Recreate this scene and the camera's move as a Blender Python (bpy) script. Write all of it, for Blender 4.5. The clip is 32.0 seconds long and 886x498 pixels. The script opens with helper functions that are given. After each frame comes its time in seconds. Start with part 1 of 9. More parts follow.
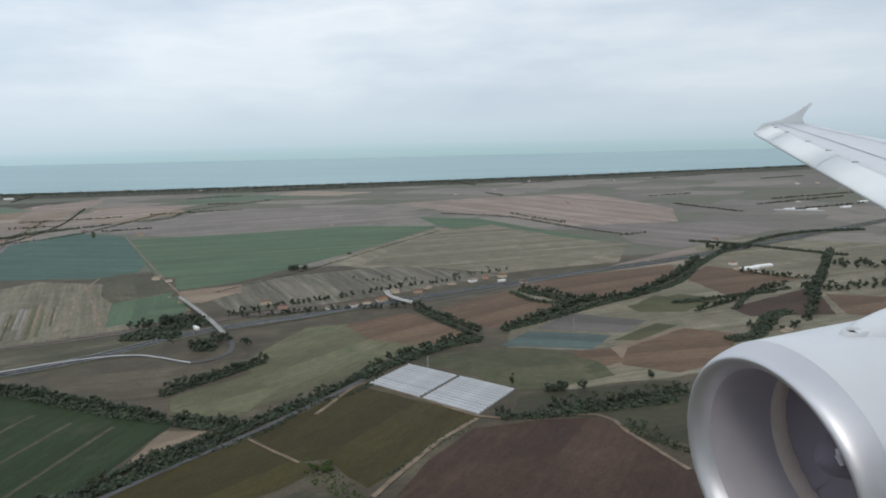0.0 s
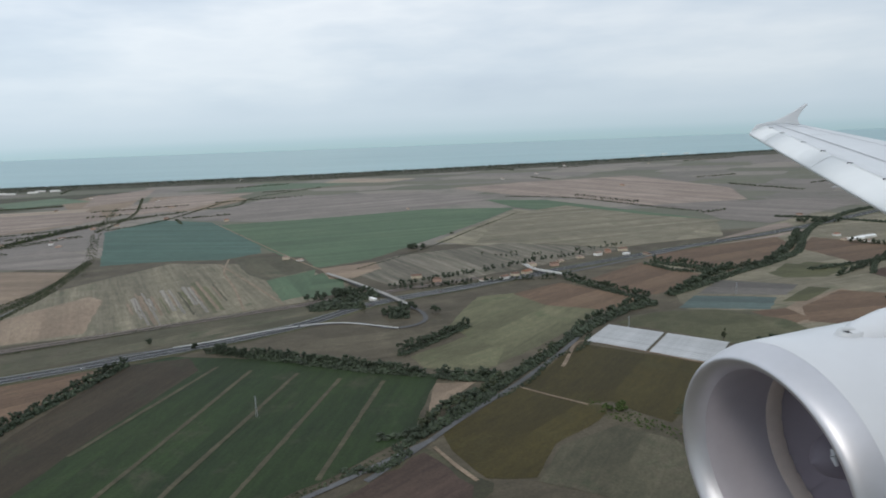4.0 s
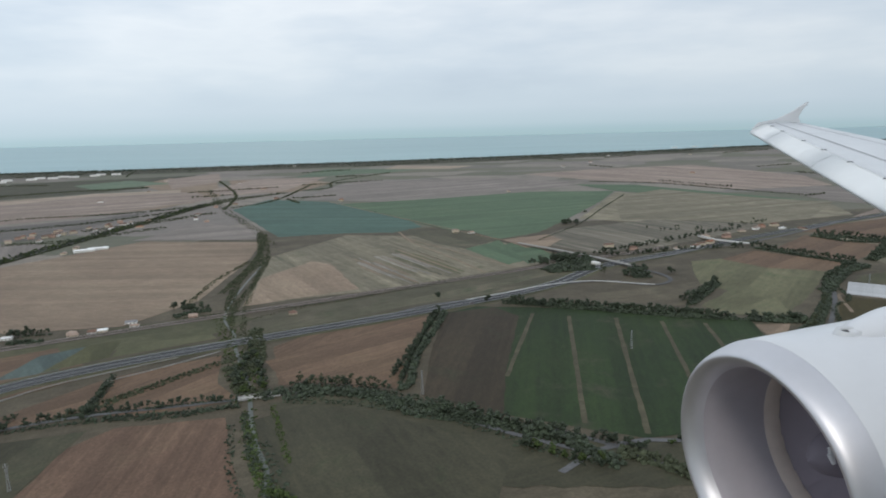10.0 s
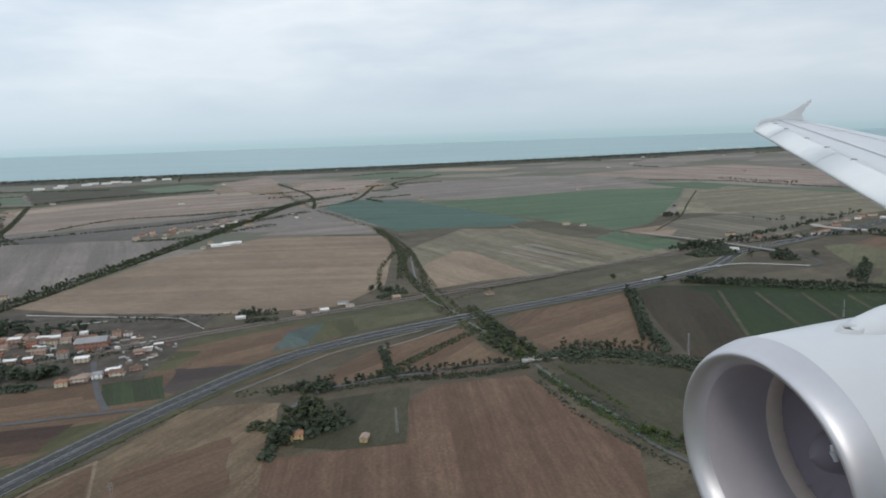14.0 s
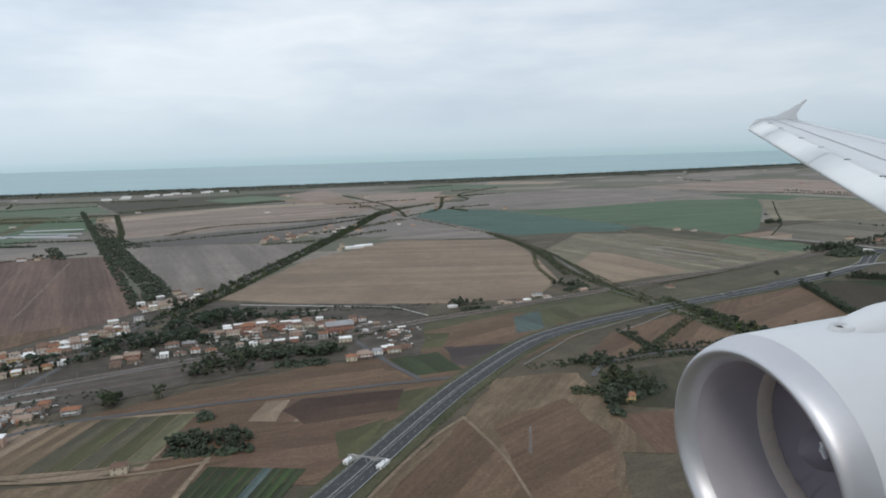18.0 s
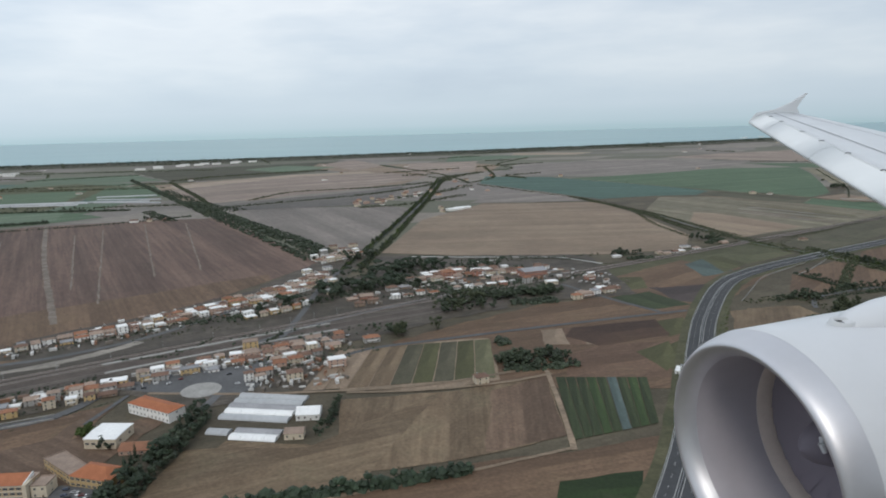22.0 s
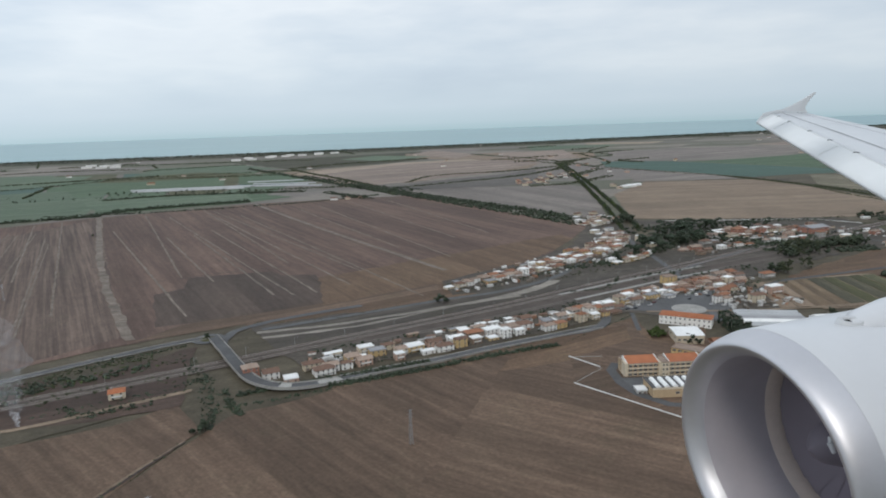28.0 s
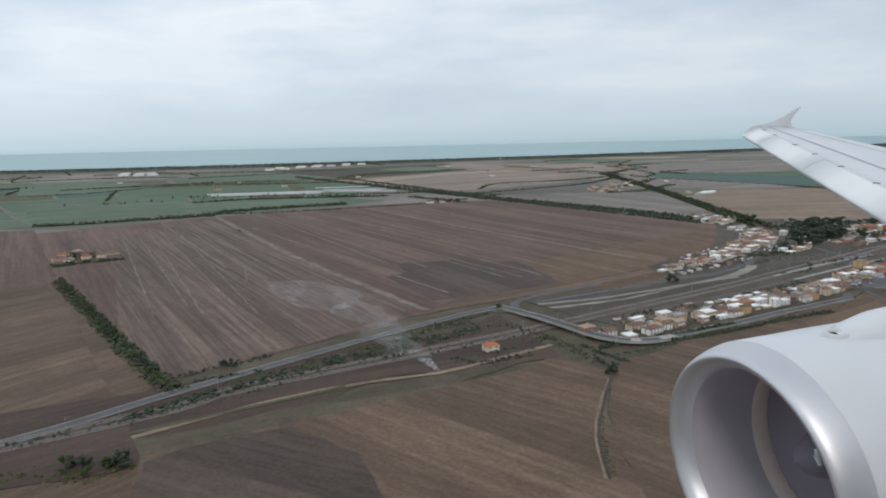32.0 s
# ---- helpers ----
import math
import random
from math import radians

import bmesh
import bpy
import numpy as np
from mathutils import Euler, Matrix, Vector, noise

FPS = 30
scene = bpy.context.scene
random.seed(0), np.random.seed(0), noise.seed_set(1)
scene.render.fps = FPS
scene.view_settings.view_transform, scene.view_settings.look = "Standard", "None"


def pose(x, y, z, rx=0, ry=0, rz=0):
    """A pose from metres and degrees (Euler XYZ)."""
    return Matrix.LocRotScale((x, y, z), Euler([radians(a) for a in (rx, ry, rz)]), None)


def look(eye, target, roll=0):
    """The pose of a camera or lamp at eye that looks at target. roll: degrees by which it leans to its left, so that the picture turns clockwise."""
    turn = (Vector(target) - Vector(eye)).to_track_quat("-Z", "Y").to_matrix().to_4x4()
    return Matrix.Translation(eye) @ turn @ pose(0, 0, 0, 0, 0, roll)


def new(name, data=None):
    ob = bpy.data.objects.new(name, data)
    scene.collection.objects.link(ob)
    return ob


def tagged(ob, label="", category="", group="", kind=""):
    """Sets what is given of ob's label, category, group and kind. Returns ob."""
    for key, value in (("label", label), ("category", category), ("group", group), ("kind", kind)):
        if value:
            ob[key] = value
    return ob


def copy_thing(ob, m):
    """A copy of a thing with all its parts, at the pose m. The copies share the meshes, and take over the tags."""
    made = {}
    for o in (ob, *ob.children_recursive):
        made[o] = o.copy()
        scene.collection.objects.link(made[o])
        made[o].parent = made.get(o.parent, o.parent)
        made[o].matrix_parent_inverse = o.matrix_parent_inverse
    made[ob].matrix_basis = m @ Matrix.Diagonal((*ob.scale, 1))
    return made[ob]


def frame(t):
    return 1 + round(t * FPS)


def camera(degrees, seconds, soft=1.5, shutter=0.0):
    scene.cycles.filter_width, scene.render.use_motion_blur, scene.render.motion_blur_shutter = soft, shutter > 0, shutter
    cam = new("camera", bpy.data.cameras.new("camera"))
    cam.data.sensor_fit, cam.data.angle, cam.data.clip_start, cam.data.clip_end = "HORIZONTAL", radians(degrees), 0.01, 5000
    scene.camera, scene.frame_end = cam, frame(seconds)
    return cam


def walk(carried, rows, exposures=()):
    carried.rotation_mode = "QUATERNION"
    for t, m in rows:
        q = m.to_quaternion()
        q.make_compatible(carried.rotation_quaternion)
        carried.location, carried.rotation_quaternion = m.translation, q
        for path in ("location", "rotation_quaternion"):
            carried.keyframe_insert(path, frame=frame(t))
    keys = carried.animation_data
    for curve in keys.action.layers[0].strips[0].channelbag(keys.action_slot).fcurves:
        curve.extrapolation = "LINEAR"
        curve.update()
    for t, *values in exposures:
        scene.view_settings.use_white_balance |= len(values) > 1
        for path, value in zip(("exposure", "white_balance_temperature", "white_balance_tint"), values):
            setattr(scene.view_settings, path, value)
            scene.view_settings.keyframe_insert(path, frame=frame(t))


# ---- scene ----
cam = camera(66.57, 32.0, soft=1.9)
# seconds, place, yaw, pitch, roll
ROWS = [
    (0.0, -0.000, -0.000, 148.720, 0.00, -9.51, -1.30),
    (0.5, -17.905, -3.896, 148.138, 0.09, -9.20, -1.39),
    (1.0, -35.827, -7.776, 147.541, -0.10, -9.17, -1.23),
    (1.5, -53.767, -11.642, 146.930, -0.24, -9.53, -1.26),
    (2.0, -71.725, -15.493, 146.304, -0.54, -9.68, -1.12),
    (2.5, -89.700, -19.329, 145.664, -0.58, -9.91, -1.15),
    (3.0, -107.694, -23.150, 145.010, -0.63, -10.01, -1.51),
    (3.5, -125.707, -26.955, 144.341, -0.65, -10.20, -1.93),
    (5.5, -197.950, -42.018, 141.536, -0.50, -10.67, -2.40),
    (6.0, -216.059, -45.744, 140.802, -0.54, -10.68, -2.48),
    (6.5, -234.189, -49.454, 140.056, -0.47, -10.68, -2.62),
    (7.0, -252.340, -53.147, 139.297, -0.61, -10.63, -2.58),
    (7.5, -270.511, -56.823, 138.527, -0.73, -10.23, -2.69),
    (8.0, -288.703, -60.483, 137.744, -1.12, -10.20, -2.41),
    (8.5, -306.916, -64.126, 136.950, -1.51, -10.22, -2.03),
    (9.0, -325.150, -67.752, 136.145, -1.94, -10.27, -1.65),
    (9.5, -343.406, -71.361, 135.328, -2.07, -10.51, -1.55),
    (10.0, -361.684, -74.952, 134.500, -2.23, -10.92, -1.41),
    (10.5, -379.985, -78.526, 133.662, -2.29, -11.18, -1.37),
    (11.0, -398.307, -82.083, 132.813, -2.16, -11.11, -1.42),
    (11.5, -416.653, -85.622, 131.954, -2.17, -10.93, -1.45),
    (12.0, -435.021, -89.142, 131.085, -2.03, -10.92, -1.56),
    (12.5, -453.413, -92.645, 130.206, -2.14, -10.75, -1.78),
    (13.0, -471.828, -96.130, 129.317, -2.22, -10.60, -1.60),
    (13.5, -490.267, -99.596, 128.419, -2.30, -10.56, -1.94),
    (14.0, -508.729, -103.044, 127.511, -2.62, -10.35, -1.93),
    (14.5, -527.216, -106.473, 126.595, -2.67, -10.27, -1.96),
    (16.5, -601.411, -120.001, 122.843, -2.51, -9.33, -2.17),
    (17.0, -620.023, -123.335, 121.885, -2.53, -9.02, -2.01),
    (17.5, -638.661, -126.649, 120.919, -2.36, -8.44, -2.06),
    (18.0, -657.324, -129.944, 119.946, -2.51, -8.83, -1.70),
    (18.5, -676.014, -133.219, 118.966, -2.36, -9.50, -1.65),
    (19.0, -694.731, -136.475, 117.978, -2.44, -9.89, -1.65),
    (19.5, -713.474, -139.710, 116.984, -2.43, -10.46, -1.83),
    (20.0, -732.244, -142.925, 115.983, -2.81, -11.17, -1.50),
    (20.5, -751.041, -146.119, 114.976, -3.53, -11.64, -1.27),
    (21.0, -769.866, -149.293, 113.962, -3.99, -12.16, -1.10),
    (21.5, -788.719, -152.447, 112.943, -4.15, -11.96, -1.43),
    (22.0, -807.600, -155.580, 111.918, -4.38, -10.94, -1.50),
    (22.5, -826.509, -158.691, 110.887, -4.37, -11.01, -1.36),
    (23.0, -845.446, -161.782, 109.851, -4.20, -11.26, -1.16),
    (23.5, -864.412, -164.851, 108.810, -3.62, -11.75, -1.19),
    (24.0, -883.408, -167.899, 107.765, -3.66, -11.89, -1.12),
    (24.5, -902.433, -170.926, 106.714, -3.53, -11.49, -1.44),
    (25.0, -921.487, -173.931, 105.659, -3.30, -11.21, -1.85),
    (25.5, -940.571, -176.914, 104.600, -3.11, -10.99, -2.32),
    (27.5, -1017.210, -188.626, 100.327, -3.81, -11.14, -2.16),
    (28.0, -1036.447, -191.498, 99.251, -4.07, -11.12, -1.97),
    (28.5, -1055.716, -194.347, 98.171, -4.24, -11.47, -2.00),
    (29.0, -1075.015, -197.173, 97.089, -4.56, -11.74, -1.93),
    (29.5, -1094.347, -199.977, 96.005, -5.31, -11.74, -1.76),
    (30.0, -1113.711, -202.757, 94.918, -5.63, -11.38, -1.36),
    (30.5, -1133.107, -205.514, 93.829, -5.64, -11.29, -1.53),
    (31.0, -1152.536, -208.248, 92.739, -5.73, -10.64, -1.75),
    (31.5, -1171.997, -210.958, 91.646, -6.23, -9.61, -1.25),
    (32.0, -1191.492, -213.645, 90.553, -6.28, -9.76, -1.23),
]
walk(cam, [(t, pose(x, y, z, 90 + pitch, 0, yaw) @ pose(0, 0, 0, 0, 0, roll)) for t, x, y, z, yaw, pitch, roll in ROWS])

# ---------------------------------------------------------------- sky and light
SUN_ELEVATION, SUN_ROTATION = 48.0, 150.0
world = bpy.data.worlds.new("overcast_sky")
scene.world = world
world.use_nodes = True
wn, wl = world.node_tree.nodes, world.node_tree.links
wn.clear()


def wnode(kind, **kw):
    n = wn.new(kind)
    for k, v in kw.items():
        setattr(n, k, v)
    return n


def sky_ramp(stops, source):
    r = wnode("ShaderNodeValToRGB")
    r.color_ramp.elements[0].position, r.color_ramp.elements[0].color = stops[0][0], (*stops[0][1], 1)
    r.color_ramp.elements[1].position, r.color_ramp.elements[1].color = stops[-1][0], (*stops[-1][1], 1)
    for p, c in stops[1:-1]:
        r.color_ramp.elements.new(p).color = (*c, 1)
    wl.new(source, r.inputs[0])
    return r


tc = wnode("ShaderNodeTexCoord")
sep = wnode("ShaderNodeSeparateXYZ")
wl.new(tc.outputs["Generated"], sep.inputs[0])
sky = wnode("ShaderNodeTexSky", sky_type="NISHITA", sun_disc=False, sun_elevation=radians(SUN_ELEVATION), sun_rotation=radians(SUN_ROTATION))
sky_dim = wnode("ShaderNodeVectorMath", operation="SCALE")
sky_dim.inputs["Scale"].default_value = 0.11
wl.new(sky.outputs[0], sky_dim.inputs[0])
# layered stratus: long level streaks, denser overhead
flat = wnode("ShaderNodeMapping")
flat.inputs["Scale"].default_value = (1.2, 1.2, 5.0)
wl.new(tc.outputs["Generated"], flat.inputs[0])
streak = wnode("ShaderNodeTexNoise")
streak.inputs["Scale"].default_value, streak.inputs["Detail"].default_value, streak.inputs["Roughness"].default_value = 1.7, 5.0, 0.55
wl.new(flat.outputs[0], streak.inputs["Vector"])
cloud = sky_ramp(((0.30, (0.52, 0.61, 0.73)), (0.45, (0.66, 0.75, 0.85)), (0.60, (0.84, 0.90, 0.96)), (0.75, (0.72, 0.79, 0.88))), streak.outputs[0])
cover = wnode("ShaderNodeTexNoise")
cover.inputs["Scale"].default_value, cover.inputs["Detail"].default_value = 1.1, 3.0
wl.new(flat.outputs[0], cover.inputs["Vector"])
thick = sky_ramp(((0.28, (0.72,) * 3), (0.50, (0.96,) * 3)), cover.outputs[0])
over = wnode("ShaderNodeMix", data_type="RGBA")
wl.new(thick.outputs[0], over.inputs["Factor"])
wl.new(sky_dim.outputs[0], over.inputs["A"])
wl.new(cloud.outputs[0], over.inputs["B"])
# sea haze towards and below the horizon
rise = wnode("ShaderNodeMapRange")
for k, v in (("From Min", -0.10), ("From Max", 0.25), ("To Min", 0.0), ("To Max", 1.0)):
    rise.inputs[k].default_value = v
wl.new(sep.outputs["Z"], rise.inputs["Value"])
haze_amount = sky_ramp(((0.20, (1.0,) * 3), (0.30, (0.92,) * 3), (0.46, (0.45,) * 3), (0.80, (0.0,) * 3)), rise.outputs[0])
haze_colour = sky_ramp(((0.0, (0.33, 0.48, 0.51)), (0.19, (0.36, 0.52, 0.55)), (0.238, (0.42, 0.57, 0.63)), (0.262, (0.49, 0.62, 0.69)), (0.33, (0.565, 0.675, 0.755)), (1.0, (0.64, 0.74, 0.82))), rise.outputs[0])
final = wnode("ShaderNodeMix", data_type="RGBA")
wl.new(haze_amount.outputs[0], final.inputs["Factor"])
wl.new(over.outputs["Result"], final.inputs["A"])
wl.new(haze_colour.outputs[0], final.inputs["B"])
west = wnode("ShaderNodeMapRange")
for k, v in (("From Min", -0.8), ("From Max", 0.8), ("To Min", 1.10), ("To Max", 0.90)):
    west.inputs[k].default_value = v
wl.new(sep.outputs["X"], west.inputs["Value"])
veil = wnode("ShaderNodeVectorMath", operation="SCALE")
wl.new(final.outputs["Result"], veil.inputs[0])
wl.new(west.outputs[0], veil.inputs["Scale"])
back = wnode("ShaderNodeBackground")
wl.new(veil.outputs[0], back.inputs["Color"])
back.inputs["Strength"].default_value = 1.0
wo = wnode("ShaderNodeOutputWorld")
wl.new(back.outputs[0], wo.inputs["Surface"])

sun = new("sun", bpy.data.lights.new("sun", "SUN"))
sun.data.energy, sun.data.angle, sun.data.color = 0.9, radians(12), (1.0, 0.96, 0.9)
sun.matrix_world = look((-300, -900, 900), (0, 0, 0))


# ---------------------------------------------------------------- materials
def base_material(name, rough=0.8, metal=0.0, spec=0.3):
    m = bpy.data.materials.new(name)
    m.use_nodes = True
    b = m.node_tree.nodes["Principled BSDF"]
    b.inputs["Roughness"].default_value, b.inputs["Metallic"].default_value = rough, metal
    b.inputs["Specular IOR Level"].default_value = spec
    return m, m.node_tree.nodes, m.node_tree.links, b


def ramp_node(nodes, stops):
    r = nodes.new("ShaderNodeValToRGB")
    e = r.color_ramp.elements
    e[0].position, e[0].color = stops[0][0], (*stops[0][1], 1)
    e[1].position, e[1].color = stops[-1][0], (*stops[-1][1], 1)
    for p, c in stops[1:-1]:
        e.new(p).color = (*c, 1)
    return r


def noise_node(nodes, links, vec, scale, detail=4.0, rough=0.6, stretch=None):
    if stretch:
        mp = nodes.new("ShaderNodeMapping")
        mp.inputs["Scale"].default_value = stretch
        links.new(vec, mp.inputs[0])
        vec = mp.outputs[0]
    n = nodes.new("ShaderNodeTexNoise")
    n.inputs["Scale"].default_value, n.inputs["Detail"].default_value, n.inputs["Roughness"].default_value = scale, detail, rough
    links.new(vec, n.inputs["Vector"])
    return n.outputs[0]


def mix_node(nodes, links, fac, a, b, blend="MIX"):
    m = nodes.new("ShaderNodeMix")
    m.data_type, m.blend_type = "RGBA", blend
    for sock, v in ((m.inputs["Factor"], fac), (m.inputs["A"], a), (m.inputs["B"], b)):
        if isinstance(v, (int, float)):
            sock.default_value = v
        elif isinstance(v, tuple):
            sock.default_value = (*v, 1)
        else:
            links.new(v, sock)
    return m.outputs["Result"]


def bump_node(nodes, links, b, height, strength, distance):
    n = nodes.new("ShaderNodeBump")
    n.inputs["Strength"].default_value, n.inputs["Distance"].default_value = strength, distance
    links.new(height, n.inputs["Height"])
    links.new(n.outputs[0], b.inputs["Normal"])


def soil(name, dark, mid, light, row=6.0, streaks=0.5, patch=0.006, weed=(0.09, 0.10, 0.05), weeds=0.15):
    """Farmland: drill rows along local x, broad patches, weeds and grain."""
    m, n, l, b = base_material(name, 0.75, 0, 0.25)
    co = n.new("ShaderNodeTexCoord").outputs["Object"]
    rows = noise_node(n, l, co, 1.0, 3.0, 0.65, (0.004, 1.0 / row, 1.0))
    wide = noise_node(n, l, co, 1.0, 2.0, 0.5, (0.0012, 0.14 / row, 1.0))
    patches = noise_node(n, l, co, patch, 5.0, 0.6)
    grain = noise_node(n, l, co, 0.35, 5.0, 0.7)
    c1 = ramp_node(n, ((0.30, dark), (0.52, mid), (0.74, light)))
    l.new(patches, c1.inputs[0])
    c2 = ramp_node(n, ((0.32, tuple(0.72 * v for v in dark)), (0.5, mid), (0.70, tuple(1.12 * v for v in light))))
    l.new(rows, c2.inputs[0])
    col = mix_node(n, l, streaks * 0.7, c1.outputs[0], c2.outputs[0])
    c3 = ramp_node(n, ((0.40, (0.78,) * 3), (0.62, (1.16,) * 3)))
    l.new(wide, c3.inputs[0])
    col = mix_node(n, l, min(1.0, 0.35 + streaks), col, c3.outputs[0], "MULTIPLY")
    wf = ramp_node(n, ((0.55, (0, 0, 0)), (0.72, (weeds,) * 3)))
    l.new(noise_node(n, l, co, 0.017, 6.0, 0.7), wf.inputs[0])
    col = mix_node(n, l, wf.outputs[0], col, weed)
    g = ramp_node(n, ((0.3, (0.72,) * 3), (0.7, (1.26,) * 3)))
    l.new(grain, g.inputs[0])
    col = mix_node(n, l, 0.9, col, g.outputs[0], "MULTIPLY")
    clods = ramp_node(n, ((0.3, (0.80,) * 3), (0.7, (1.20,) * 3)))
    l.new(noise_node(n, l, co, 1.0, 4.0, 0.7, (0.05, 0.13, 1.0)), clods.inputs[0])
    col = mix_node(n, l, 0.9, col, clods.outputs[0], "MULTIPLY")
    rnd = n.new("ShaderNodeObjectInfo").outputs["Random"]
    v = ramp_node(n, ((0.0, (0.92,) * 3), (1.0, (1.08,) * 3)))
    l.new(rnd, v.inputs[0])
    col = mix_node(n, l, 1.0, col, v.outputs[0], "MULTIPLY")
    l.new(col, b.inputs["Base Color"])
    bump_node(n, l, b, grain, 0.4, 0.3)
    return m


def plain(name, colour, rough=0.7, metal=0.0, var=0.15, scale=1.5, spec=0.4, bump=0.0, island=False):
    m, n, l, b = base_material(name, rough, metal, spec)
    co = n.new("ShaderNodeTexCoord").outputs["Object"]
    a = noise_node(n, l, co, scale, 6.0, 0.65)
    c = noise_node(n, l, co, scale * 0.13, 3.0, 0.5)
    r1 = ramp_node(n, ((0.3, tuple(v * (1 - var) for v in colour)), (0.7, tuple(min(1, v * (1 + var)) for v in colour))))
    l.new(a, r1.inputs[0])
    r2 = ramp_node(n, ((0.35, (1 - var,) * 3), (0.65, (1 + 0.5 * var,) * 3)))
    l.new(c, r2.inputs[0])
    col = mix_node(n, l, 0.8, r1.outputs[0], r2.outputs[0], "MULTIPLY")
    rnd = n.new("ShaderNodeNewGeometry").outputs["Random Per Island"] if island else n.new("ShaderNodeObjectInfo").outputs["Random"]
    v = ramp_node(n, ((0.0, (1 - var,) * 3), (1.0, (1 + 0.6 * var,) * 3)))
    l.new(rnd, v.inputs[0])
    col = mix_node(n, l, 1.0, col, v.outputs[0], "MULTIPLY")
    l.new(col, b.inputs["Base Color"])
    if bump:
        bump_node(n, l, b, a, bump, 0.05)
    return m


SOIL = {
    "ploughed": soil("ploughed_earth", (0.080, 0.055, 0.037), (0.124, 0.081, 0.056), (0.176, 0.122, 0.084), 7.0, 0.6),
    "dry_plough": soil("dry_ploughed_earth", (0.089, 0.055, 0.045), (0.123, 0.078, 0.061), (0.169, 0.112, 0.087), 8.0, 0.75),
    "dark": soil("dark_wet_earth", (0.045, 0.034, 0.033), (0.063, 0.048, 0.045), (0.084, 0.064, 0.057), 8.0, 0.4),
    "brown": soil("brown_tilled_earth", (0.092, 0.057, 0.037), (0.131, 0.083, 0.053), (0.168, 0.112, 0.068), 5.0, 0.5),
    "umber": soil("dark_brown_tilled_earth", (0.047, 0.030, 0.025), (0.067, 0.044, 0.034), (0.089, 0.060, 0.045), 6.0, 0.5),
    "dull": soil("dull_green_meadow", (0.038, 0.036, 0.021), (0.054, 0.051, 0.031), (0.077, 0.070, 0.041), 8.0, 0.3, 0.012, (0.04, 0.055, 0.025), 0.6),
    "red": soil("reddish_bare_earth", (0.035, 0.022, 0.017), (0.057, 0.033, 0.023), (0.082, 0.048, 0.031), 9.0, 0.3, 0.012),
    # tan, far_tan, mauve, green, far_green: distance haze is put into the colour
    "tan": soil("pale_stubble", (0.175, 0.127, 0.092), (0.229, 0.171, 0.122), (0.275, 0.213, 0.152), 6.0, 0.22),
    "far_tan": soil("haze_paled_stubble", (0.242, 0.191, 0.148), (0.310, 0.247, 0.192), (0.368, 0.296, 0.230), 9.0, 0.4),
    "mauve": soil("haze_greyed_earth", (0.146, 0.127, 0.112), (0.189, 0.164, 0.146), (0.228, 0.199, 0.176), 8.0, 0.4),
    "green": soil("green_crop", (0.061, 0.098, 0.057), (0.076, 0.119, 0.068), (0.100, 0.139, 0.080), 5.0, 0.35, weed=(0.15, 0.14, 0.09)),
    "dark_green": soil("dark_green_crop", (0.015, 0.027, 0.011), (0.021, 0.038, 0.011), (0.030, 0.048, 0.014), 6.0, 0.4, weed=(0.075, 0.064, 0.046), weeds=0.6),
    "teal": soil("bluish_green_crop", (0.048, 0.089, 0.072), (0.059, 0.107, 0.086), (0.075, 0.124, 0.100), 5.0, 0.3),
    "far_green": soil("haze_paled_pasture", (0.078, 0.118, 0.075), (0.103, 0.143, 0.092), (0.134, 0.167, 0.111), 6.0, 0.3),
    "meadow": soil("rough_meadow", (0.054, 0.056, 0.024), (0.074, 0.073, 0.033), (0.099, 0.091, 0.046), 6.0, 0.3, weeds=0.4),
    "olive": soil("olive_fallow", (0.032, 0.026, 0.009), (0.046, 0.036, 0.009), (0.060, 0.047, 0.012), 5.0, 0.3),
    "strips": soil("striped_plots", (0.079, 0.079, 0.055), (0.136, 0.120, 0.091), (0.220, 0.195, 0.156), 14.0, 1.0, weed=(0.07, 0.09, 0.05), weeds=0.5),
    "bright": soil("bright_vegetable_rows", (0.028, 0.048, 0.018), (0.040, 0.064, 0.022), (0.056, 0.082, 0.029), 3.0, 0.5, weeds=0.0),
    "veg": soil("vegetable_rows", (0.025, 0.035, 0.016), (0.036, 0.048, 0.021), (0.050, 0.062, 0.028), 2.5, 0.7, weeds=0.0),
    "scrub": soil("scrub_grass", (0.050, 0.054, 0.026), (0.080, 0.078, 0.041), (0.122, 0.108, 0.064), 20.0, 0.2, 0.02, (0.04, 0.055, 0.025), 0.8),
    "gravel": soil("pale_gravel", (0.204, 0.184, 0.158), (0.296, 0.267, 0.230), (0.388, 0.348, 0.302), 6.0, 0.3),
    "dirt": soil("dirt_track", (0.156, 0.117, 0.082), (0.210, 0.158, 0.111), (0.268, 0.205, 0.150), 3.0, 0.4),
    "drain": soil("dry_grass_line", (0.106, 0.085, 0.071), (0.174, 0.143, 0.117), (0.255, 0.212, 0.174), 3.0, 0.4, 0.06),
    "yard": soil("village_yards", (0.048, 0.042, 0.034), (0.080, 0.067, 0.054), (0.133, 0.115, 0.094), 9.0, 0.3, 0.05, (0.040, 0.043, 0.025), 0.6),
    "fallow": soil("dark_fallow", (0.028, 0.022, 0.012), (0.041, 0.031, 0.019), (0.055, 0.040, 0.024), 6.0, 0.4, weed=(0.04, 0.05, 0.025), weeds=0.4),
    "mottled": soil("mottled_rough_pasture", (0.053, 0.052, 0.032), (0.083, 0.076, 0.048), (0.128, 0.105, 0.074), 8.0, 0.3, 0.014, (0.042, 0.060, 0.028), 0.8),
    # lightened like the other far soils, with distance haze in the colour
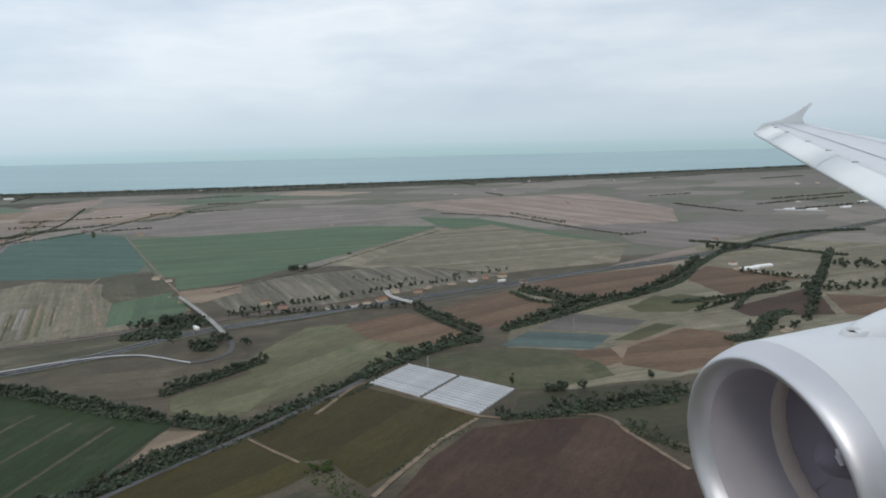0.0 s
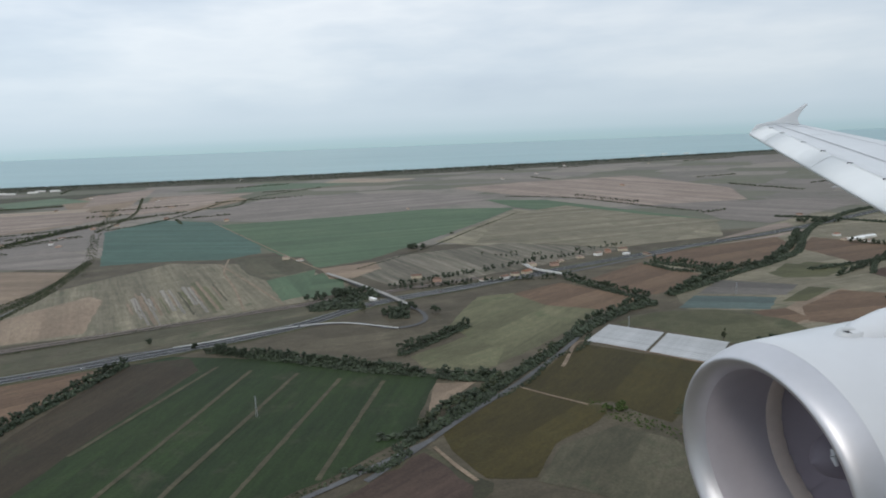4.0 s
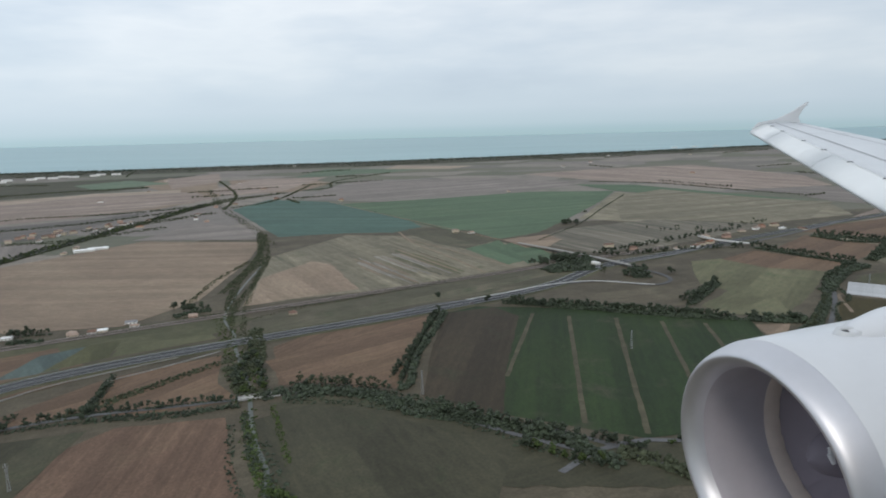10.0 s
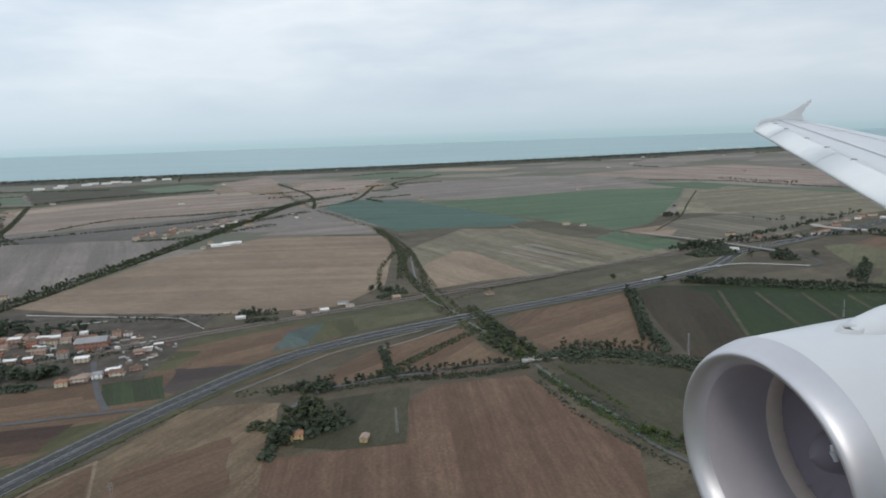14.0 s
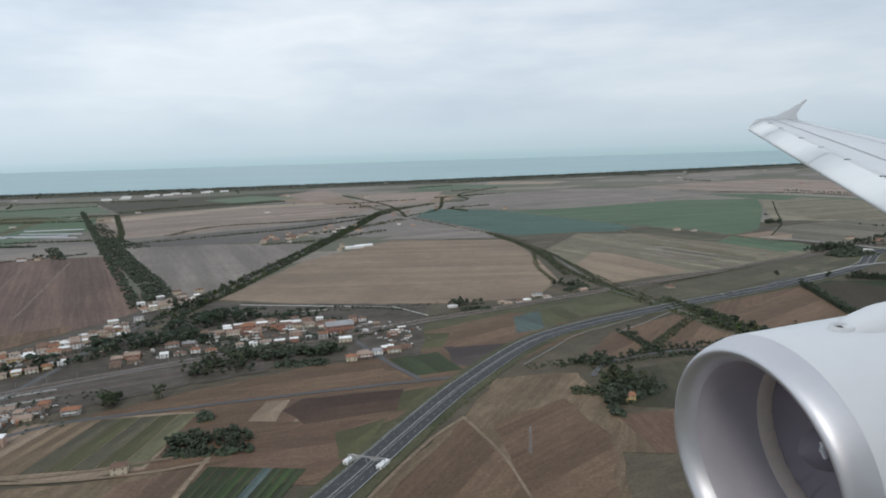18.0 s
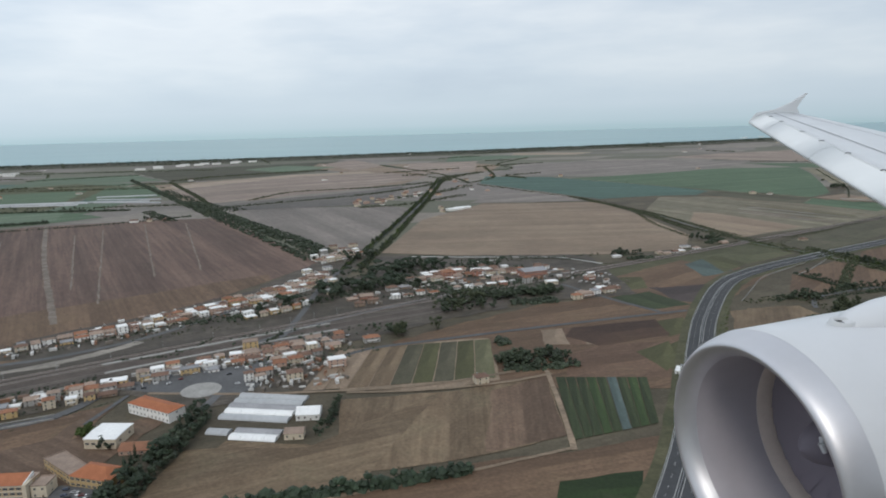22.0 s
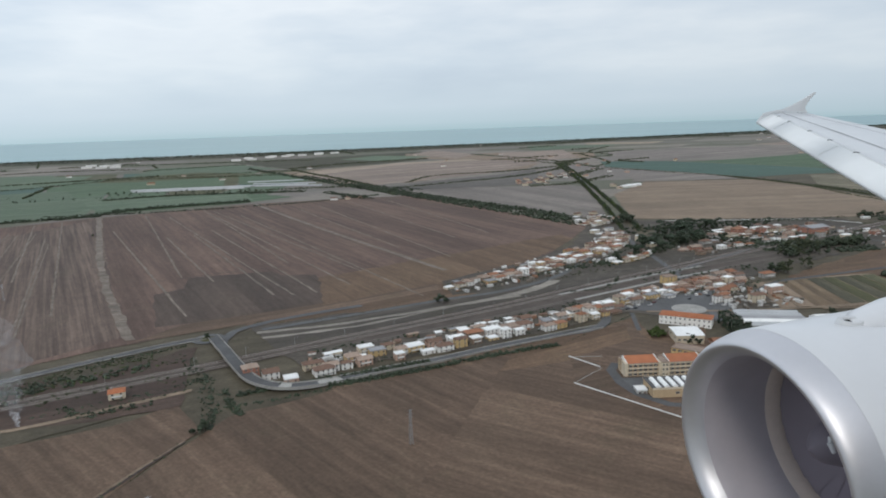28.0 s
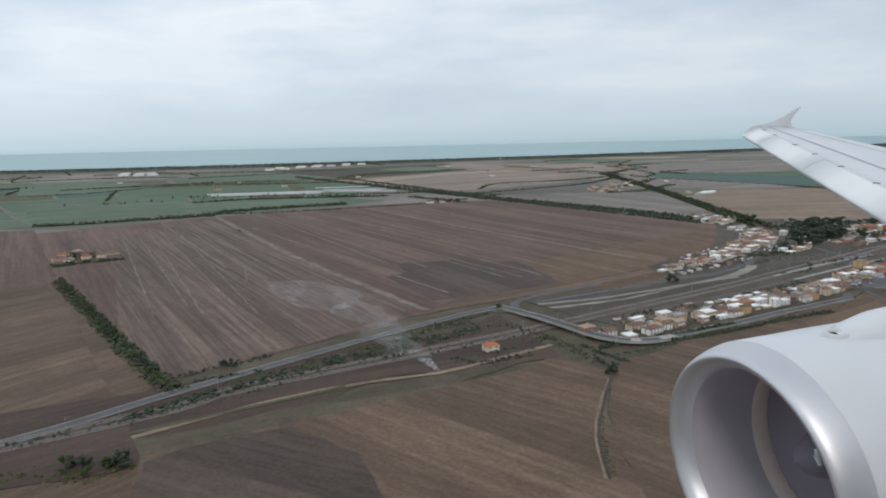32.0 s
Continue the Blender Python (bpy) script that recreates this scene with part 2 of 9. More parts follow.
    "pinkish": soil("haze_paled_pinkish_earth", (0.199, 0.153, 0.127), (0.264, 0.206, 0.171), (0.323, 0.258, 0.216), 9.0, 0.5, weed=(0.10, 0.10, 0.07), weeds=0.4),
    "dark_grey": soil("dark_greyish_earth", (0.092, 0.083, 0.076), (0.124, 0.112, 0.101), (0.161, 0.145, 0.129), 8.0, 0.4),
    "plough_red": soil("reddish_ploughed_earth", (0.089, 0.054, 0.037), (0.125, 0.077, 0.052), (0.169, 0.108, 0.071), 4.0, 0.4, 0.010),
    "dark_plough": soil("fresh_dark_furrows", (0.055, 0.039, 0.031), (0.077, 0.055, 0.044), (0.104, 0.075, 0.060), 6.0, 0.6),
    "pale_plough": soil("pale_streaked_furrows", (0.076, 0.051, 0.042), (0.117, 0.082, 0.065), (0.184, 0.134, 0.108), 5.0, 1.0),
    "dry_brown": soil("dry_grassy_earth", (0.104, 0.070, 0.044), (0.157, 0.112, 0.071), (0.219, 0.165, 0.108), 6.0, 0.5, 0.02, (0.105, 0.098, 0.055), 0.5),
    "verge_grass": soil("rough_brown_grass", (0.054, 0.045, 0.030), (0.084, 0.070, 0.047), (0.122, 0.102, 0.070), 14.0, 0.3, 0.02, (0.048, 0.050, 0.028), 0.4),
    "dry_grass": soil("dry_mixed_grass", (0.127, 0.113, 0.075), (0.191, 0.169, 0.118), (0.275, 0.242, 0.175), 7.0, 0.6, 0.02, (0.075, 0.092, 0.045), 0.6),
    "railyard": soil("weedy_cinder_ground", (0.050, 0.043, 0.036), (0.080, 0.068, 0.056), (0.125, 0.106, 0.086), 4.0, 0.8, 0.03, (0.058, 0.056, 0.026), 0.7),
    "slate": soil("bluish_grey_crop", (0.060, 0.084, 0.078), (0.076, 0.104, 0.097), (0.096, 0.124, 0.115), 5.0, 0.5),
    "pasture": soil("yellowish_pasture", (0.082, 0.082, 0.044), (0.120, 0.116, 0.064), (0.165, 0.150, 0.090), 8.0, 0.4, 0.014, (0.070, 0.096, 0.042), 0.7),
    "chalk": soil("chalky_bare_strip", (0.173, 0.158, 0.137), (0.245, 0.223, 0.191), (0.317, 0.288, 0.248), 4.0, 0.8, 0.03, (0.10, 0.11, 0.06), 0.7),
    "wheel": soil("grassy_wheel_track", (0.060, 0.055, 0.034), (0.078, 0.070, 0.043), (0.100, 0.088, 0.056), 3.0, 0.4),
}
ASPHALT = plain("worn_asphalt", (0.105, 0.105, 0.108), 0.9, 0, 0.18, 0.3)
ASPHALT_DARK = plain("dark_asphalt", (0.062, 0.064, 0.068), 0.9, 0, 0.15, 0.3)
LINE = plain("white_road_paint", (0.38, 0.38, 0.37), 0.7, 0, 0.1)
CONCRETE = plain("grey_concrete", (0.34, 0.33, 0.31), 0.85, 0, 0.18, 0.6)
WHITE = plain("white_paint", (0.74, 0.74, 0.72), 0.6, 0, 0.08)
BALLAST = plain("track_ballast", (0.085, 0.068, 0.058), 0.95, 0, 0.25, 0.4)
RAIL = plain("rusty_rail", (0.34, 0.30, 0.27), 0.45, 0.3, 0.1)
LEAF = plain("dark_leaves", (0.040, 0.054, 0.030), 0.7, 0, 0.35, 0.4, 0.4, island=True)
LEAF_PINE = plain("pine_needles", (0.028, 0.044, 0.024), 0.7, 0, 0.3, 0.4, 0.4, island=True)
LEAF_LIGHT = plain("light_leaves", (0.060, 0.085, 0.026), 0.8, 0, 0.35, 0.4, 0.2, island=True)
# dusty foliage; on far hedges and trees its paler colour stands in for haze
LEAF_DRY_HAZE = plain("dusty_and_hazed_leaves", (0.066, 0.076, 0.044), 0.8, 0, 0.3, 0.4, 0.2, island=True)
BARK = plain("bark", (0.085, 0.065, 0.05), 0.9, 0, 0.25, 3.0)


# ---------------------------------------------------------------- builders
def mesh_object(name, verts, faces, material, parent=None, label=""):
    me = bpy.data.meshes.new(name)
    me.from_pydata([tuple(v) for v in verts], [], faces)
    me.update()
    if material:
        me.materials.append(material)
    ob = new(name, me)
    if parent:
        ob.parent = parent
    if label:
        ob["label"] = label
    return ob


def part(name, bm, material, parent, label=""):
    me = bpy.data.meshes.new(name)
    bm.to_mesh(me)
    bm.free()
    me.materials.append(material)
    ob = new(name, me)
    if parent:
        ob.parent = parent
    if label:
        ob["label"] = label
    return ob


def smooth(ob):
    ob.data.polygons.foreach_set("use_smooth", [True] * len(ob.data.polygons))
    return ob


def spline(pts, step=15.0):
    """A smooth line through plan points, sampled every few metres."""
    p = [Vector((*q[:2], 0)) for q in pts]
    p = [2 * p[0] - p[1]] + p + [2 * p[-1] - p[-2]]
    out = []
    for i in range(1, len(p) - 2):
        a, b, c, d = p[i - 1:i + 3]
        k = max(1, int((c - b).length / step))
        for j in range(k):
            t = j / k
            out.append(0.5 * (2 * b + (c - a) * t + (2 * a - 5 * b + 4 * c - d) * t * t + (3 * b - a - 3 * c + d) * t ** 3))
    return out + [p[-2]]


def offset_line(line, off):
    out = []
    for i, q in enumerate(line):
        d = (line[min(i + 1, len(line) - 1)] - line[max(i - 1, 0)]).normalized()
        out.append(q + Vector((-d.y, d.x, 0)) * off)
    return out


def ribbon(name, pts, width, z, material, off=0.0, thick=0.0, parent=None, wobble=0.0, step=15.0, heights=None):
    """A band along a line of the plan; with a thickness it is a raised slab."""
    line = offset_line(spline(pts, step), off)
    hs = heights or (lambda s: 0.0)
    left, right = offset_line(line, width / 2), offset_line(line, -width / 2)
    rng = random.Random(name + str(len(line)))
    verts, faces, k = [], [], 4 if thick else 2
    total = max(1, len(line) - 1)
    for i, (a, b) in enumerate(zip(left, right)):
        if wobble:
            a, b = a + Vector((rng.uniform(-1, 1), rng.uniform(-1, 1), 0)) * wobble, b + Vector((rng.uniform(-1, 1), rng.uniform(-1, 1), 0)) * wobble
        h = z + hs(i / total)
        verts += [(a.x, a.y, h), (b.x, b.y, h)]
        if thick:
            verts += [(b.x, b.y, h - thick), (a.x, a.y, h - thick)]
    for i in range(len(line) - 1):
        o = i * k
        if thick:
            for j in range(4):
                faces.append((o + j, o + (j + 1) % 4, o + k + (j + 1) % 4, o + k + j))
        else:
            faces.append((o, o + 1, o + 3, o + 2))
    if thick:
        faces += [(0, 3, 2, 1), tuple(len(verts) - 4 + j for j in range(4))]
    ob = mesh_object(name, verts, faces, material, parent)
    # faces look up
    ob.data.flip_normals() if ob.data.polygons[0].normal.z < 0 and not thick else None
    return ob


FIELD_COUNT = [0]


def field(name, kind, pts, rows=0.0, label="", jag=1.2, lift=0.0):
    """One field of the plan as a sheet of soil with uneven margins; rows: the way its drill rows run, in degrees."""
    FIELD_COUNT[0] += 1
    rng = random.Random(FIELD_COUNT[0])
    c = sum((Vector((*q, 0)) for q in pts), Vector()) / len(pts)
    turn = Matrix.Rotation(-radians(rows), 3, "Z")
    out = []
    for i, q in enumerate(pts):
        a, b = Vector((*q, 0)), Vector((*pts[(i + 1) % len(pts)], 0))
        k = max(1, int((b - a).length / 14))
        for j in range(k):
            w = a.lerp(b, j / k) + (Vector((rng.uniform(-jag, jag), rng.uniform(-jag, jag), 0)) if j else Vector())
            out.append(turn @ (w - c))
    ob = mesh_object(name, out, [tuple(range(len(out)))], SOIL[kind])
    if ob.data.polygons[0].normal.z < 0:
        ob.data.flip_normals()
    ob.matrix_world = pose(c.x, c.y, 0.45 + 0.0021 * FIELD_COUNT[0] + lift, 0, 0, rows)
    return tagged(ob, label or "farm field", "field", kind="structure")


# ---------------------------------------------------------------- ground and sea
def coast_y(x):
    return 4386 + 0.2176 * x + 2.67e-5 * x * x


def patchwork(name):
    """Open country: blocks of fields of many soils and crops, margins between them, and fine grain."""
    m, n, l, b = base_material(name, 0.75, 0, 0.3)
    co = n.new("ShaderNodeTexCoord").outputs["Object"]
    mp = n.new("ShaderNodeMapping")
    mp.inputs["Rotation"].default_value = (0, 0, radians(24))
    mp.inputs["Scale"].default_value = (0.0028, 0.0046, 1)
    l.new(co, mp.inputs[0])
    cell = n.new("ShaderNodeTexVoronoi")
    cell.voronoi_dimensions, cell.distance, cell.inputs["Scale"].default_value, cell.inputs["Randomness"].default_value = "2D", "CHEBYCHEV", 1.0, 0.75
    l.new(mp.outputs[0], cell.inputs["Vector"])
    # field tones lightened and cooled to carry the haze of the far plain
    tone = ramp_node(n, ((0.0, (0.160, 0.141, 0.121)), (0.16, (0.205, 0.180, 0.155)), (0.30, (0.122, 0.120, 0.084)), (0.44, (0.177, 0.155, 0.139)), (0.56, (0.112, 0.112, 0.080)), (0.68, (0.148, 0.132, 0.114)), (0.80, (0.130, 0.126, 0.094)), (0.90, (0.217, 0.188, 0.160))))
    tone.color_ramp.interpolation = "CONSTANT"
    s = n.new("ShaderNodeSeparateColor")
    l.new(cell.outputs["Color"], s.inputs[0])
    l.new(s.outputs[0], tone.inputs[0])
    rows = noise_node(n, l, co, 1.0, 3.0, 0.6, (0.004, 0.08, 1))
    r = ramp_node(n, ((0.3, (0.82,) * 3), (0.7, (1.15,) * 3)))
    l.new(rows, r.inputs[0])
    col = mix_node(n, l, 0.8, tone.outputs[0], r.outputs[0], "MULTIPLY")
    wf = ramp_node(n, ((0.50, (0, 0, 0)), (0.70, (0.55,) * 3)))
    l.new(noise_node(n, l, co, 0.011, 7.0, 0.7), wf.inputs[0])
    col = mix_node(n, l, wf.outputs[0], col, (0.075, 0.085, 0.055))
    g = ramp_node(n, ((0.3, (0.70,) * 3), (0.7, (1.28,) * 3)))
    l.new(noise_node(n, l, co, 0.12, 6.0, 0.75), g.inputs[0])
    col = mix_node(n, l, 0.8, col, g.outputs[0], "MULTIPLY")
    l.new(col, b.inputs["Base Color"])
    return m


ground = mesh_object("ground", [(-12000, -3000, 0), (12000, -3000, 0), (12000, 12000, 0), (-12000, 12000, 0)], [(0, 1, 2, 3)], patchwork("farmland"))
tagged(ground, "flat coastal farmland in brown and dull green", "ground", kind="structure")

wm, wnn, wll, wb = base_material("sea_water", 0.3, 0, 0.3)
wco = wnn.new("ShaderNodeTexCoord").outputs["Object"]
wr = ramp_node(wnn, ((0.3, (0.13, 0.275, 0.295)), (0.7, (0.19, 0.345, 0.36))))
wll.new(noise_node(wnn, wll, wco, 1.0, 4.0, 0.55, (0.0006, 0.004, 1)), wr.inputs[0])
wll.new(wr.outputs[0], wb.inputs["Base Color"])
bump_node(wnn, wll, wb, noise_node(wnn, wll, wco, 0.05, 4.0, 0.6), 0.5, 1.0)
XS = [-9000 + 300 * i for i in range(61)]
sea = mesh_object("water", [(x, coast_y(x), 0.9) for x in XS] + [(x, 14000, 0.9) for x in XS], [(i, i + 1, 62 + i, 61 + i) for i in range(60)], wm)
tagged(sea, "calm greenish blue sea under haze", "sea", kind="structure")
beach = mesh_object("beach", [(x, coast_y(x) + 6 * math.sin(x / 170), 1.0) for x in XS] + [(x, coast_y(x) - 32 + 8 * math.sin(x / 230), 1.0) for x in XS], [(i, i + 1, 62 + i, 61 + i) for i in range(60)], SOIL["gravel"])
beach.data.flip_normals()
tagged(beach, "narrow pale sand beach along the sea", "beach", kind="structure")

# ---------------------------------------------------------------- fields, far to near
field("rough_ground", "ploughed", [(-3196, 649), (-2695, 485), (-2554, 281), (-2414, 47), (-2467, 14), (-2590, -67)], 48.0, "brown ploughed field behind a hedge")
A_MAIN = -64.4
field("rough_ground", "verge_grass", [(-3200, -400), (1400, -400), (1400, 1500), (600, 1560), (-100, 1500), (-900, 1450), (-1100, 1500), (-1500, 800), (-1700, 860), (-3200, 600)], 20, "rough brown grass between the fields", 4)
field("coastal_scrub", "dull", [(x, coast_y(x) - 34) for x in range(-6000, 4001, 500)] + [(x, coast_y(x) - 460) for x in range(4000, -6001, -500)], 12, "dark green woods and gardens behind the beach", 12)
for a in ([(-2178, 2431), (-2605, 3150), (-2134, 3282), (-1810, 3394), (-1672, 2975), (-1943, 2591)], [(-2337, 2320), (-2734, 2992), (-2316, 3202), (-1956, 3272), (-1812, 2751), (-2150, 2472)]):
    field("coastal_scrub", "dull", a, 12, "dark wooded ground near the coast", 10)
field("rough_ground", "ploughed", [(-2560, -280), (-2950, -120), (-3250, 400), (-2700, 700), (-2414, 47), (-2300, -20), (-2100, -260)], 48.0, "brown ploughed ground beyond the hedge")
# the patchwork of small green fields towards the coast
G0, G1, G2, G3 = [Vector((*q, 0)) for q in ((-3159, 946), (-2330, 1289), (-2194, 2326), (-4566, 2840))]
FAR_RNG = random.Random(21)
for i in range(8):
    for k in range(5):
        q = [G0.lerp(G1, u / 8).lerp(G3.lerp(G2, u / 8), w / 5) for u, w in ((i + 0.03, k + 0.03), (i + 0.97, k + 0.03), (i + 0.97, k + 0.97), (i + 0.03, k + 0.97))]
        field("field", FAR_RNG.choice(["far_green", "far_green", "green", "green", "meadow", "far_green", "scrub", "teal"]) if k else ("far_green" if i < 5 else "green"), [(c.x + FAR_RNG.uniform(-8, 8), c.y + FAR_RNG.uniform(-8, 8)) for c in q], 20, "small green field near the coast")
# far fields: their haze lies in the soil colours
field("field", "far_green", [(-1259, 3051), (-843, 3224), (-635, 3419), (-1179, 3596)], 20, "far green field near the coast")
field("field", "far_tan", [(-849, 3475), (-511, 3354), (-362, 3553), (-789, 3748)], 15, "strip of land paled by haze")
field("field", "tan", [(-1482, 2244), (-1390, 2313), (-1606, 3029), (-1896, 3247), (-1909, 2908)], 30, "brown field near the coast, paled by haze", 4, 0)
field("field", "tan", [(-1347, 2396), (-1129, 2404), (-1038, 2731), (-1217, 3042), (-1549, 3016)], 30, "brown field near the coast, paled by haze", 4, 0)
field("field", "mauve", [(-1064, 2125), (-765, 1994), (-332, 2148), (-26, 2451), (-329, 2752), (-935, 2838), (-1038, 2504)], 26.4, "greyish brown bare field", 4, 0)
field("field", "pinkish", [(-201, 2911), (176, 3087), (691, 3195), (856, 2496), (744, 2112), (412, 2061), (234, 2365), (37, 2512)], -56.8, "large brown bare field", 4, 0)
field("field", "mauve", [(424, 2033), (734, 2086), (970, 2100), (1009, 1933), (571, 1615), (489, 1715), (493, 1900)], -40, "greyish brown bare field", 4, 0)
field("field", "tan", [(-1978, 1713), (-2267, 2203), (-2009, 2492), (-1574, 2490), (-1423, 2142), (-1600, 1947)], 42.7, "pale stubble field", 4, 0)
field("field", "tan", [(-2144, 1665), (-2390, 2236), (-2064, 2456), (-1722, 2565), (-1408, 2244), (-1493, 1984), (-1724, 1821), (-1922, 1631)], 32.8, "pale stubble field", 4, 0)
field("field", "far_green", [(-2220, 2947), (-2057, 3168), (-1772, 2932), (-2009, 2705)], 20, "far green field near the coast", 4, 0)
field("field", "pinkish", [(-1889, 3172), (-1725, 3495), (-1562, 2949), (-1687, 2668)], 30, "brown field near the coast, paled by haze", 4, 0)
field("field", "pinkish", [(-1508, 2510), (-1432, 3044), (-1100, 3052), (-1186, 2467), (-1345, 2317)], 30, "brown field near the coast, paled by haze", 4, 0)
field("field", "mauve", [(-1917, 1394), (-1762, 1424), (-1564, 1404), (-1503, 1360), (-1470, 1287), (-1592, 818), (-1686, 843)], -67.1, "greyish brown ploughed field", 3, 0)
field("field", "dark_grey", [(-2002, 1515), (-1822, 1667), (-1616, 1789), (-1488, 1911), (-1569, 1447), (-1924, 1414)], 24, "dark bare field behind a hedge", 3, 0)
field("field", "mauve", [(-1317, 1437), (-1265, 1670), (-1072, 1503), (-1041, 1363), (-1336, 1399)], 24, "greyish bare field behind the stubble", 3, 0)
field("field", "far_green", [(-2974, 1090), (-3289, 1712), (-3085, 1799), (-2862, 1817), (-2728, 1434), (-2688, 1160)], 20.9, "green pasture behind a hedge", 3, 0)
field("field", "green", [(-2625, 1201), (-2665, 1409), (-2352, 1492), (-2227, 1377), (-2336, 1282)], 20, "small green field beside the plastic tunnels", 3, 0)
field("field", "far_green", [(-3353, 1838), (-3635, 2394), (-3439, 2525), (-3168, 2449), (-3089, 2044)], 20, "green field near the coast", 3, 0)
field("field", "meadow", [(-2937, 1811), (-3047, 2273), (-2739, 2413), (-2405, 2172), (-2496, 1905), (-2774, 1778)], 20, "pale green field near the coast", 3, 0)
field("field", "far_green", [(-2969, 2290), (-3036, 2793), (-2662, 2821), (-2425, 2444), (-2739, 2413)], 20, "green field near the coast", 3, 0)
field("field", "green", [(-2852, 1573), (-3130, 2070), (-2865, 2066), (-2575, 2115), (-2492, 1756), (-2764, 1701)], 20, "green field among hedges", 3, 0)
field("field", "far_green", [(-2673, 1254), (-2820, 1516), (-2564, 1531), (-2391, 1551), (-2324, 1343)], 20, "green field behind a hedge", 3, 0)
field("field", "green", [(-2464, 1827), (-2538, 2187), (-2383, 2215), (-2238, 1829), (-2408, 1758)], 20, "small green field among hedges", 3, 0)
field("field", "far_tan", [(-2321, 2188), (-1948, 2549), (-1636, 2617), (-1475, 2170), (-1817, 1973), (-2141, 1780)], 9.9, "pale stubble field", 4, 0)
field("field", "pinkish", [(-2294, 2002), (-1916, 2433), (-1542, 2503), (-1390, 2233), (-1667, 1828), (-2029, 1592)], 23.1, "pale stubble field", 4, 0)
field("field", "teal", [(-1243, 1915), (-1186, 2164), (-960, 2043), (-706, 1585), (-676, 1470), (-743, 1401), (-848, 1414), (-1004, 1386)], -9.3, "bluish green crop field", 2, 0)
field("field", "green", [(-923, 1978), (-575, 2071), (-294, 2181), (-10, 2130), (-135, 1854), (-296, 1552), (-414, 1343), (-510, 1278), (-547, 1305), (-685, 1536)], 17.2, "long green crop field", 2, 0)
field("field", "green", [(-10, 2130), (-90, 2392), (122, 2314), (307, 1980), (468, 1705), (344, 1667), (183, 1867)], -20, "long green crop field", 2, 0)
field("field", "dry_grass", [(-16, 2099), (175, 1843), (335, 1647), (450, 1640), (384, 1457), (158, 1390), (22, 1447), (-167, 1454), (-278, 1529), (-139, 1830)], -51.6, "dry brown field in faint strips", 2, 0)
field("field", "strips", [(-454, 1230), (-358, 1372), (-107, 1479), (121, 1353), (-89, 1203), (-220, 1132), (-356, 1098)], -64.2, "dry field in pale strips", 2, 0)
field("field", "dry_grass", [(-183, 1488), (-98, 1820), (12, 2026), (157, 2132), (337, 1837), (484, 1697), (263, 1434), (122, 1365), (-81, 1476)], 18.6, "dry grassy strips beside the green field", 2, 0)
field("field", "dry_grass", [(-941, 798), (-972, 1159), (-850, 1382), (-688, 1348), (-518, 1237), (-431, 1120), (-474, 1014), (-706, 879), (-850, 836)], -63.3, "small plots in pale and green strips", 2, 0)
field("field", "tan", [(-939, 798), (-952, 973), (-886, 1103), (-847, 1069), (-781, 875), (-867, 835)], -62.4, "pale plot among strips", 2, 0)
field("field", "green", [(-528, 1190), (-466, 1249), (-428, 1060), (-494, 1018)], 20, "green plot beside a lane", 2, 0)
field("field", "mottled", [(-727, 1418), (-672, 1439), (-565, 1397), (-514, 1267), (-593, 1174), (-645, 1240)], -61.4, "brown plot beside a lane", 2, 0)
field("field", "green", [(-593, 1174), (-514, 1261), (-494, 1049), (-529, 1015)], -68.1, "green plot beside a lane", 2, 0)
field("field", "tan", [(-507, 1265), (-401, 1313), (-383, 1246), (-430, 1168), (-474, 1168)], 20, "dry plot beside a lane", 2, 0)
field("rough_ground", "mottled", [(-898, 675), (-915, 734), (-816, 793), (-681, 881), (-518, 973), (-377, 1008), (-427, 916), (-588, 813), (-789, 724)], 12, "dark rough ground along the motorway", 3, 0)
field("field", "mottled", [(-905, 657), (-898, 708), (-782, 802), (-467, 1003), (-390, 989), (-607, 829), (-787, 715)], 33.3, "dull green strip along the motorway", 2, 0)
field("rough_ground", "dry_grass", [(116, 1183), (545, 1578), (775, 1770), (1085, 1628), (535, 784), (301, 760), (133, 716), (79, 816)], 20, "rough mottled pasture between hedges", 3, 0)
field("field", "brown", [(123, 1252), (242, 1318), (491, 1420), (461, 1283), (261, 1107), (200, 1086), (153, 1235)], 27.2, "brown field between hedges")
field("field", "pinkish", [(244, 1328), (545, 1578), (610, 1610), (593, 1496), (491, 1420)], 20, "dry field beside the motorway")
field("field", "brown", [(466, 1282), (556, 1399), (615, 1344), (684, 1258), (492, 1113)], 20, "brown field between hedges")
field("field", "meadow", [(300, 1077), (411, 1154), (474, 1115), (378, 1034), (308, 1040)], 20, "yellowish green plot")
field("field", "red", [(457, 1051), (636, 1167), (646, 1131), (600, 1000), (469, 999)], 20, "reddish brown field between hedges")
field("field", "brown", [(655, 1130), (742, 1101), (664, 982), (616, 999)], 20, "brown field between hedges")
field("field", "slate", [(73, 882), (123, 948), (236, 919), (196, 858)], -14, "bluish grey green plot")
field("field", "dark_grey", [(130, 957), (200, 1041), (307, 990), (256, 930)], -14, "greyish plot between hedges")
field("field", "mottled", [(-14, 852), (76, 876), (197, 850), (150, 790), (83, 769)], -14, "dull grassy plot")
field("field", "tan", [(193, 836), (246, 887), (356, 955), (391, 872), (267, 791), (184, 787)], -14, "dry tan field")
field("field", "brown", [(242, 861), (347, 947), (414, 913), (343, 798), (275, 762), (217, 796)], 10, "dry tan field")
field("field", "meadow", [(324, 1097), (367, 1147), (456, 1102), (409, 1052)], -14, "yellowish green plot")
field("field", "meadow", [(231, 895), (314, 974), (343, 959), (266, 892)], 20, "narrow green plot")
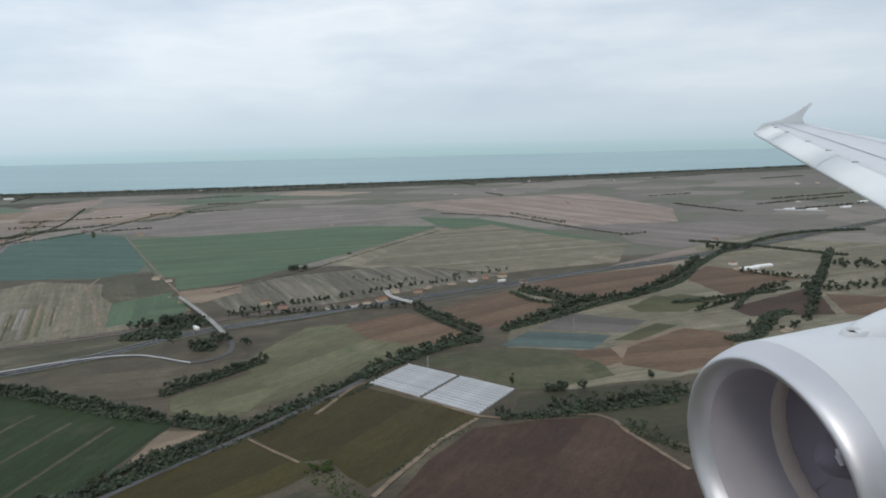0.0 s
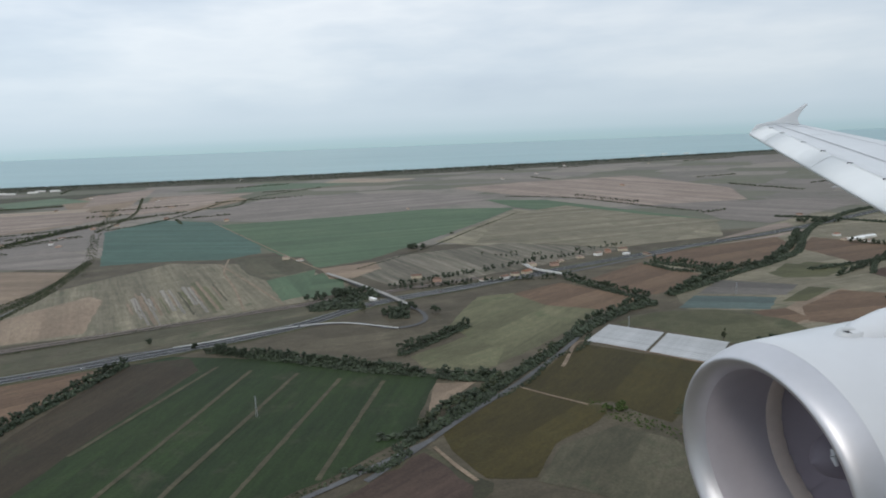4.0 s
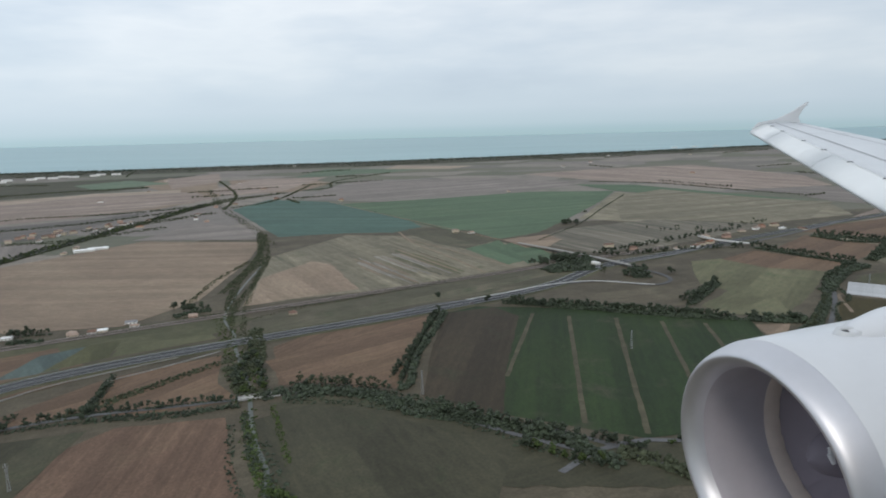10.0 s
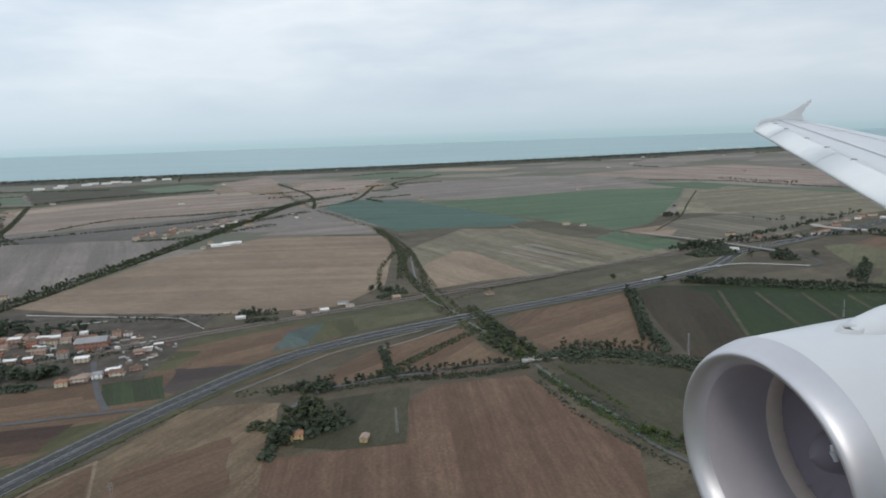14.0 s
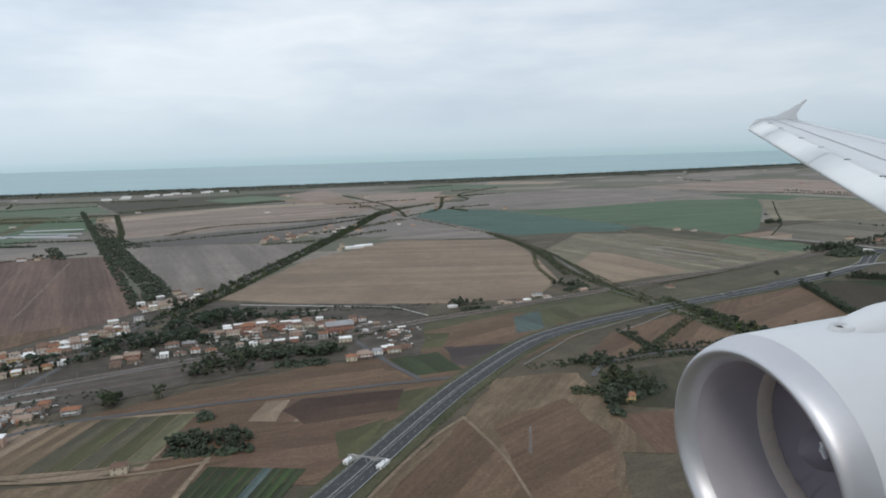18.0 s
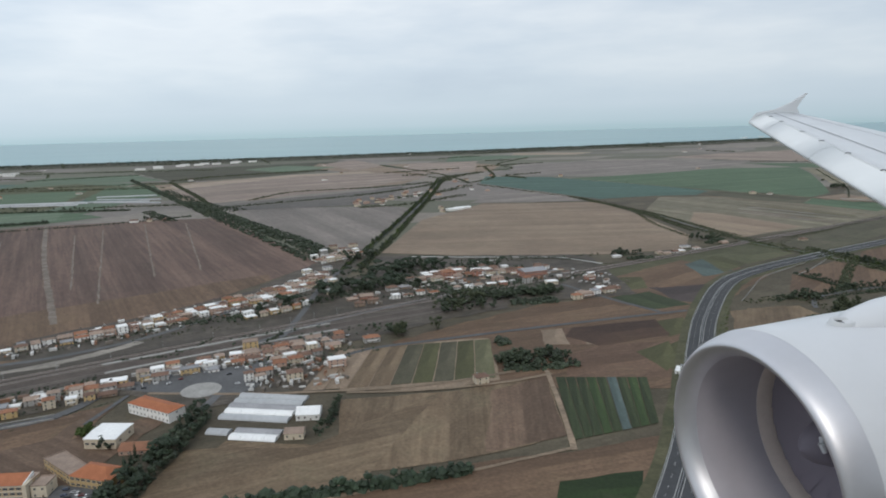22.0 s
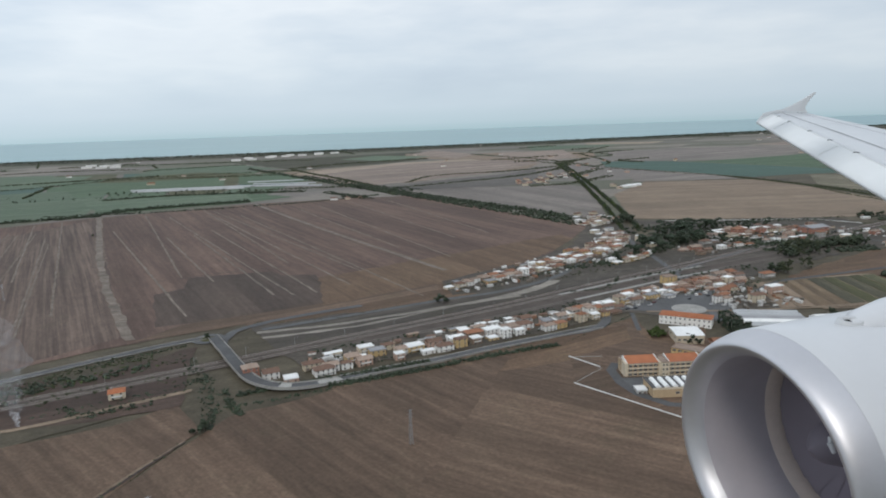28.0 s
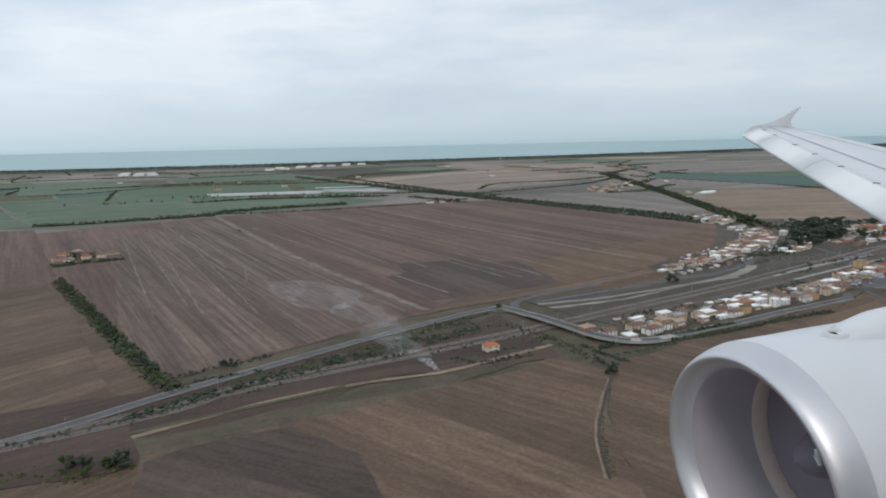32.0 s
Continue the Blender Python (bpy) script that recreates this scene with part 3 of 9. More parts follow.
field("field", "brown", [(164, 850), (219, 861), (226, 806), (187, 787)], 10, "dry tan field")
field("field", "scrub", [(-35, 824), (32, 865), (122, 868), (192, 808), (200, 759), (134, 727), (83, 719), (21, 778)], 10, "rough grass behind the plastic tunnels", 2, 0)
field("field", "dull", [(81, 703), (133, 716), (267, 740), (274, 691), (224, 573), (175, 618), (153, 641), (63, 646)], 10, "dull meadow beside a stream", 2, 0)
field("field", "brown", [(-6, 1089), (118, 1206), (197, 1071), (69, 963), (36, 972)], 40, "brown bare field")
field("field", "verge_grass", [(-584, 769), (-581, 813), (-482, 883), (-411, 887), (-325, 841), (-265, 878), (-324, 726), (-375, 711), (-448, 737)], 15, "dark bare field behind a row of trees", 2, 0)
field("field", "pasture", [(-262, 839), (-212, 992), (-150, 1009), (-111, 926), (-33, 889), (-104, 797), (-160, 731), (-228, 660), (-295, 681), (-310, 718), (-238, 791)], 52.6, "yellowish green meadow between tree rows", 2, 0)
field("field", "brown", [(-152, 1003), (-61, 1069), (39, 937), (-33, 889), (-111, 926)], 40, "brown bare field")
field("field", "pasture", [(-290, 723), (-231, 776), (-196, 734), (-210, 675), (-261, 687)], 40, "yellowish meadow")
field("rough_ground", "dull", [(-787, 380), (-833, 453), (-780, 463), (-735, 453), (-657, 412), (-541, 345), (-485, 350), (-373, 388), (-290, 483), (-236, 421), (-299, 263), (-735, 298)], 20, "rough dull ground along the first fields", 3, 0)
field("field", "olive", [(-190, 616), (-99, 742), (33, 650), (-66, 512), (-86, 533), (-107, 565), (-140, 561)], 57.9, "olive brown fallow field")
field("field", "olive", [(-275, 512), (-193, 610), (-140, 561), (-109, 555), (-129, 524), (-178, 480), (-202, 426), (-241, 428), (-267, 477)], 46.7, "olive brown fallow field")
field("field", "mottled", [(-202, 421), (-173, 478), (-116, 512), (-74, 479), (-56, 337)], 60, "dull scrubby field with a curved margin")
field("field", "red", [(-46, 489), (-16, 560), (27, 623), (96, 638), (156, 641), (177, 605), (211, 523), (206, 478)], 60, "dark reddish brown field with a curved margin")
field("field", "umber", [(-424, 341), (-373, 385), (-291, 475), (-252, 418), (-258, 291), (-271, 252)], -135.8, "dark scrubby brown field", 3, 0)
field("field", "tan", [(-287, 557), (-283, 632), (-237, 629)], 45, "small tan plot beside the road")
field("field", "brown", [(-831, 496), (-859, 614), (-812, 678), (-671, 735), (-678, 679), (-711, 517), (-711, 475), (-777, 487)], 58.4, "brown bare field beside the motorway")
field("field", "dark_green", [(-687, 456), (-677, 575), (-655, 728), (-610, 756), (-505, 735), (-366, 684), (-276, 657), (-297, 545), (-297, 516), (-364, 440), (-421, 393), (-469, 359), (-510, 353), (-564, 380), (-614, 406)], -101.3, "dark green crop field with pale wheel tracks")
field("field", "fallow", [(-687, 456), (-677, 575), (-655, 728), (-586, 747), (-559, 703), (-601, 513), (-619, 406)], -102.5, "dark fallow end of the green field")
field("field", "tan", [(-1556, 788), (-1472, 1138), (-1352, 1309), (-1305, 1386), (-1024, 1323), (-1009, 1089), (-1014, 840), (-1075, 720), (-1210, 705), (-1416, 734)], -3.6, "large tan stubble field")
field("rough_ground", "scrub", [(-946, 671), (-1037, 625), (-1248, 556), (-1252, 608), (-1080, 714), (-953, 763), (-908, 735)], 20, "scrubby ground along the railway", 3, 0)
field("field", "brown", [(-859, 566), (-792, 626), (-677, 715), (-720, 486), (-822, 498)], 36.7, "brown bare field beside the motorway")
field("field", "brown", [(-987, 440), (-1006, 536), (-913, 592), (-893, 506), (-861, 463), (-930, 435)], 56.6, "brown bare field beside the motorway")
field("field", "brown", [(-1074, 439), (-1016, 528), (-991, 441), (-1046, 418)], 43.5, "brown bare field beside the motorway")
field("field", "dull", [(-842, 415), (-802, 440), (-769, 441), (-701, 404), (-620, 343), (-652, 222), (-752, 242), (-792, 303)], -67.2, "dull green meadow beside the canal", 1.5, 0)
field("rough_ground", "dry_brown", [(-1254, 228), (-1231, 271), (-1196, 301), (-1154, 387), (-1108, 391), (-1085, 289), (-1078, 208)], -106.7, "dry brown ground beside the motorway", 3, 0)
field("field", "plough_red", [(-1080, 209), (-1088, 280), (-1023, 290), (-979, 296), (-979, 376), (-955, 412), (-864, 425), (-843, 358), (-806, 263), (-825, 181)], -87.7, "brown ploughed field", 1.5, 0)
field("field", "dull", [(-1056, 387), (-977, 409), (-981, 296), (-1023, 290), (-1068, 297)], 80, "patch of olive grass beside a farm")
field("rough_ground", "brown", [(-1543, 334), (-1426, 411), (-1301, 460), (-1248, 556), (-1118, 640), (-1031, 544), (-1204, 380), (-1312, 188), (-1468, 205)], 20, "dry brown ground between the plots", 2, 0)
field("field", "dark", [(-1213, 464), (-1224, 494), (-1142, 496), (-1176, 434)], 25, "dark bare field")
field("field", "brown", [(-1212, 491), (-1207, 557), (-1126, 613), (-1128, 543), (-1192, 492)], 37.2, "brown plot beside the railway")
field("field", "slate", [(-1132, 537), (-1124, 612), (-1086, 640), (-1079, 562), (-1105, 547)], -53.9, "bluish green vegetable plot")
field("field", "meadow", [(-1094, 555), (-1083, 643), (-1053, 662), (-1040, 598)], -67.6, "green vegetable plot")
field("field", "scrub", [(-1050, 665), (-967, 702), (-935, 653), (-1038, 597)], 20, "rough brown plot beside the railway")
field("field", "meadow", [(-1251, 487), (-1248, 552), (-1212, 550), (-1224, 493)], 35.8, "green plot at the village edge")
field("field", "dark", [(-1216, 430), (-1219, 482), (-1146, 499), (-1196, 420)], 20, "dark bare plot")
field("field", "veg", [(-1284, 458), (-1230, 476), (-1206, 412), (-1259, 400)], -65.7, "green plot at the village edge")
field("field", "brown", [(-1442, 381), (-1425, 408), (-1364, 448), (-1305, 448), (-1258, 388), (-1335, 374)], 17.5, "brown bare field beside the railway")
field("field", "tan", [(-1585, 220), (-1585, 308), (-1534, 331), (-1448, 331), (-1454, 224), (-1507, 210)], 73.0, "pale plot in a row of plots")
field("field", "tan", [(-1398, 304), (-1392, 348), (-1370, 350), (-1374, 301)], 72.6, "greyish plot")
field("field", "plough_red", [(-1374, 301), (-1370, 350), (-1354, 351), (-1359, 299)], 79.7, "dark reddish plot")
field("field", "tan", [(-1359, 299), (-1354, 351), (-1346, 352), (-1346, 299)], 81.3, "greyish plot")
field("field", "plough_red", [(-1346, 299), (-1346, 352), (-1270, 361), (-1275, 308)], 20.4, "dark reddish plot")
field("field", "meadow", [(-1275, 308), (-1269, 358), (-1235, 367), (-1251, 322)], 60, "small green plot")
field("field", "plough_red", [(-1366, 215), (-1376, 278), (-1346, 297), (-1274, 294), (-1304, 271), (-1314, 209)], 43.0, "brown plot beside the motorway")
field("field", "meadow", [(-1309, 207), (-1304, 273), (-1270, 296), (-1285, 240)], 60, "small green plot")
field("field", "red", [(-1373, 324), (-1360, 351), (-1266, 365), (-1271, 314), (-1349, 293)], 13.7, "dark reddish plot")
field("field", "plough_red", [(-1399, 222), (-1381, 274), (-1321, 296), (-1309, 228), (-1355, 213)], 11.7, "brown plot beside the motorway")
field("field", "meadow", [(-1321, 273), (-1280, 297), (-1295, 242), (-1313, 223)], 60, "small green plot")
field("field", "dry_brown", [(-1576, 87), (-1584, 202), (-1496, 206), (-1415, 223), (-1426, 120), (-1480, 102), (-1542, 90)], -95.4, "brown ploughed field beside the glasshouses")
field("field", "ploughed", [(-1483, 104), (-1464, 204), (-1415, 223), (-1426, 120)], -98.0, "dark streaked end of the ploughed field", 2, 0)
field("field", "dry_brown", [(-1678, 69), (-1657, 143), (-1602, 131), (-1575, 116), (-1576, 84), (-1625, 73), (-1662, 67)], 25.0, "brown ploughed field")
field("field", "brown", [(-1587, 58), (-1542, 80), (-1477, 94), (-1429, 97), (-1362, 112), (-1366, 89), (-1397, 34)], 11.6, "long brown strip field")
field("field", "dark_green", [(-1453, 41), (-1445, 63), (-1392, 69), (-1407, 35)], 0, "dark green plot")
field("field", "dry_brown", [(-1313, 120), (-1272, 200), (-1214, 292), (-1177, 381), (-1094, 388), (-1089, 265), (-1151, 30)], 61.8, "dry brown field beside the motorway", 2.0)
field("field", "brown", [(-1295, 125), (-1260, 199), (-1216, 286), (-1186, 196), (-1180, 45)], 61.8, "darker part of a dry brown field", 3.0)
field("field", "brown", [(-1191, 277), (-1122, 323), (-1103, 243), (-1155, 36), (-1176, 66)], 40, "darker part of a dry brown field", 3.0)
field("rough_ground", "dry_brown", [(-1706, -15), (-1681, 133), (-1598, 128), (-1506, 204), (-1610, -26)], 13, "brown ploughed ground beside the pines", 2, 0)
field("field", "dry_brown", [(-1693, 63), (-1682, 131), (-1599, 126), (-1507, 202), (-1551, 105), (-1582, 80), (-1653, 69)], 21.7, "brown ploughed field")
field("field", "brown", [(-1699, 14), (-1695, 39), (-1586, 59), (-1592, 28), (-1684, 12)], 13, "long brown strip field")
field("field", "meadow", [(-1651, 3), (-1601, 24), (-1599, -3), (-1610, -26), (-1649, -22)], 15.4, "green and brown plots")
field("field", "green", [(-1705, -15), (-1699, 10), (-1682, 14), (-1687, -17)], 15.4, "green plot beside the pines")
field("field", "umber", [(-1687, -17), (-1681, 12), (-1648, 16), (-1642, 2), (-1652, -21)], 15.4, "dark brown plot")
field("rough_ground", "brown", [(-2099, 228), (-2153, 324), (-1997, 344), (-1935, 396), (-1906, 369), (-1686, 464), (-1676, 320), (-1873, 280)], 28.8, "brown strip of ground between field and road", 2, 0)
field("rough_ground", "dry_plough", [(-3517, 921), (-2927, 995), (-2635, 424), (-3128, 495)], A_MAIN, "brown ploughed field behind a hedge")
field("field", "dry_plough", [(-2896, 935), (-2625, 1107), (-2320, 1247), (-2107, 1285), (-1921, 1285), (-1652, 724), (-1769, 514), (-1939, 391), (-2120, 273), (-2233, 214), (-2410, 81), (-2499, 208), (-2624, 398)], A_MAIN, "vast dark brown ploughed field")
field("field", "pale_plough", [(-2714, 813), (-2593, 1098), (-2229, 243), (-2322, 148), (-2378, 115), (-2417, 77), (-2495, 204)], A_MAIN, "pale streaked end of the great ploughed field", 2, 0)
field("field", "dark_plough", [(-2197, 284), (-2234, 482), (-2135, 495), (-2013, 339), (-2145, 291)], -64.4, "darker patch of freshly ploughed earth", 2, 0)
field("field", "dark_plough", [(-2251, 402), (-2156, 478), (-2075, 465), (-2041, 373), (-2142, 291), (-2207, 273)], -64.4, "darker patch of freshly ploughed earth", 2, 0)
field("field", "ploughed", [(-2216, 227), (-2179, 277), (-2037, 335), (-1931, 393), (-1925, 360), (-2035, 304), (-2128, 264)], 28, "dry brown margin of the great field", 2, 0)
field("field", "brown", [(-2070, 448), (-1925, 536), (-1716, 662), (-1706, 622), (-1823, 442), (-1942, 381), (-2052, 317)], -64.4, "dry brown corner of the great field", 3, 0)
field("field", "ploughed", [(-2609, 370), (-2484, 175), (-2416, 77), (-2439, 34)], 48.0, "brown ploughed field behind a hedge")
field("rough_ground", "umber", [(-2716, 13), (-2510, 32), (-2418, 60), (-2251, 150), (-2215, 120), (-2308, 12), (-2408, -60), (-2459, -70), (-2592, -114)], 35.4, "scrubby ground along the railway", 2.0)
field("field", "ploughed", [(-1981, 16), (-2026, 97), (-1962, 118), (-1884, 146), (-1844, 156), (-1757, 224), (-1765, 130), (-1820, 130), (-1853, 75), (-1799, -5)], 24.5, "brown ploughed field below the village road", 2, 0)
field("field", "brown", [(-1850, 155), (-1757, 223), (-1764, 130), (-1819, 132)], 38.7, "dry grassy ground beside the school", 2, 0)
field("field", "ploughed", [(-2095, -42), (-2081, 50), (-2034, 84), (-1885, 166), (-1769, 208), (-1766, 159), (-1698, 212), (-1810, -105), (-1908, -142)], -37.2, "brown ploughed field below the village road", 2, 0)
field("field", "brown", [(-2003, 89), (-1885, 163), (-1772, 200), (-1780, 162), (-1849, 120)], 26.9, "dry grassy margin of a ploughed field", 3, 0)
field("field", "ploughed", [(-2088, 58), (-2005, 100), (-1884, 147), (-2037, -204), (-2154, -186), (-2129, -29)], -53.9, "brown ploughed field below the village road", 2, 0)
field("field", "ploughed", [(-2382, -152), (-2400, -42), (-2323, -8), (-2239, 28), (-2162, 55), (-2130, 84), (-2101, 40), (-2129, -29), (-2156, -188)], -47.4, "brown ploughed field beside the railway", 2, 0)
field("field", "dark_plough", [(-2384, -150), (-2395, -51), (-2362, -30), (-2320, -18), (-2280, -58), (-2251, -173)], -31.5, "dark patch of ploughed earth", 2, 0)
field("field", "verge_grass", [(-2399, -44), (-2411, -21), (-2362, -6), (-2290, 28), (-2226, 56), (-2129, 87), (-2225, 30), (-2321, -12)], 16, "dry grass beside the railway", 2, 0)
# bright and dull strips side by side
S0, S1, S2, S3 = [Vector((*q, 0)) for q in ((-837, 1117), (-696, 1209), (-584, 982), (-705, 883))]
STRIP_RNG = random.Random(8)
at = 0.0
while at < 0.98:
    wide = STRIP_RNG.uniform(0.02, 0.06)
    near, far = STRIP_RNG.uniform(0.0, 0.35), STRIP_RNG.uniform(0.6, 1.0)
    kind = STRIP_RNG.choice(["chalk", "pasture", "tan", "chalk", "dry_grass", "tan", "mottled"])
    field("plot", kind, [S0.lerp(S1, u).lerp(S3.lerp(S2, u), w).to_tuple()[:2] for u, w in ((at, near), (at, far), (at + 0.8 * wide, far), (at + 0.8 * wide, near))], -64, "narrow plot in a block of pale strips", 1.2)
    at += wide

field("rail_yard", "railyard", [(-2093, 217), (-2115, 257), (-1982, 297), (-1804, 366), (-1637, 422), (-1401, 507), (-1410, 433), (-1620, 341), (-1682, 321), (-1819, 268), (-1957, 220), (-2070, 177)], 27, "dark weedy ground of the railway yard", 3.0)
field("school_ground", "ploughed", [(-1852, 76), (-1843, 130), (-1821, 106), (-1770, 78), (-1714, 52), (-1726, 33), (-1743, 49), (-1801, 10)], 20, "bare brown school ground inside the wall", 1.0)
for a in ([(-2045, 131), (-2079, 191), (-1962, 237), (-1768, 319), (-1644, 382), (-1577, 394), (-1631, 215), (-1692, 196), (-1757, 237), (-1906, 167)], [(-1916, 334), (-1923, 397), (-1810, 477), (-1722, 571), (-1626, 797), (-1570, 842), (-1628, 457), (-1803, 344)], [(-1704, 340), (-1762, 439), (-1674, 506), (-1567, 644), (-1563, 764), (-1237, 708), (-1247, 468), (-1409, 449), (-1598, 327), (-1603, 285), (-1597, 218), (-1630, 213)]):
    field("village_ground", "yard", a, 15, "dusty village yards and gardens", 3.0)
field("village_ground", "umber", [(-2126, 80), (-2186, 62), (-2257, 58), (-2334, 33), (-2414, -16), (-2428, 12), (-2344, 69), (-2247, 122), (-2149, 206)], 15, "scrubby ground beside the railway", 3.0)

# ---------------------------------------------------------------- roads and railway
HIGHWAY = [(-1520, -170), (-1377, 50), (-1308, 178), (-1256, 282), (-1203, 379), (-1123, 496), (-1041, 562), (-906, 634), (-672, 747), (-489, 856), (-378, 973), (-223, 1064), (-5, 1197), (246, 1339), (609, 1537), (1352, 2038), (2300, 2650)]
tagged(ribbon("verge", HIGHWAY, 40, 0.9, SOIL["scrub"], wobble=1.0), "grassy motorway verge", "verge", kind="structure")
tagged(ribbon("road", HIGHWAY, 23, 1.1, ASPHALT_DARK, thick=0.3), "dark asphalt motorway with two carriageways", "road", kind="structure")
for o in (11.0, 1.6, -1.6, -11.0):
    tagged(ribbon("road_line", HIGHWAY, 0.45, 1.13, LINE, off=o), "white edge line of the motorway", "road marking", kind="structure")
VILLAGE_ROAD = [(-2635, -102), (-2485, -15), (-2410, 47), (-2351, 92), (-2276, 149), (-2181, 213), (-2147, 229)]
tagged(ribbon("road", VILLAGE_ROAD, 8.5, 1.0, ASPHALT, thick=0.3), "grey asphalt road beside the railway", "road", kind="structure")
RAILWAY = [(-2700, -120), (-2426, 8), (-2374, 45), (-2307, 76), (-2245, 102), (-2135, 151), (-2020, 208), (-1875, 279), (-1676, 388), (-1453, 506), (-700, 880), (-200, 1130)]
tagged(ribbon("railway_bed", RAILWAY, 20, 0.95, BALLAST, wobble=0.8), "brown ballast bed of the railway", "railway", kind="structure")
YARD_LINE = [(-2017, 199), (-1958, 222), (-1893, 252), (-1821, 288), (-1739, 330), (-1644, 377), (-1536, 425), (-1414, 475)]
tagged(ribbon("railway_yard", YARD_LINE, 34, 0.93, BALLAST, wobble=2.5), "wide brown ballast yard of the station", "railway", kind="structure")
BRIDGE = [(-2019, 112), (-1987, 126), (-1945, 140), (-1899, 160), (-1849, 179), (-1796, 199), (-1772, 248), (-1736, 271)]
tagged(ribbon("road", BRIDGE, 9, 1.1, ASPHALT, thick=0.4), "grey asphalt road along the row of houses", "road", kind="structure")

tagged(ribbon("retaining_wall", BRIDGE[:6], 0.5, 2.1, CONCRETE, off=-4.7, thick=2.0, wobble=0.0), "grey concrete retaining wall below the road", "wall", kind="structure")
tagged(ribbon("retaining_wall", BRIDGE[:6], 0.3, 1.7, CONCRETE, off=4.7, thick=0.7, wobble=0.0), "low concrete parapet along the road", "wall", kind="structure")
for o in (-12.5, 12.5):
    tagged(ribbon("station_platform", [(-1800, 299), (-1739, 330), (-1671, 364), (-1603, 394)], 4.0, 1.5, CONCRETE, off=o, thick=0.7), "long pale concrete station platform", "platform", kind="structure")
tagged(ribbon("service_road", [(-1680, 350), (-1624, 404), (-1524, 473), (-1412, 538), (-1307, 589)], 6, 1.02, ASPHALT, wobble=0.5), "grey asphalt station road", "road", kind="structure")
tagged(ribbon("gravel_path", [(-2097, 220), (-2013, 241), (-1929, 285), (-1861, 320), (-1821, 348)], 5, 1.0, SOIL["gravel"], wobble=1.6), "pale uneven gravel strip beside the railway", "path", kind="structure")
tagged(ribbon("gravel_path", [(-1860, 315), (-1816, 350)], 13, 1.01, SOIL["gravel"], wobble=1.6), "pale heap of gravel beside the railway", "path", kind="structure")

SLEEPER = plain("track_sleepers", (0.125, 0.108, 0.094), 0.9, 0, 0.2, 0.8)
for o in (-12.4, -8.2, 8.2, 12.4):
    tagged(ribbon("side_track", YARD_LINE, 2.4, 1.0, SLEEPER, off=o, thick=0.1), "pale sleepers of a side track", "railway track", kind="structure")
for o in (-3.85, 3.85):
    tagged(ribbon("track", RAILWAY, 2.6, 1.03, SLEEPER, off=o, thick=0.1), "pale sleepers of the main track", "railway track", kind="structure")
for o in (-4.5, 4.5):
    tagged(ribbon("road_parapet", VILLAGE_ROAD, 0.35, 1.7, CONCRETE, off=o, thick=0.8), "low pale concrete parapet along the road", "parapet", kind="structure")


# ---------------------------------------------------------------- the airliner that carries the camera
PAINT = plain("aircraft_paint", (0.655, 0.668, 0.69), 0.32, 0, 0.03, 2.0, 0.5)
PAINT_GREY = plain("grey_aircraft_paint", (0.62, 0.635, 0.65), 0.38, 0, 0.04, 2.0, 0.5)
LIP = plain("polished_inlet_lip", (0.62, 0.615, 0.64), 0.45, 0.8, 0.04, 3.0, 0.5)
DUCT = plain("grey_inlet_liner", (0.47, 0.44, 0.47), 0.45, 0.2, 0.06, 3.0, 0.4)
RING = plain("tan_abradable_ring", (0.56, 0.48, 0.43), 0.7, 0, 0.08, 6.0)
FAN = plain("dark_fan_metal", (0.21, 0.185, 0.22), 0.7, 0.0, 0.02, 4.0)
WING_WHITE = plain("white_slat_paint", (0.80, 0.81, 0.80), 0.35, 0, 0.03, 2.0, 0.5)
SEAM = plain("dark_seam", (0.34, 0.345, 0.36), 0.7, 0, 0.05)
HOLE = plain("black_opening", (0.03, 0.03, 0.032), 0.8, 0, 0.05)

airliner = tagged(new("airliner"), "white and grey passenger jet with engine and wing in flight", "airplane")
ENGINE_AT, ENGINE_AXIS = Vector((3.329, 4.0, -2.489)), Vector((1, 0.053, 0.129)).normalized()
ENGINE_POSE = Matrix.Translation(ENGINE_AT) @ ENGINE_AXIS.to_track_quat("Z", "Y").to_matrix().to_4x4()


def revolve(name, profile, material, parent, n=96, label="", sag=0.0):
    """A surface turned round the engine's axis from (distance aft, radius) pairs."""
    verts, faces = [], []
    for s, r in profile:
        for k in range(n):
            a = 2 * math.pi * k / n
            verts.append(ENGINE_POSE @ Vector((r * math.cos(a), r * math.sin(a), s)) - Vector((0, 0, sag * max(0.0, s - 0.22))))
    for i in range(len(profile) - 1):
        for k in range(n):
            faces.append((i * n + k, i * n + (k + 1) % n, (i + 1) * n + (k + 1) % n, (i + 1) * n + k))
    return smooth(mesh_object(name, verts, faces, material, parent, label))


def bend(a, b, c, k=10):
    return [tuple((1 - t) ** 2 * p + 2 * t * (1 - t) * q + t * t * r for p, q, r in zip(a, b, c)) for t in (i / k for i in range(k + 1))]


lip_profile = bend((0.36, 0.770), (0.05, 0.775), (0.0, 0.892), 12) + bend((0.0, 0.892), (-0.005, 0.95), (0.22, 0.985), 12)[1:]
duct_profile = [q for q in lip_profile[:13] if q[0] > 0.13]
lip_profile = lip_profile[len(duct_profile) - 1:]
nacelle = revolve("engine_cowl", [(0.22, 0.9855), (0.223, 0.982), (0.230, 0.988), (0.5, 1.003), (0.9, 1.028), (1.3, 1.048), (1.8, 1.05), (2.4, 1.02), (3.2, 0.95), (3.3, 0.90)], PAINT, airliner, label="pale grey painted engine cowl", sag=0.10)
revolve("inlet_lip", lip_profile, LIP, nacelle, label="polished bare metal inlet lip")
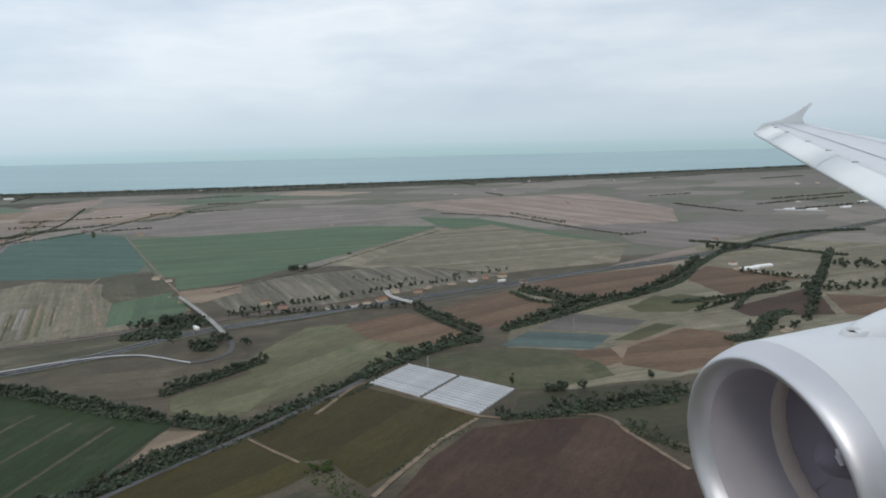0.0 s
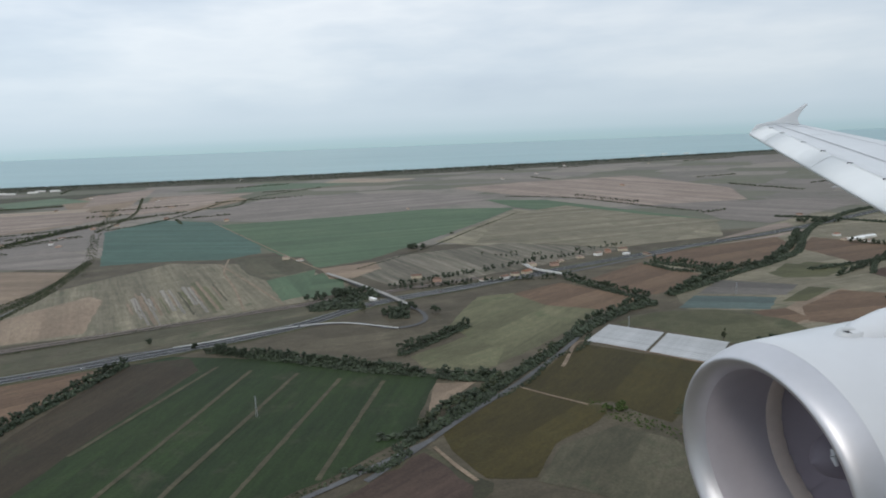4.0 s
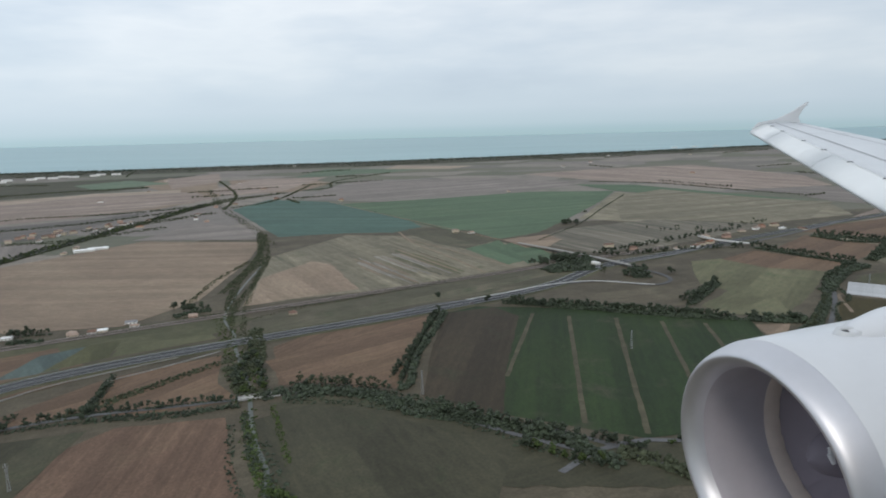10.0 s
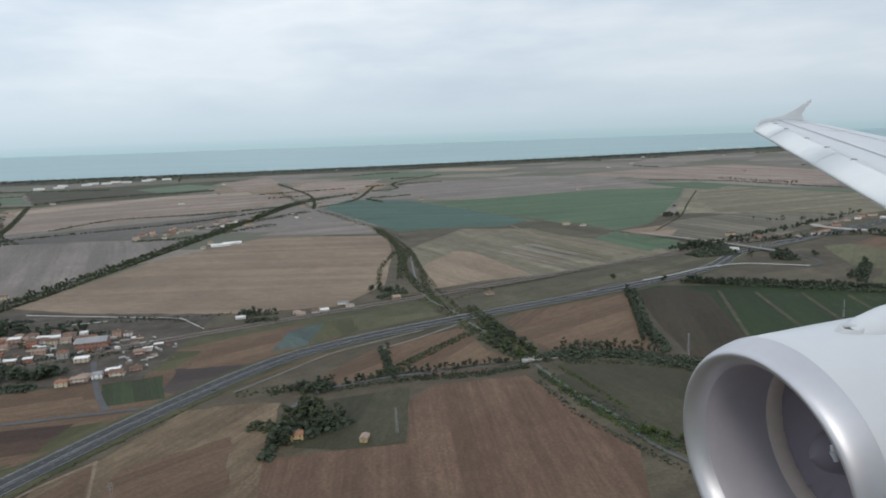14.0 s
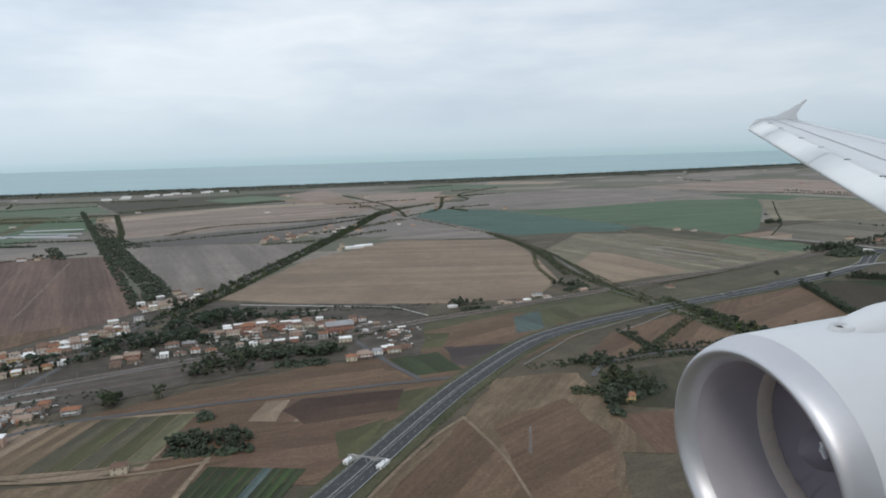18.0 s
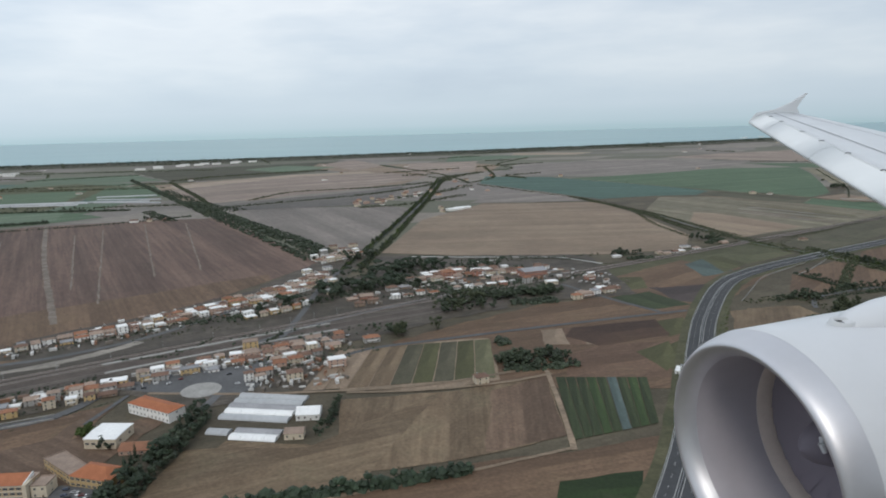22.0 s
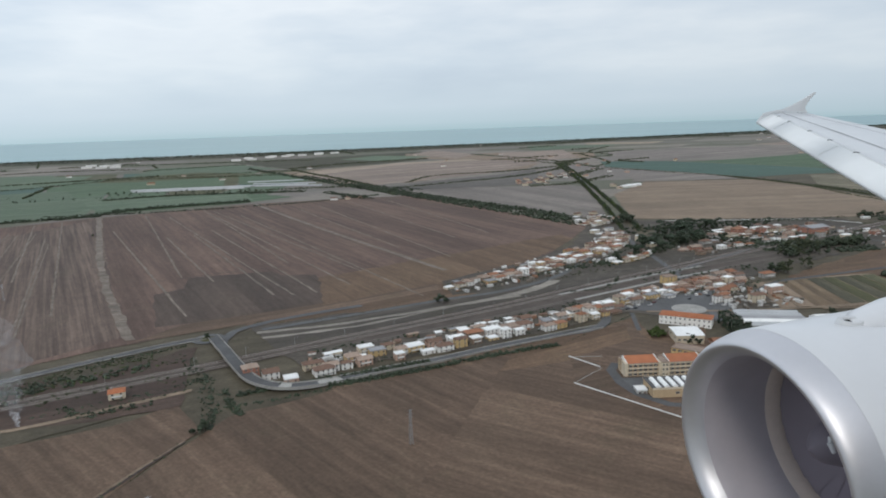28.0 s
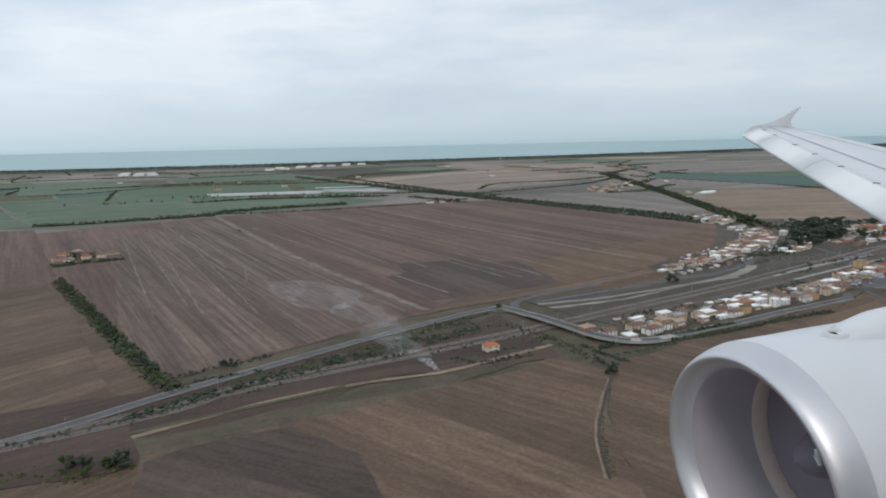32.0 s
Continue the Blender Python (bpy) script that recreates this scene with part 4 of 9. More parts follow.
revolve("inlet_duct", [(0.735, 0.758), (0.55, 0.765), (0.45, 0.768)] + duct_profile, DUCT, nacelle, label="grey acoustic inlet liner")
revolve("fan_ring", [(0.735, 0.758), (0.738, 0.755), (0.88, 0.750), (1.0, 0.750)], RING, nacelle, label="tan ring round the fan")
fan = revolve("fan_disc", [(0.895, 0.752), (0.895, 0.12)], FAN, nacelle, label="dark fan disc")
revolve("spinner", [(0.48, 0.004), (0.54, 0.08), (0.60, 0.13), (0.72, 0.18), (0.90, 0.225)], FAN, nacelle)
for k in range(30):
    a = 2 * math.pi * k / 30
    vs = []
    for j in range(6):
        r = 0.22 + 0.522 * j / 5
        tw = radians(25 + 38 * j / 5)
        for side in (-1, 1):
            da = side * 0.088 * math.cos(tw * 0.7) / r
            vs.append(ENGINE_POSE @ Vector((r * math.cos(a + da), r * math.sin(a + da), 0.884 + side * 0.006 * math.sin(tw))))
    smooth(mesh_object("fan_blade", vs, [(2 * j, 2 * j + 1, 2 * j + 3, 2 * j + 2) for j in range(5)], FAN, nacelle))


def nacelle_point(s, r, deg):
    a = radians(deg)
    return ENGINE_POSE @ Vector((r * math.cos(a), r * math.sin(a), s))


# wing with drooped slats: sections as leading edge and chord along the span
SLAT = 0.44


def wing_section(y):
    le = Vector((11.34 - (15 - y) * 0.521, y, 0.09 - (15 - y) * 0.115))
    chord = 1.46 + (15 - y) * 0.262 if y > 6.4 else 3.71 + (6.4 - y) * 0.52
    return le, chord


def wing_top(a, chord):
    """Height of the upper side over the leading edge, a metres aft of it."""
    if a <= SLAT:
        return 0.222 * (a / SLAT) ** 0.62
    u = (a - SLAT) / (chord - SLAT)
    return 0.214 + 0.045 * u + 0.30 * u * max(0.0, 1 - u) ** 1.2 * min(1.0, chord / 2.6)


def loft(name, ys, ring, material, label):
    """A skin through the closed rings of points at the given spans."""
    verts, faces = [], []
    for y in ys:
        pts = ring(y)
        m = len(pts)
        verts += pts
    for i in range(len(ys) - 1):
        for j in range(m):
            faces.append((i * m + j, i * m + (j + 1) % m, (i + 1) * m + (j + 1) % m, (i + 1) * m + j))
    faces += [tuple(range(m)), tuple(range((len(ys) - 1) * m, len(ys) * m))]
    return smooth(mesh_object(name, verts, faces, material, airliner, label))


def main_ring(y):
    le, c = wing_section(y)
    us = [SLAT + 0.01 + (c - SLAT - 0.01) * (k / 14) for k in range(15)]
    top = [(le.x + a, y, le.z + wing_top(a, c)) for a in reversed(us)]
    low = [(le.x + a, y, le.z + wing_top(a, c) - (0.012 + 0.115 * c * max(0.0, 1 - (a - SLAT) / (c - SLAT)) ** 0.7 * min(1.0, 0.35 + 5 * (a - SLAT) / (c - SLAT)))) for a in us]
    return top + low


def slat_ring(y):
    le, c = wing_section(y)
    us = [SLAT * (k / 12) ** 1.6 for k in range(13)]
    top = [(le.x + a, y, le.z + wing_top(a, c)) for a in reversed(us)]
    low = [(le.x + a, y, le.z + wing_top(a, c) - 0.16 * max(0.0, math.sin(math.pi * min(1.0, 0.02 + a / SLAT))) ** 0.6 - 0.004) for a in us[1:]]
    return top + low


loft("wing", [2.2, 4, 6.4, 8, 10, 12, 13.5, 15], main_ring, PAINT_GREY, "pale grey painted wing")
SLATS = [2.6, 6.0, 9.75, 13.2, 14.98]
for a, b in zip(SLATS, SLATS[1:]):
    loft("slat", [a + 0.008, (2 * a + b) / 3, (a + 2 * b) / 3, b - 0.008], slat_ring, WING_WHITE, "white leading edge slat, extended")


def on_wing(y, a, lift=0.004):
    le, c = wing_section(y)
    return Vector((le.x + a, y, le.z + wing_top(a, c) + lift))


def wing_strip(name, y0, a0, y1, a1, width, material):
    pts = [on_wing(y0 + (y1 - y0) * i / 12, a0 + (a1 - a0) * i / 12) for i in range(13)]
    d = (pts[-1] - pts[0]).normalized()
    s = Vector((-d.y, d.x, 0)).normalized() * width / 2
    vs = [p + k * s for p in pts for k in (-1, 1)]
    return mesh_object(name, vs, [(2 * i, 2 * i + 1, 2 * i + 3, 2 * i + 2) for i in range(12)], material, airliner)


wing_strip("panel_seam", 14.9, 0.68, 6.5, 1.12, 0.035, SEAM)
wing_strip("panel_seam", 14.9, 1.10, 6.5, 2.5, 0.025, SEAM)
wing_strip("panel_seam", 12.4, 0.86, 12.4, 2.05, 0.02, SEAM)
for y in (14.35, 13.3, 11.62, 10.35, 9.0, 7.6):
    bm = bmesh.new()
    bmesh.ops.create_cube(bm, size=1, matrix=Matrix.Translation(on_wing(y, SLAT + 0.01, 0.0)) @ Matrix.Rotation(radians(-20), 4, "Z") @ Matrix.Diagonal((0.09, 0.035, 0.025, 1)))
    bmesh.ops.bevel(bm, geom=bm.edges[:], offset=0.008, segments=1, affect="EDGES")
    part("slat_track", bm, HOLE, airliner)


def plate(name, outline, thick, material, label=""):
    """A thin upright plate with a rounded rim, in the plane of constant span."""
    bm = bmesh.new()
    f = bm.faces.new([bm.verts.new((x, 15.0, z)) for x, z in outline])
    ext = bmesh.ops.extrude_face_region(bm, geom=[f])
    bmesh.ops.translate(bm, verts=[v for v in ext["geom"] if isinstance(v, bmesh.types.BMVert)], vec=(0, thick, 0))
    bmesh.ops.recalc_face_normals(bm, faces=bm.faces[:])
    bmesh.ops.bevel(bm, geom=bm.edges[:], offset=thick * 0.3, segments=2, affect="EDGES")
    return part(name, bm, material, airliner, label)


plate("wing_tip_fence", [(11.36, 0.10), (11.56, 0.33), (12.09, 0.43), (12.52, 0.62), (12.93, 0.865), (13.0, 0.865), (12.82, 0.66), (12.72, 0.48), (12.80, 0.37), (12.76, 0.05), (12.7, -0.25), (12.6, -0.27), (12.1, -0.08), (11.7, 0.02)], 0.05, PAINT_GREY, "upright pale grey wing tip fence")

# pylon over the engine, vent and drain
bm = bmesh.new()
sect = []
for x, w, z0, z1 in ((3.98, 0.02, -1.46, -1.43), (4.12, 0.14, -1.46, -1.345), (4.4, 0.20, -1.44, -1.265), (5.2, 0.22, -1.4, -1.16), (7.2, 0.22, -1.4, -1.0)):
    yc = 4.0 + (x - 3.33) * 0.053
    sect.append([bm.verts.new((x, yc + w * math.cos(a), z0 + (z1 - z0) * math.sin(a))) for a in (math.pi * j / 8 for j in range(9))])
for a, b in zip(sect, sect[1:]):
    for j in range(8):
        bm.faces.new((a[j], a[j + 1], b[j + 1], b[j]))
bmesh.ops.recalc_face_normals(bm, faces=bm.faces[:])
smooth(part("pylon", bm, PAINT, airliner, "pale grey engine pylon fairing"))

# cooling vent on top of the cowl, and the probe in the inlet
VENT = Matrix.Translation((4.012, 4.012, -1.418)) @ Vector((-0.14, -0.30, 0.94)).normalized().to_track_quat("Z", "X").to_matrix().to_4x4() @ Matrix.Rotation(radians(90), 4, "Z")
bm = bmesh.new()
ringv = [[bm.verts.new(VENT @ Vector((sx * math.cos(t), sy * math.sin(t), z))) for t in (2 * math.pi * k / 24 for k in range(24))] for sx, sy, z in ((0.105, 0.062, -0.03), (0.088, 0.048, 0.026), (0.058, 0.026, 0.022), (0.050, 0.022, -0.03))]
for p, q in zip(ringv, ringv[1:]):
    for k in range(24):
        bm.faces.new((p[k], p[(k + 1) % 24], q[(k + 1) % 24], q[k]))
smooth(part("vent_rim", bm, PAINT_GREY, nacelle, "raised rim of a cooling vent"))
bm = bmesh.new()
bm.faces.new([bm.verts.new(VENT @ Vector((0.056 * math.cos(t), 0.025 * math.sin(t), 0.006))) for t in (2 * math.pi * k / 24 for k in range(24))])
part("vent_opening", bm, HOLE, nacelle)
bm = bmesh.new()
for p, q, r in (((3.912, 3.942, -2.286), (3.905, 3.93, -2.33), 0.022), ((3.905, 3.93, -2.33), (3.928, 3.911, -2.40), 0.026), ((3.93, 3.96, -2.33), (3.905, 3.93, -2.36), 0.016)):
    limb_pts = (Vector(p), Vector(q))
    d = limb_pts[1] - limb_pts[0]
    bmesh.ops.create_cone(bm, cap_ends=True, segments=8, radius1=r, radius2=r * 0.7, depth=d.length, matrix=Matrix.Translation((limb_pts[0] + limb_pts[1]) / 2) @ d.to_track_quat("Z", "Y").to_matrix().to_4x4())
part("inlet_probe", bm, PAINT, nacelle, "small bright probe in the inlet")

# unseen curved cabin wall behind the camera, cut open, added to shade the engine
SKIN_Y, SKIN_Z, SKIN_R = -1.80, -0.35, 1.98
bm = bmesh.new()
rows = []
for x in (-7.0, 0.0, 7.0):
    rows.append([bm.verts.new((x, SKIN_Y + SKIN_R * math.cos(a), SKIN_Z + SKIN_R * math.sin(a))) for a in (radians(62 + 236 * k / 28) for k in range(29))])
for p, q in zip(rows, rows[1:]):
    for k in range(28):
        bm.faces.new((p[k], p[k + 1], q[k + 1], q[k]))
smooth(part("fuselage_side", bm, PAINT, airliner, "unseen white cabin wall shell that shades the engine"))

AIR_ROWS = [
    (0.0, 0.003, 0.007, 148.715, 0.344, 1.450, 12.465),
    (0.5, -17.904, -3.880, 148.133, 0.449, 1.445, 12.429),
    (1.0, -35.830, -7.771, 147.541, 0.240, 1.421, 12.138),
    (1.5, -53.761, -11.626, 146.926, 0.165, 1.568, 12.011),
    (2.0, -71.728, -15.488, 146.298, -0.160, 1.283, 11.861),
    (2.5, -89.704, -19.326, 145.659, -0.395, 1.239, 11.930),
    (3.0, -107.695, -23.150, 145.000, -0.235, 1.903, 11.881),
    (3.5, -125.704, -26.960, 144.336, -0.271, 2.395, 11.993),
    (5.5, -197.961, -42.020, 141.529, -0.282, 2.811, 12.067),
    (6.0, -216.061, -45.738, 140.798, -0.161, 2.921, 11.911),
    (6.5, -234.196, -49.451, 140.050, -0.046, 3.055, 11.780),
    (7.0, -252.333, -53.144, 139.293, 0.129, 3.060, 11.643),
    (7.5, -270.512, -56.813, 138.518, 0.195, 2.967, 11.431),
    (8.0, -288.698, -60.482, 137.736, 0.327, 2.969, 11.149),
    (8.5, -306.909, -64.120, 136.943, 0.248, 2.631, 10.932),
    (9.0, -325.146, -67.741, 136.139, -0.024, 2.395, 10.625),
    (9.5, -343.413, -71.366, 135.332, -0.337, 2.426, 10.513),
    (10.0, -361.683, -74.956, 134.495, -0.527, 2.340, 10.458),
    (10.5, -379.983, -78.535, 133.661, -0.637, 2.311, 10.536),
    (11.0, -398.299, -82.081, 132.810, -0.431, 2.350, 10.512),
    (11.5, -416.652, -85.628, 131.952, -0.361, 2.420, 10.530),
    (12.0, -435.016, -89.148, 131.084, -0.264, 2.481, 10.497),
    (12.5, -453.412, -92.645, 130.206, -0.169, 2.484, 10.390),
    (13.0, -471.828, -96.130, 129.317, -0.000, 2.500, 10.165),
    (13.5, -490.268, -99.590, 128.415, 0.165, 2.563, 10.031),
    (14.0, -508.732, -103.039, 127.507, 0.274, 2.594, 9.769),
    (14.5, -527.216, -106.476, 126.594, 0.525, 2.715, 9.747),
    (16.5, -601.413, -120.001, 122.838, 2.000, 2.920, 10.142),
    (17.0, -620.027, -123.335, 121.881, 2.649, 2.615, 10.203),
    (17.5, -638.656, -126.655, 120.927, 3.038, 2.948, 10.448),
    (18.0, -657.320, -129.939, 119.956, 2.276, 2.735, 10.397),
    (18.5, -676.019, -133.223, 118.971, 1.671, 2.593, 10.366),
    (19.0, -694.723, -136.466, 117.995, 1.426, 2.746, 10.206),
    (19.5, -713.475, -139.703, 116.997, 0.660, 2.860, 9.962),
    (20.0, -732.237, -142.923, 115.988, 0.144, 2.987, 9.511),
    (20.5, -751.033, -146.111, 114.966, -0.231, 2.870, 9.038),
    (21.0, -769.870, -149.290, 113.955, -0.698, 2.465, 8.576),
    (21.5, -788.713, -152.440, 112.940, 0.068, 2.808, 8.428),
    (22.0, -807.599, -155.587, 111.919, 0.732, 2.881, 8.475),
    (22.5, -826.515, -158.699, 110.883, 0.462, 2.724, 8.740),
    (23.0, -845.450, -161.789, 109.847, 0.154, 2.673, 8.870),
    (23.5, -864.412, -164.855, 108.812, -0.137, 2.670, 9.135),
    (24.0, -883.411, -167.903, 107.766, -0.005, 2.553, 9.074),
    (24.5, -902.425, -170.926, 106.713, 0.480, 2.776, 9.223),
    (25.0, -921.502, -173.937, 105.648, 0.708, 2.863, 9.023),
    (25.5, -940.584, -176.903, 104.604, 0.794, 3.151, 8.991),
    (27.5, -1017.212, -188.619, 100.333, 0.784, 3.224, 8.385),
    (28.0, -1036.453, -191.490, 99.262, 0.382, 3.075, 8.116),
    (28.5, -1055.719, -194.344, 98.174, -0.115, 3.226, 7.847),
    (29.0, -1075.016, -197.170, 97.086, -0.149, 3.164, 7.516),
    (29.5, -1094.343, -199.979, 96.011, -0.178, 3.175, 7.307),
    (30.0, -1113.713, -202.765, 94.912, -0.483, 2.813, 6.993),
    (30.5, -1133.102, -205.523, 93.824, 0.084, 2.850, 7.040),
    (31.0, -1152.531, -208.256, 92.738, 0.703, 2.938, 7.003),
    (31.5, -1171.993, -210.943, 91.656, 0.748, 2.677, 6.976),
    (32.0, -1191.494, -213.645, 90.561, 0.829, 2.740, 6.999),
]


# ---------------------------------------------------------------- vegetation
GOLD = (1 + 5 ** 0.5) / 2
ICO = np.array([(-1, GOLD, 0), (1, GOLD, 0), (-1, -GOLD, 0), (1, -GOLD, 0), (0, -1, GOLD), (0, 1, GOLD), (0, -1, -GOLD), (0, 1, -GOLD), (GOLD, 0, -1), (GOLD, 0, 1), (-GOLD, 0, -1), (-GOLD, 0, 1)]) / math.sqrt(1 + GOLD * GOLD)
ICO_FACES = np.array([(0, 11, 5), (0, 5, 1), (0, 1, 7), (0, 7, 10), (0, 10, 11), (1, 5, 9), (5, 11, 4), (11, 10, 2), (10, 7, 6), (7, 1, 8)] + [(3, 9, 4), (3, 4, 2), (3, 2, 6), (3, 6, 8), (3, 8, 9), (4, 9, 5), (2, 4, 11), (6, 2, 10), (8, 6, 7), (9, 8, 1)])


def foliage(centres, radii, seed, squash=0.85, leaves=6):
    """Ragged leaf clumps round the given centres, each with loose sprays about it."""
    rs = np.random.RandomState(seed)
    c, r = np.asarray(centres, float), np.asarray(radii, float)
    n = len(c)
    v = ICO[None] * r[:, None, None] * rs.uniform(0.62, 1.25, (n, 12, 1)) * np.array([1, 1, squash])
    v = (v + c[:, None]).reshape(-1, 3)
    f = (ICO_FACES[None] + 12 * np.arange(n)[:, None, None]).reshape(-1, 3)
    if leaves:
        d = rs.normal(size=(n, leaves, 3))
        d /= np.linalg.norm(d, axis=2, keepdims=True)
        o = c[:, None] + d * r[:, None, None] * rs.uniform(0.85, 1.35, (n, leaves, 1)) * np.array([1, 1, squash])
        tri = o[:, :, None] + rs.normal(size=(n, leaves, 3, 3)) * (0.22 * r[:, None, None, None] + 0.06)
        f = np.concatenate([f, len(v) + np.arange(n * leaves * 3).reshape(-1, 3)])
        v = np.concatenate([v, tri.reshape(-1, 3)])
    return v, f


def foliage_mesh(name, centres, radii, seed, material, squash=0.85, leaves=6):
    v, f = foliage(centres, radii, seed, squash, leaves)
    me = bpy.data.meshes.new(name)
    me.from_pydata(v.tolist(), [], f.tolist())
    me.materials.append(material)
    return me


def limb(bm, a, b, r0, r1, n=7):
    d = (b - a)
    q = d.to_track_quat("Z", "Y").to_matrix().to_4x4()
    rings = []
    for p, r in ((a, r0), (b, r1)):
        rings.append([bm.verts.new(Matrix.Translation(p) @ q @ Vector((r * math.cos(2 * math.pi * k / n), r * math.sin(2 * math.pi * k / n), 0))) for k in range(n)])
    for k in range(n):
        bm.faces.new((rings[0][k], rings[0][(k + 1) % n], rings[1][(k + 1) % n], rings[1][k]))
    bm.faces.new(list(reversed(rings[0])))
    bm.faces.new(rings[1])


TREE_KINDS = {
    "round": ("leafy field tree with a dark rounded crown", LEAF),
    "broad": ("broad dark tree with a ragged crown", LEAF),
    "tall": ("tall dusty green roadside tree", LEAF_DRY_HAZE),
    "pine": ("umbrella pine with a flat dark crown", LEAF_PINE),
    "cypress": ("slender dark green cypress tree", LEAF_PINE),
    "light": ("light green tree beside water", LEAF_LIGHT),
}
TREES = {}


def build_tree(kind, variant):
    """One tree, about 8 m high, foot at the origin."""
    rng = random.Random(kind + str(variant))
    label, mat = TREE_KINDS[kind]
    tree = tagged(new("tree"), label, "tree", group="trees of the plain")
    bm = bmesh.new()
    cs, rr = [], []
    if kind == "cypress":
        limb(bm, Vector((0, 0, -0.4)), Vector((0, 0, 7)), 0.16, 0.03)
        for i in range(24):
            z = 0.6 + 7.6 * i / 23
            w = 0.75 * (1 - (z / 8.6) ** 2) + 0.08
            a = rng.uniform(0, 6.3)
            cs.append((0.45 * w * math.cos(a), 0.45 * w * math.sin(a), z)), rr.append(w * rng.uniform(0.7, 1.0))
    elif kind == "pine":
        limb(bm, Vector((0, 0, -0.4)), Vector((0.2, 0.1, 5.2)), 0.30, 0.18)
        for i in range(6):
            a = i * 1.05 + rng.uniform(-0.3, 0.3)
            limb(bm, Vector((0.2, 0.1, 4.6)), Vector((2.3 * math.cos(a), 2.3 * math.sin(a), 6.5)), 0.12, 0.04)
        for i in range(80):
            a, q = rng.uniform(0, 6.3), math.sqrt(rng.random())
            cs.append((3.1 * q * math.cos(a), 3.1 * q * math.sin(a), 6.9 + 0.9 * (1 - q * q) + rng.uniform(-0.25, 0.25))), rr.append(rng.uniform(0.4, 0.7))
    else:
        hgt, rad, low = {"round": (7.6, 2.7, 1.3), "broad": (7.2, 3.5, 1.1), "tall": (10.5, 2.4, 1.6), "light": (6.6, 2.8, 1.0)}[kind]
        top = Vector((rng.uniform(-0.3, 0.3), rng.uniform(-0.3, 0.3), 0.62 * hgt))
        limb(bm, Vector((0, 0, -0.4)), top, 0.26, 0.10)
        for i in range(6):
            a = i * 1.05 + rng.uniform(-0.4, 0.4)
            z = rng.uniform(0.3, 0.55) * hgt
            limb(bm, top * (z / top.z), Vector((0.7 * rad * math.cos(a), 0.7 * rad * math.sin(a), z + 0.22 * hgt)), 0.11, 0.03)
        mid, half = (low + hgt) / 2, (hgt - low) / 2
        lobes = [(rng.uniform(0.45, 0.8) * rad, rng.uniform(0, 6.3), rng.uniform(-0.7, 0.8) * half) for i in range(7)]
        for i in range(90):
            q, a, dz = rng.choice(lobes)
            a += rng.uniform(-0.55, 0.55)
            q *= rng.uniform(0.2, 1.25)
            z = mid + dz * rng.uniform(0.7, 1.1) + rng.uniform(-0.5, 0.5)
            cs.append((q * math.cos(a), q * math.sin(a), min(max(z, low), hgt - 0.5))), rr.append(rng.uniform(0.5, 1.0) * rad * 0.28)
    part("trunk", bm, BARK, tree)
    TREE_SHAPES[(kind, variant)] = (cs, rr, mat)
    crown = new("crown", foliage_mesh("crown", cs, rr, variant + 7, mat, 0.8, 9))
    crown.parent = tree
    return tree


TREE_RNG = random.Random(11)
TREE_SHAPES = {}
GATHER = []


def near_strip(x, y):
    """The strip of the plan along which the trees can be told apart."""
    d = y - 0.179 * x
    return 300 < d < 505


def plant(kind, x, y, size=1.0, z=0.0, alone=True):
    key = (kind, TREE_RNG.randrange(3))
    sx, sy, sz = [size * 1.36 * TREE_RNG.uniform(0.85, 1.2) for k in range(3)]
    m = pose(x, y, z, 0, 0, TREE_RNG.uniform(0, 360)) @ Matrix.Diagonal((sx, sy, sz, 1))
    if key not in TREES:
        TREES[key] = build_tree(*key)
        TREES[key].matrix_basis = m
        return
    if alone or near_strip(x, y) and TREE_RNG.random() < 0.34:
        copy_thing(TREES[key], Matrix()).matrix_basis = m
    else:
        GATHER.append((key, m))


def gather(name, label):
    """The trees that nobody could count: one object for all of a row or grove."""
    by_leaf = {}
    for key, m in GATHER:
        cs, rr, mat = TREE_SHAPES[key]
        a = np.array(m)
        k = np.array(cs) @ a[:3, :3].T + a[:3, 3]
        by_leaf.setdefault(mat.name, (mat, [], []))
        by_leaf[mat.name][1].extend(k[::3].tolist())
        by_leaf[mat.name][2].extend((np.array(rr)[::3] * 1.3 * float(np.cbrt(abs(np.linalg.det(a[:3, :3]))))).tolist())
    feet = [m.translation.copy() for key, m in GATHER]
    GATHER.clear()
    for mat, cs, rr in by_leaf.values():
        SCRUB_SEED[0] += 1
        ob = tagged(new(name, foliage_mesh(name, cs, rr, SCRUB_SEED[0], mat, 0.8, 5)), label, "trees", kind="stuff")
    if feet:
        bm = bmesh.new()
        for f in feet:
            limb(bm, Vector((f.x, f.y, -0.3)), Vector((f.x, f.y, 3.0)), 0.26, 0.16, 5)
        part("trunks", bm, BARK, ob)


def tree_row(pts, spacing, kinds, size=1.0, wide=1.5, gaps=0.06):
    line = spline(pts, 3.0)
    run, last = 0.0, line[0]
    spacing *= 0.58
    for q in line:
        run += (q - last).length
        last = q
        if run >= spacing:
            run = TREE_RNG.uniform(-0.25, 0.25) * spacing
            if TREE_RNG.random() > gaps:
                plant(TREE_RNG.choice(kinds), q.x + TREE_RNG.uniform(-wide, wide), q.y + TREE_RNG.uniform(-wide, wide), size * TREE_RNG.uniform(0.75, 1.2), alone=False)
    gather("tree_row", "row of dark leafy trees between fields")
    if spacing < 6.4:
        scrub("hedge", pts, 3.0 + wide, 3.6 * size, 0.8, LEAF, "dark hedge under a row of trees", "hedge", size=1.7, leaves=4)


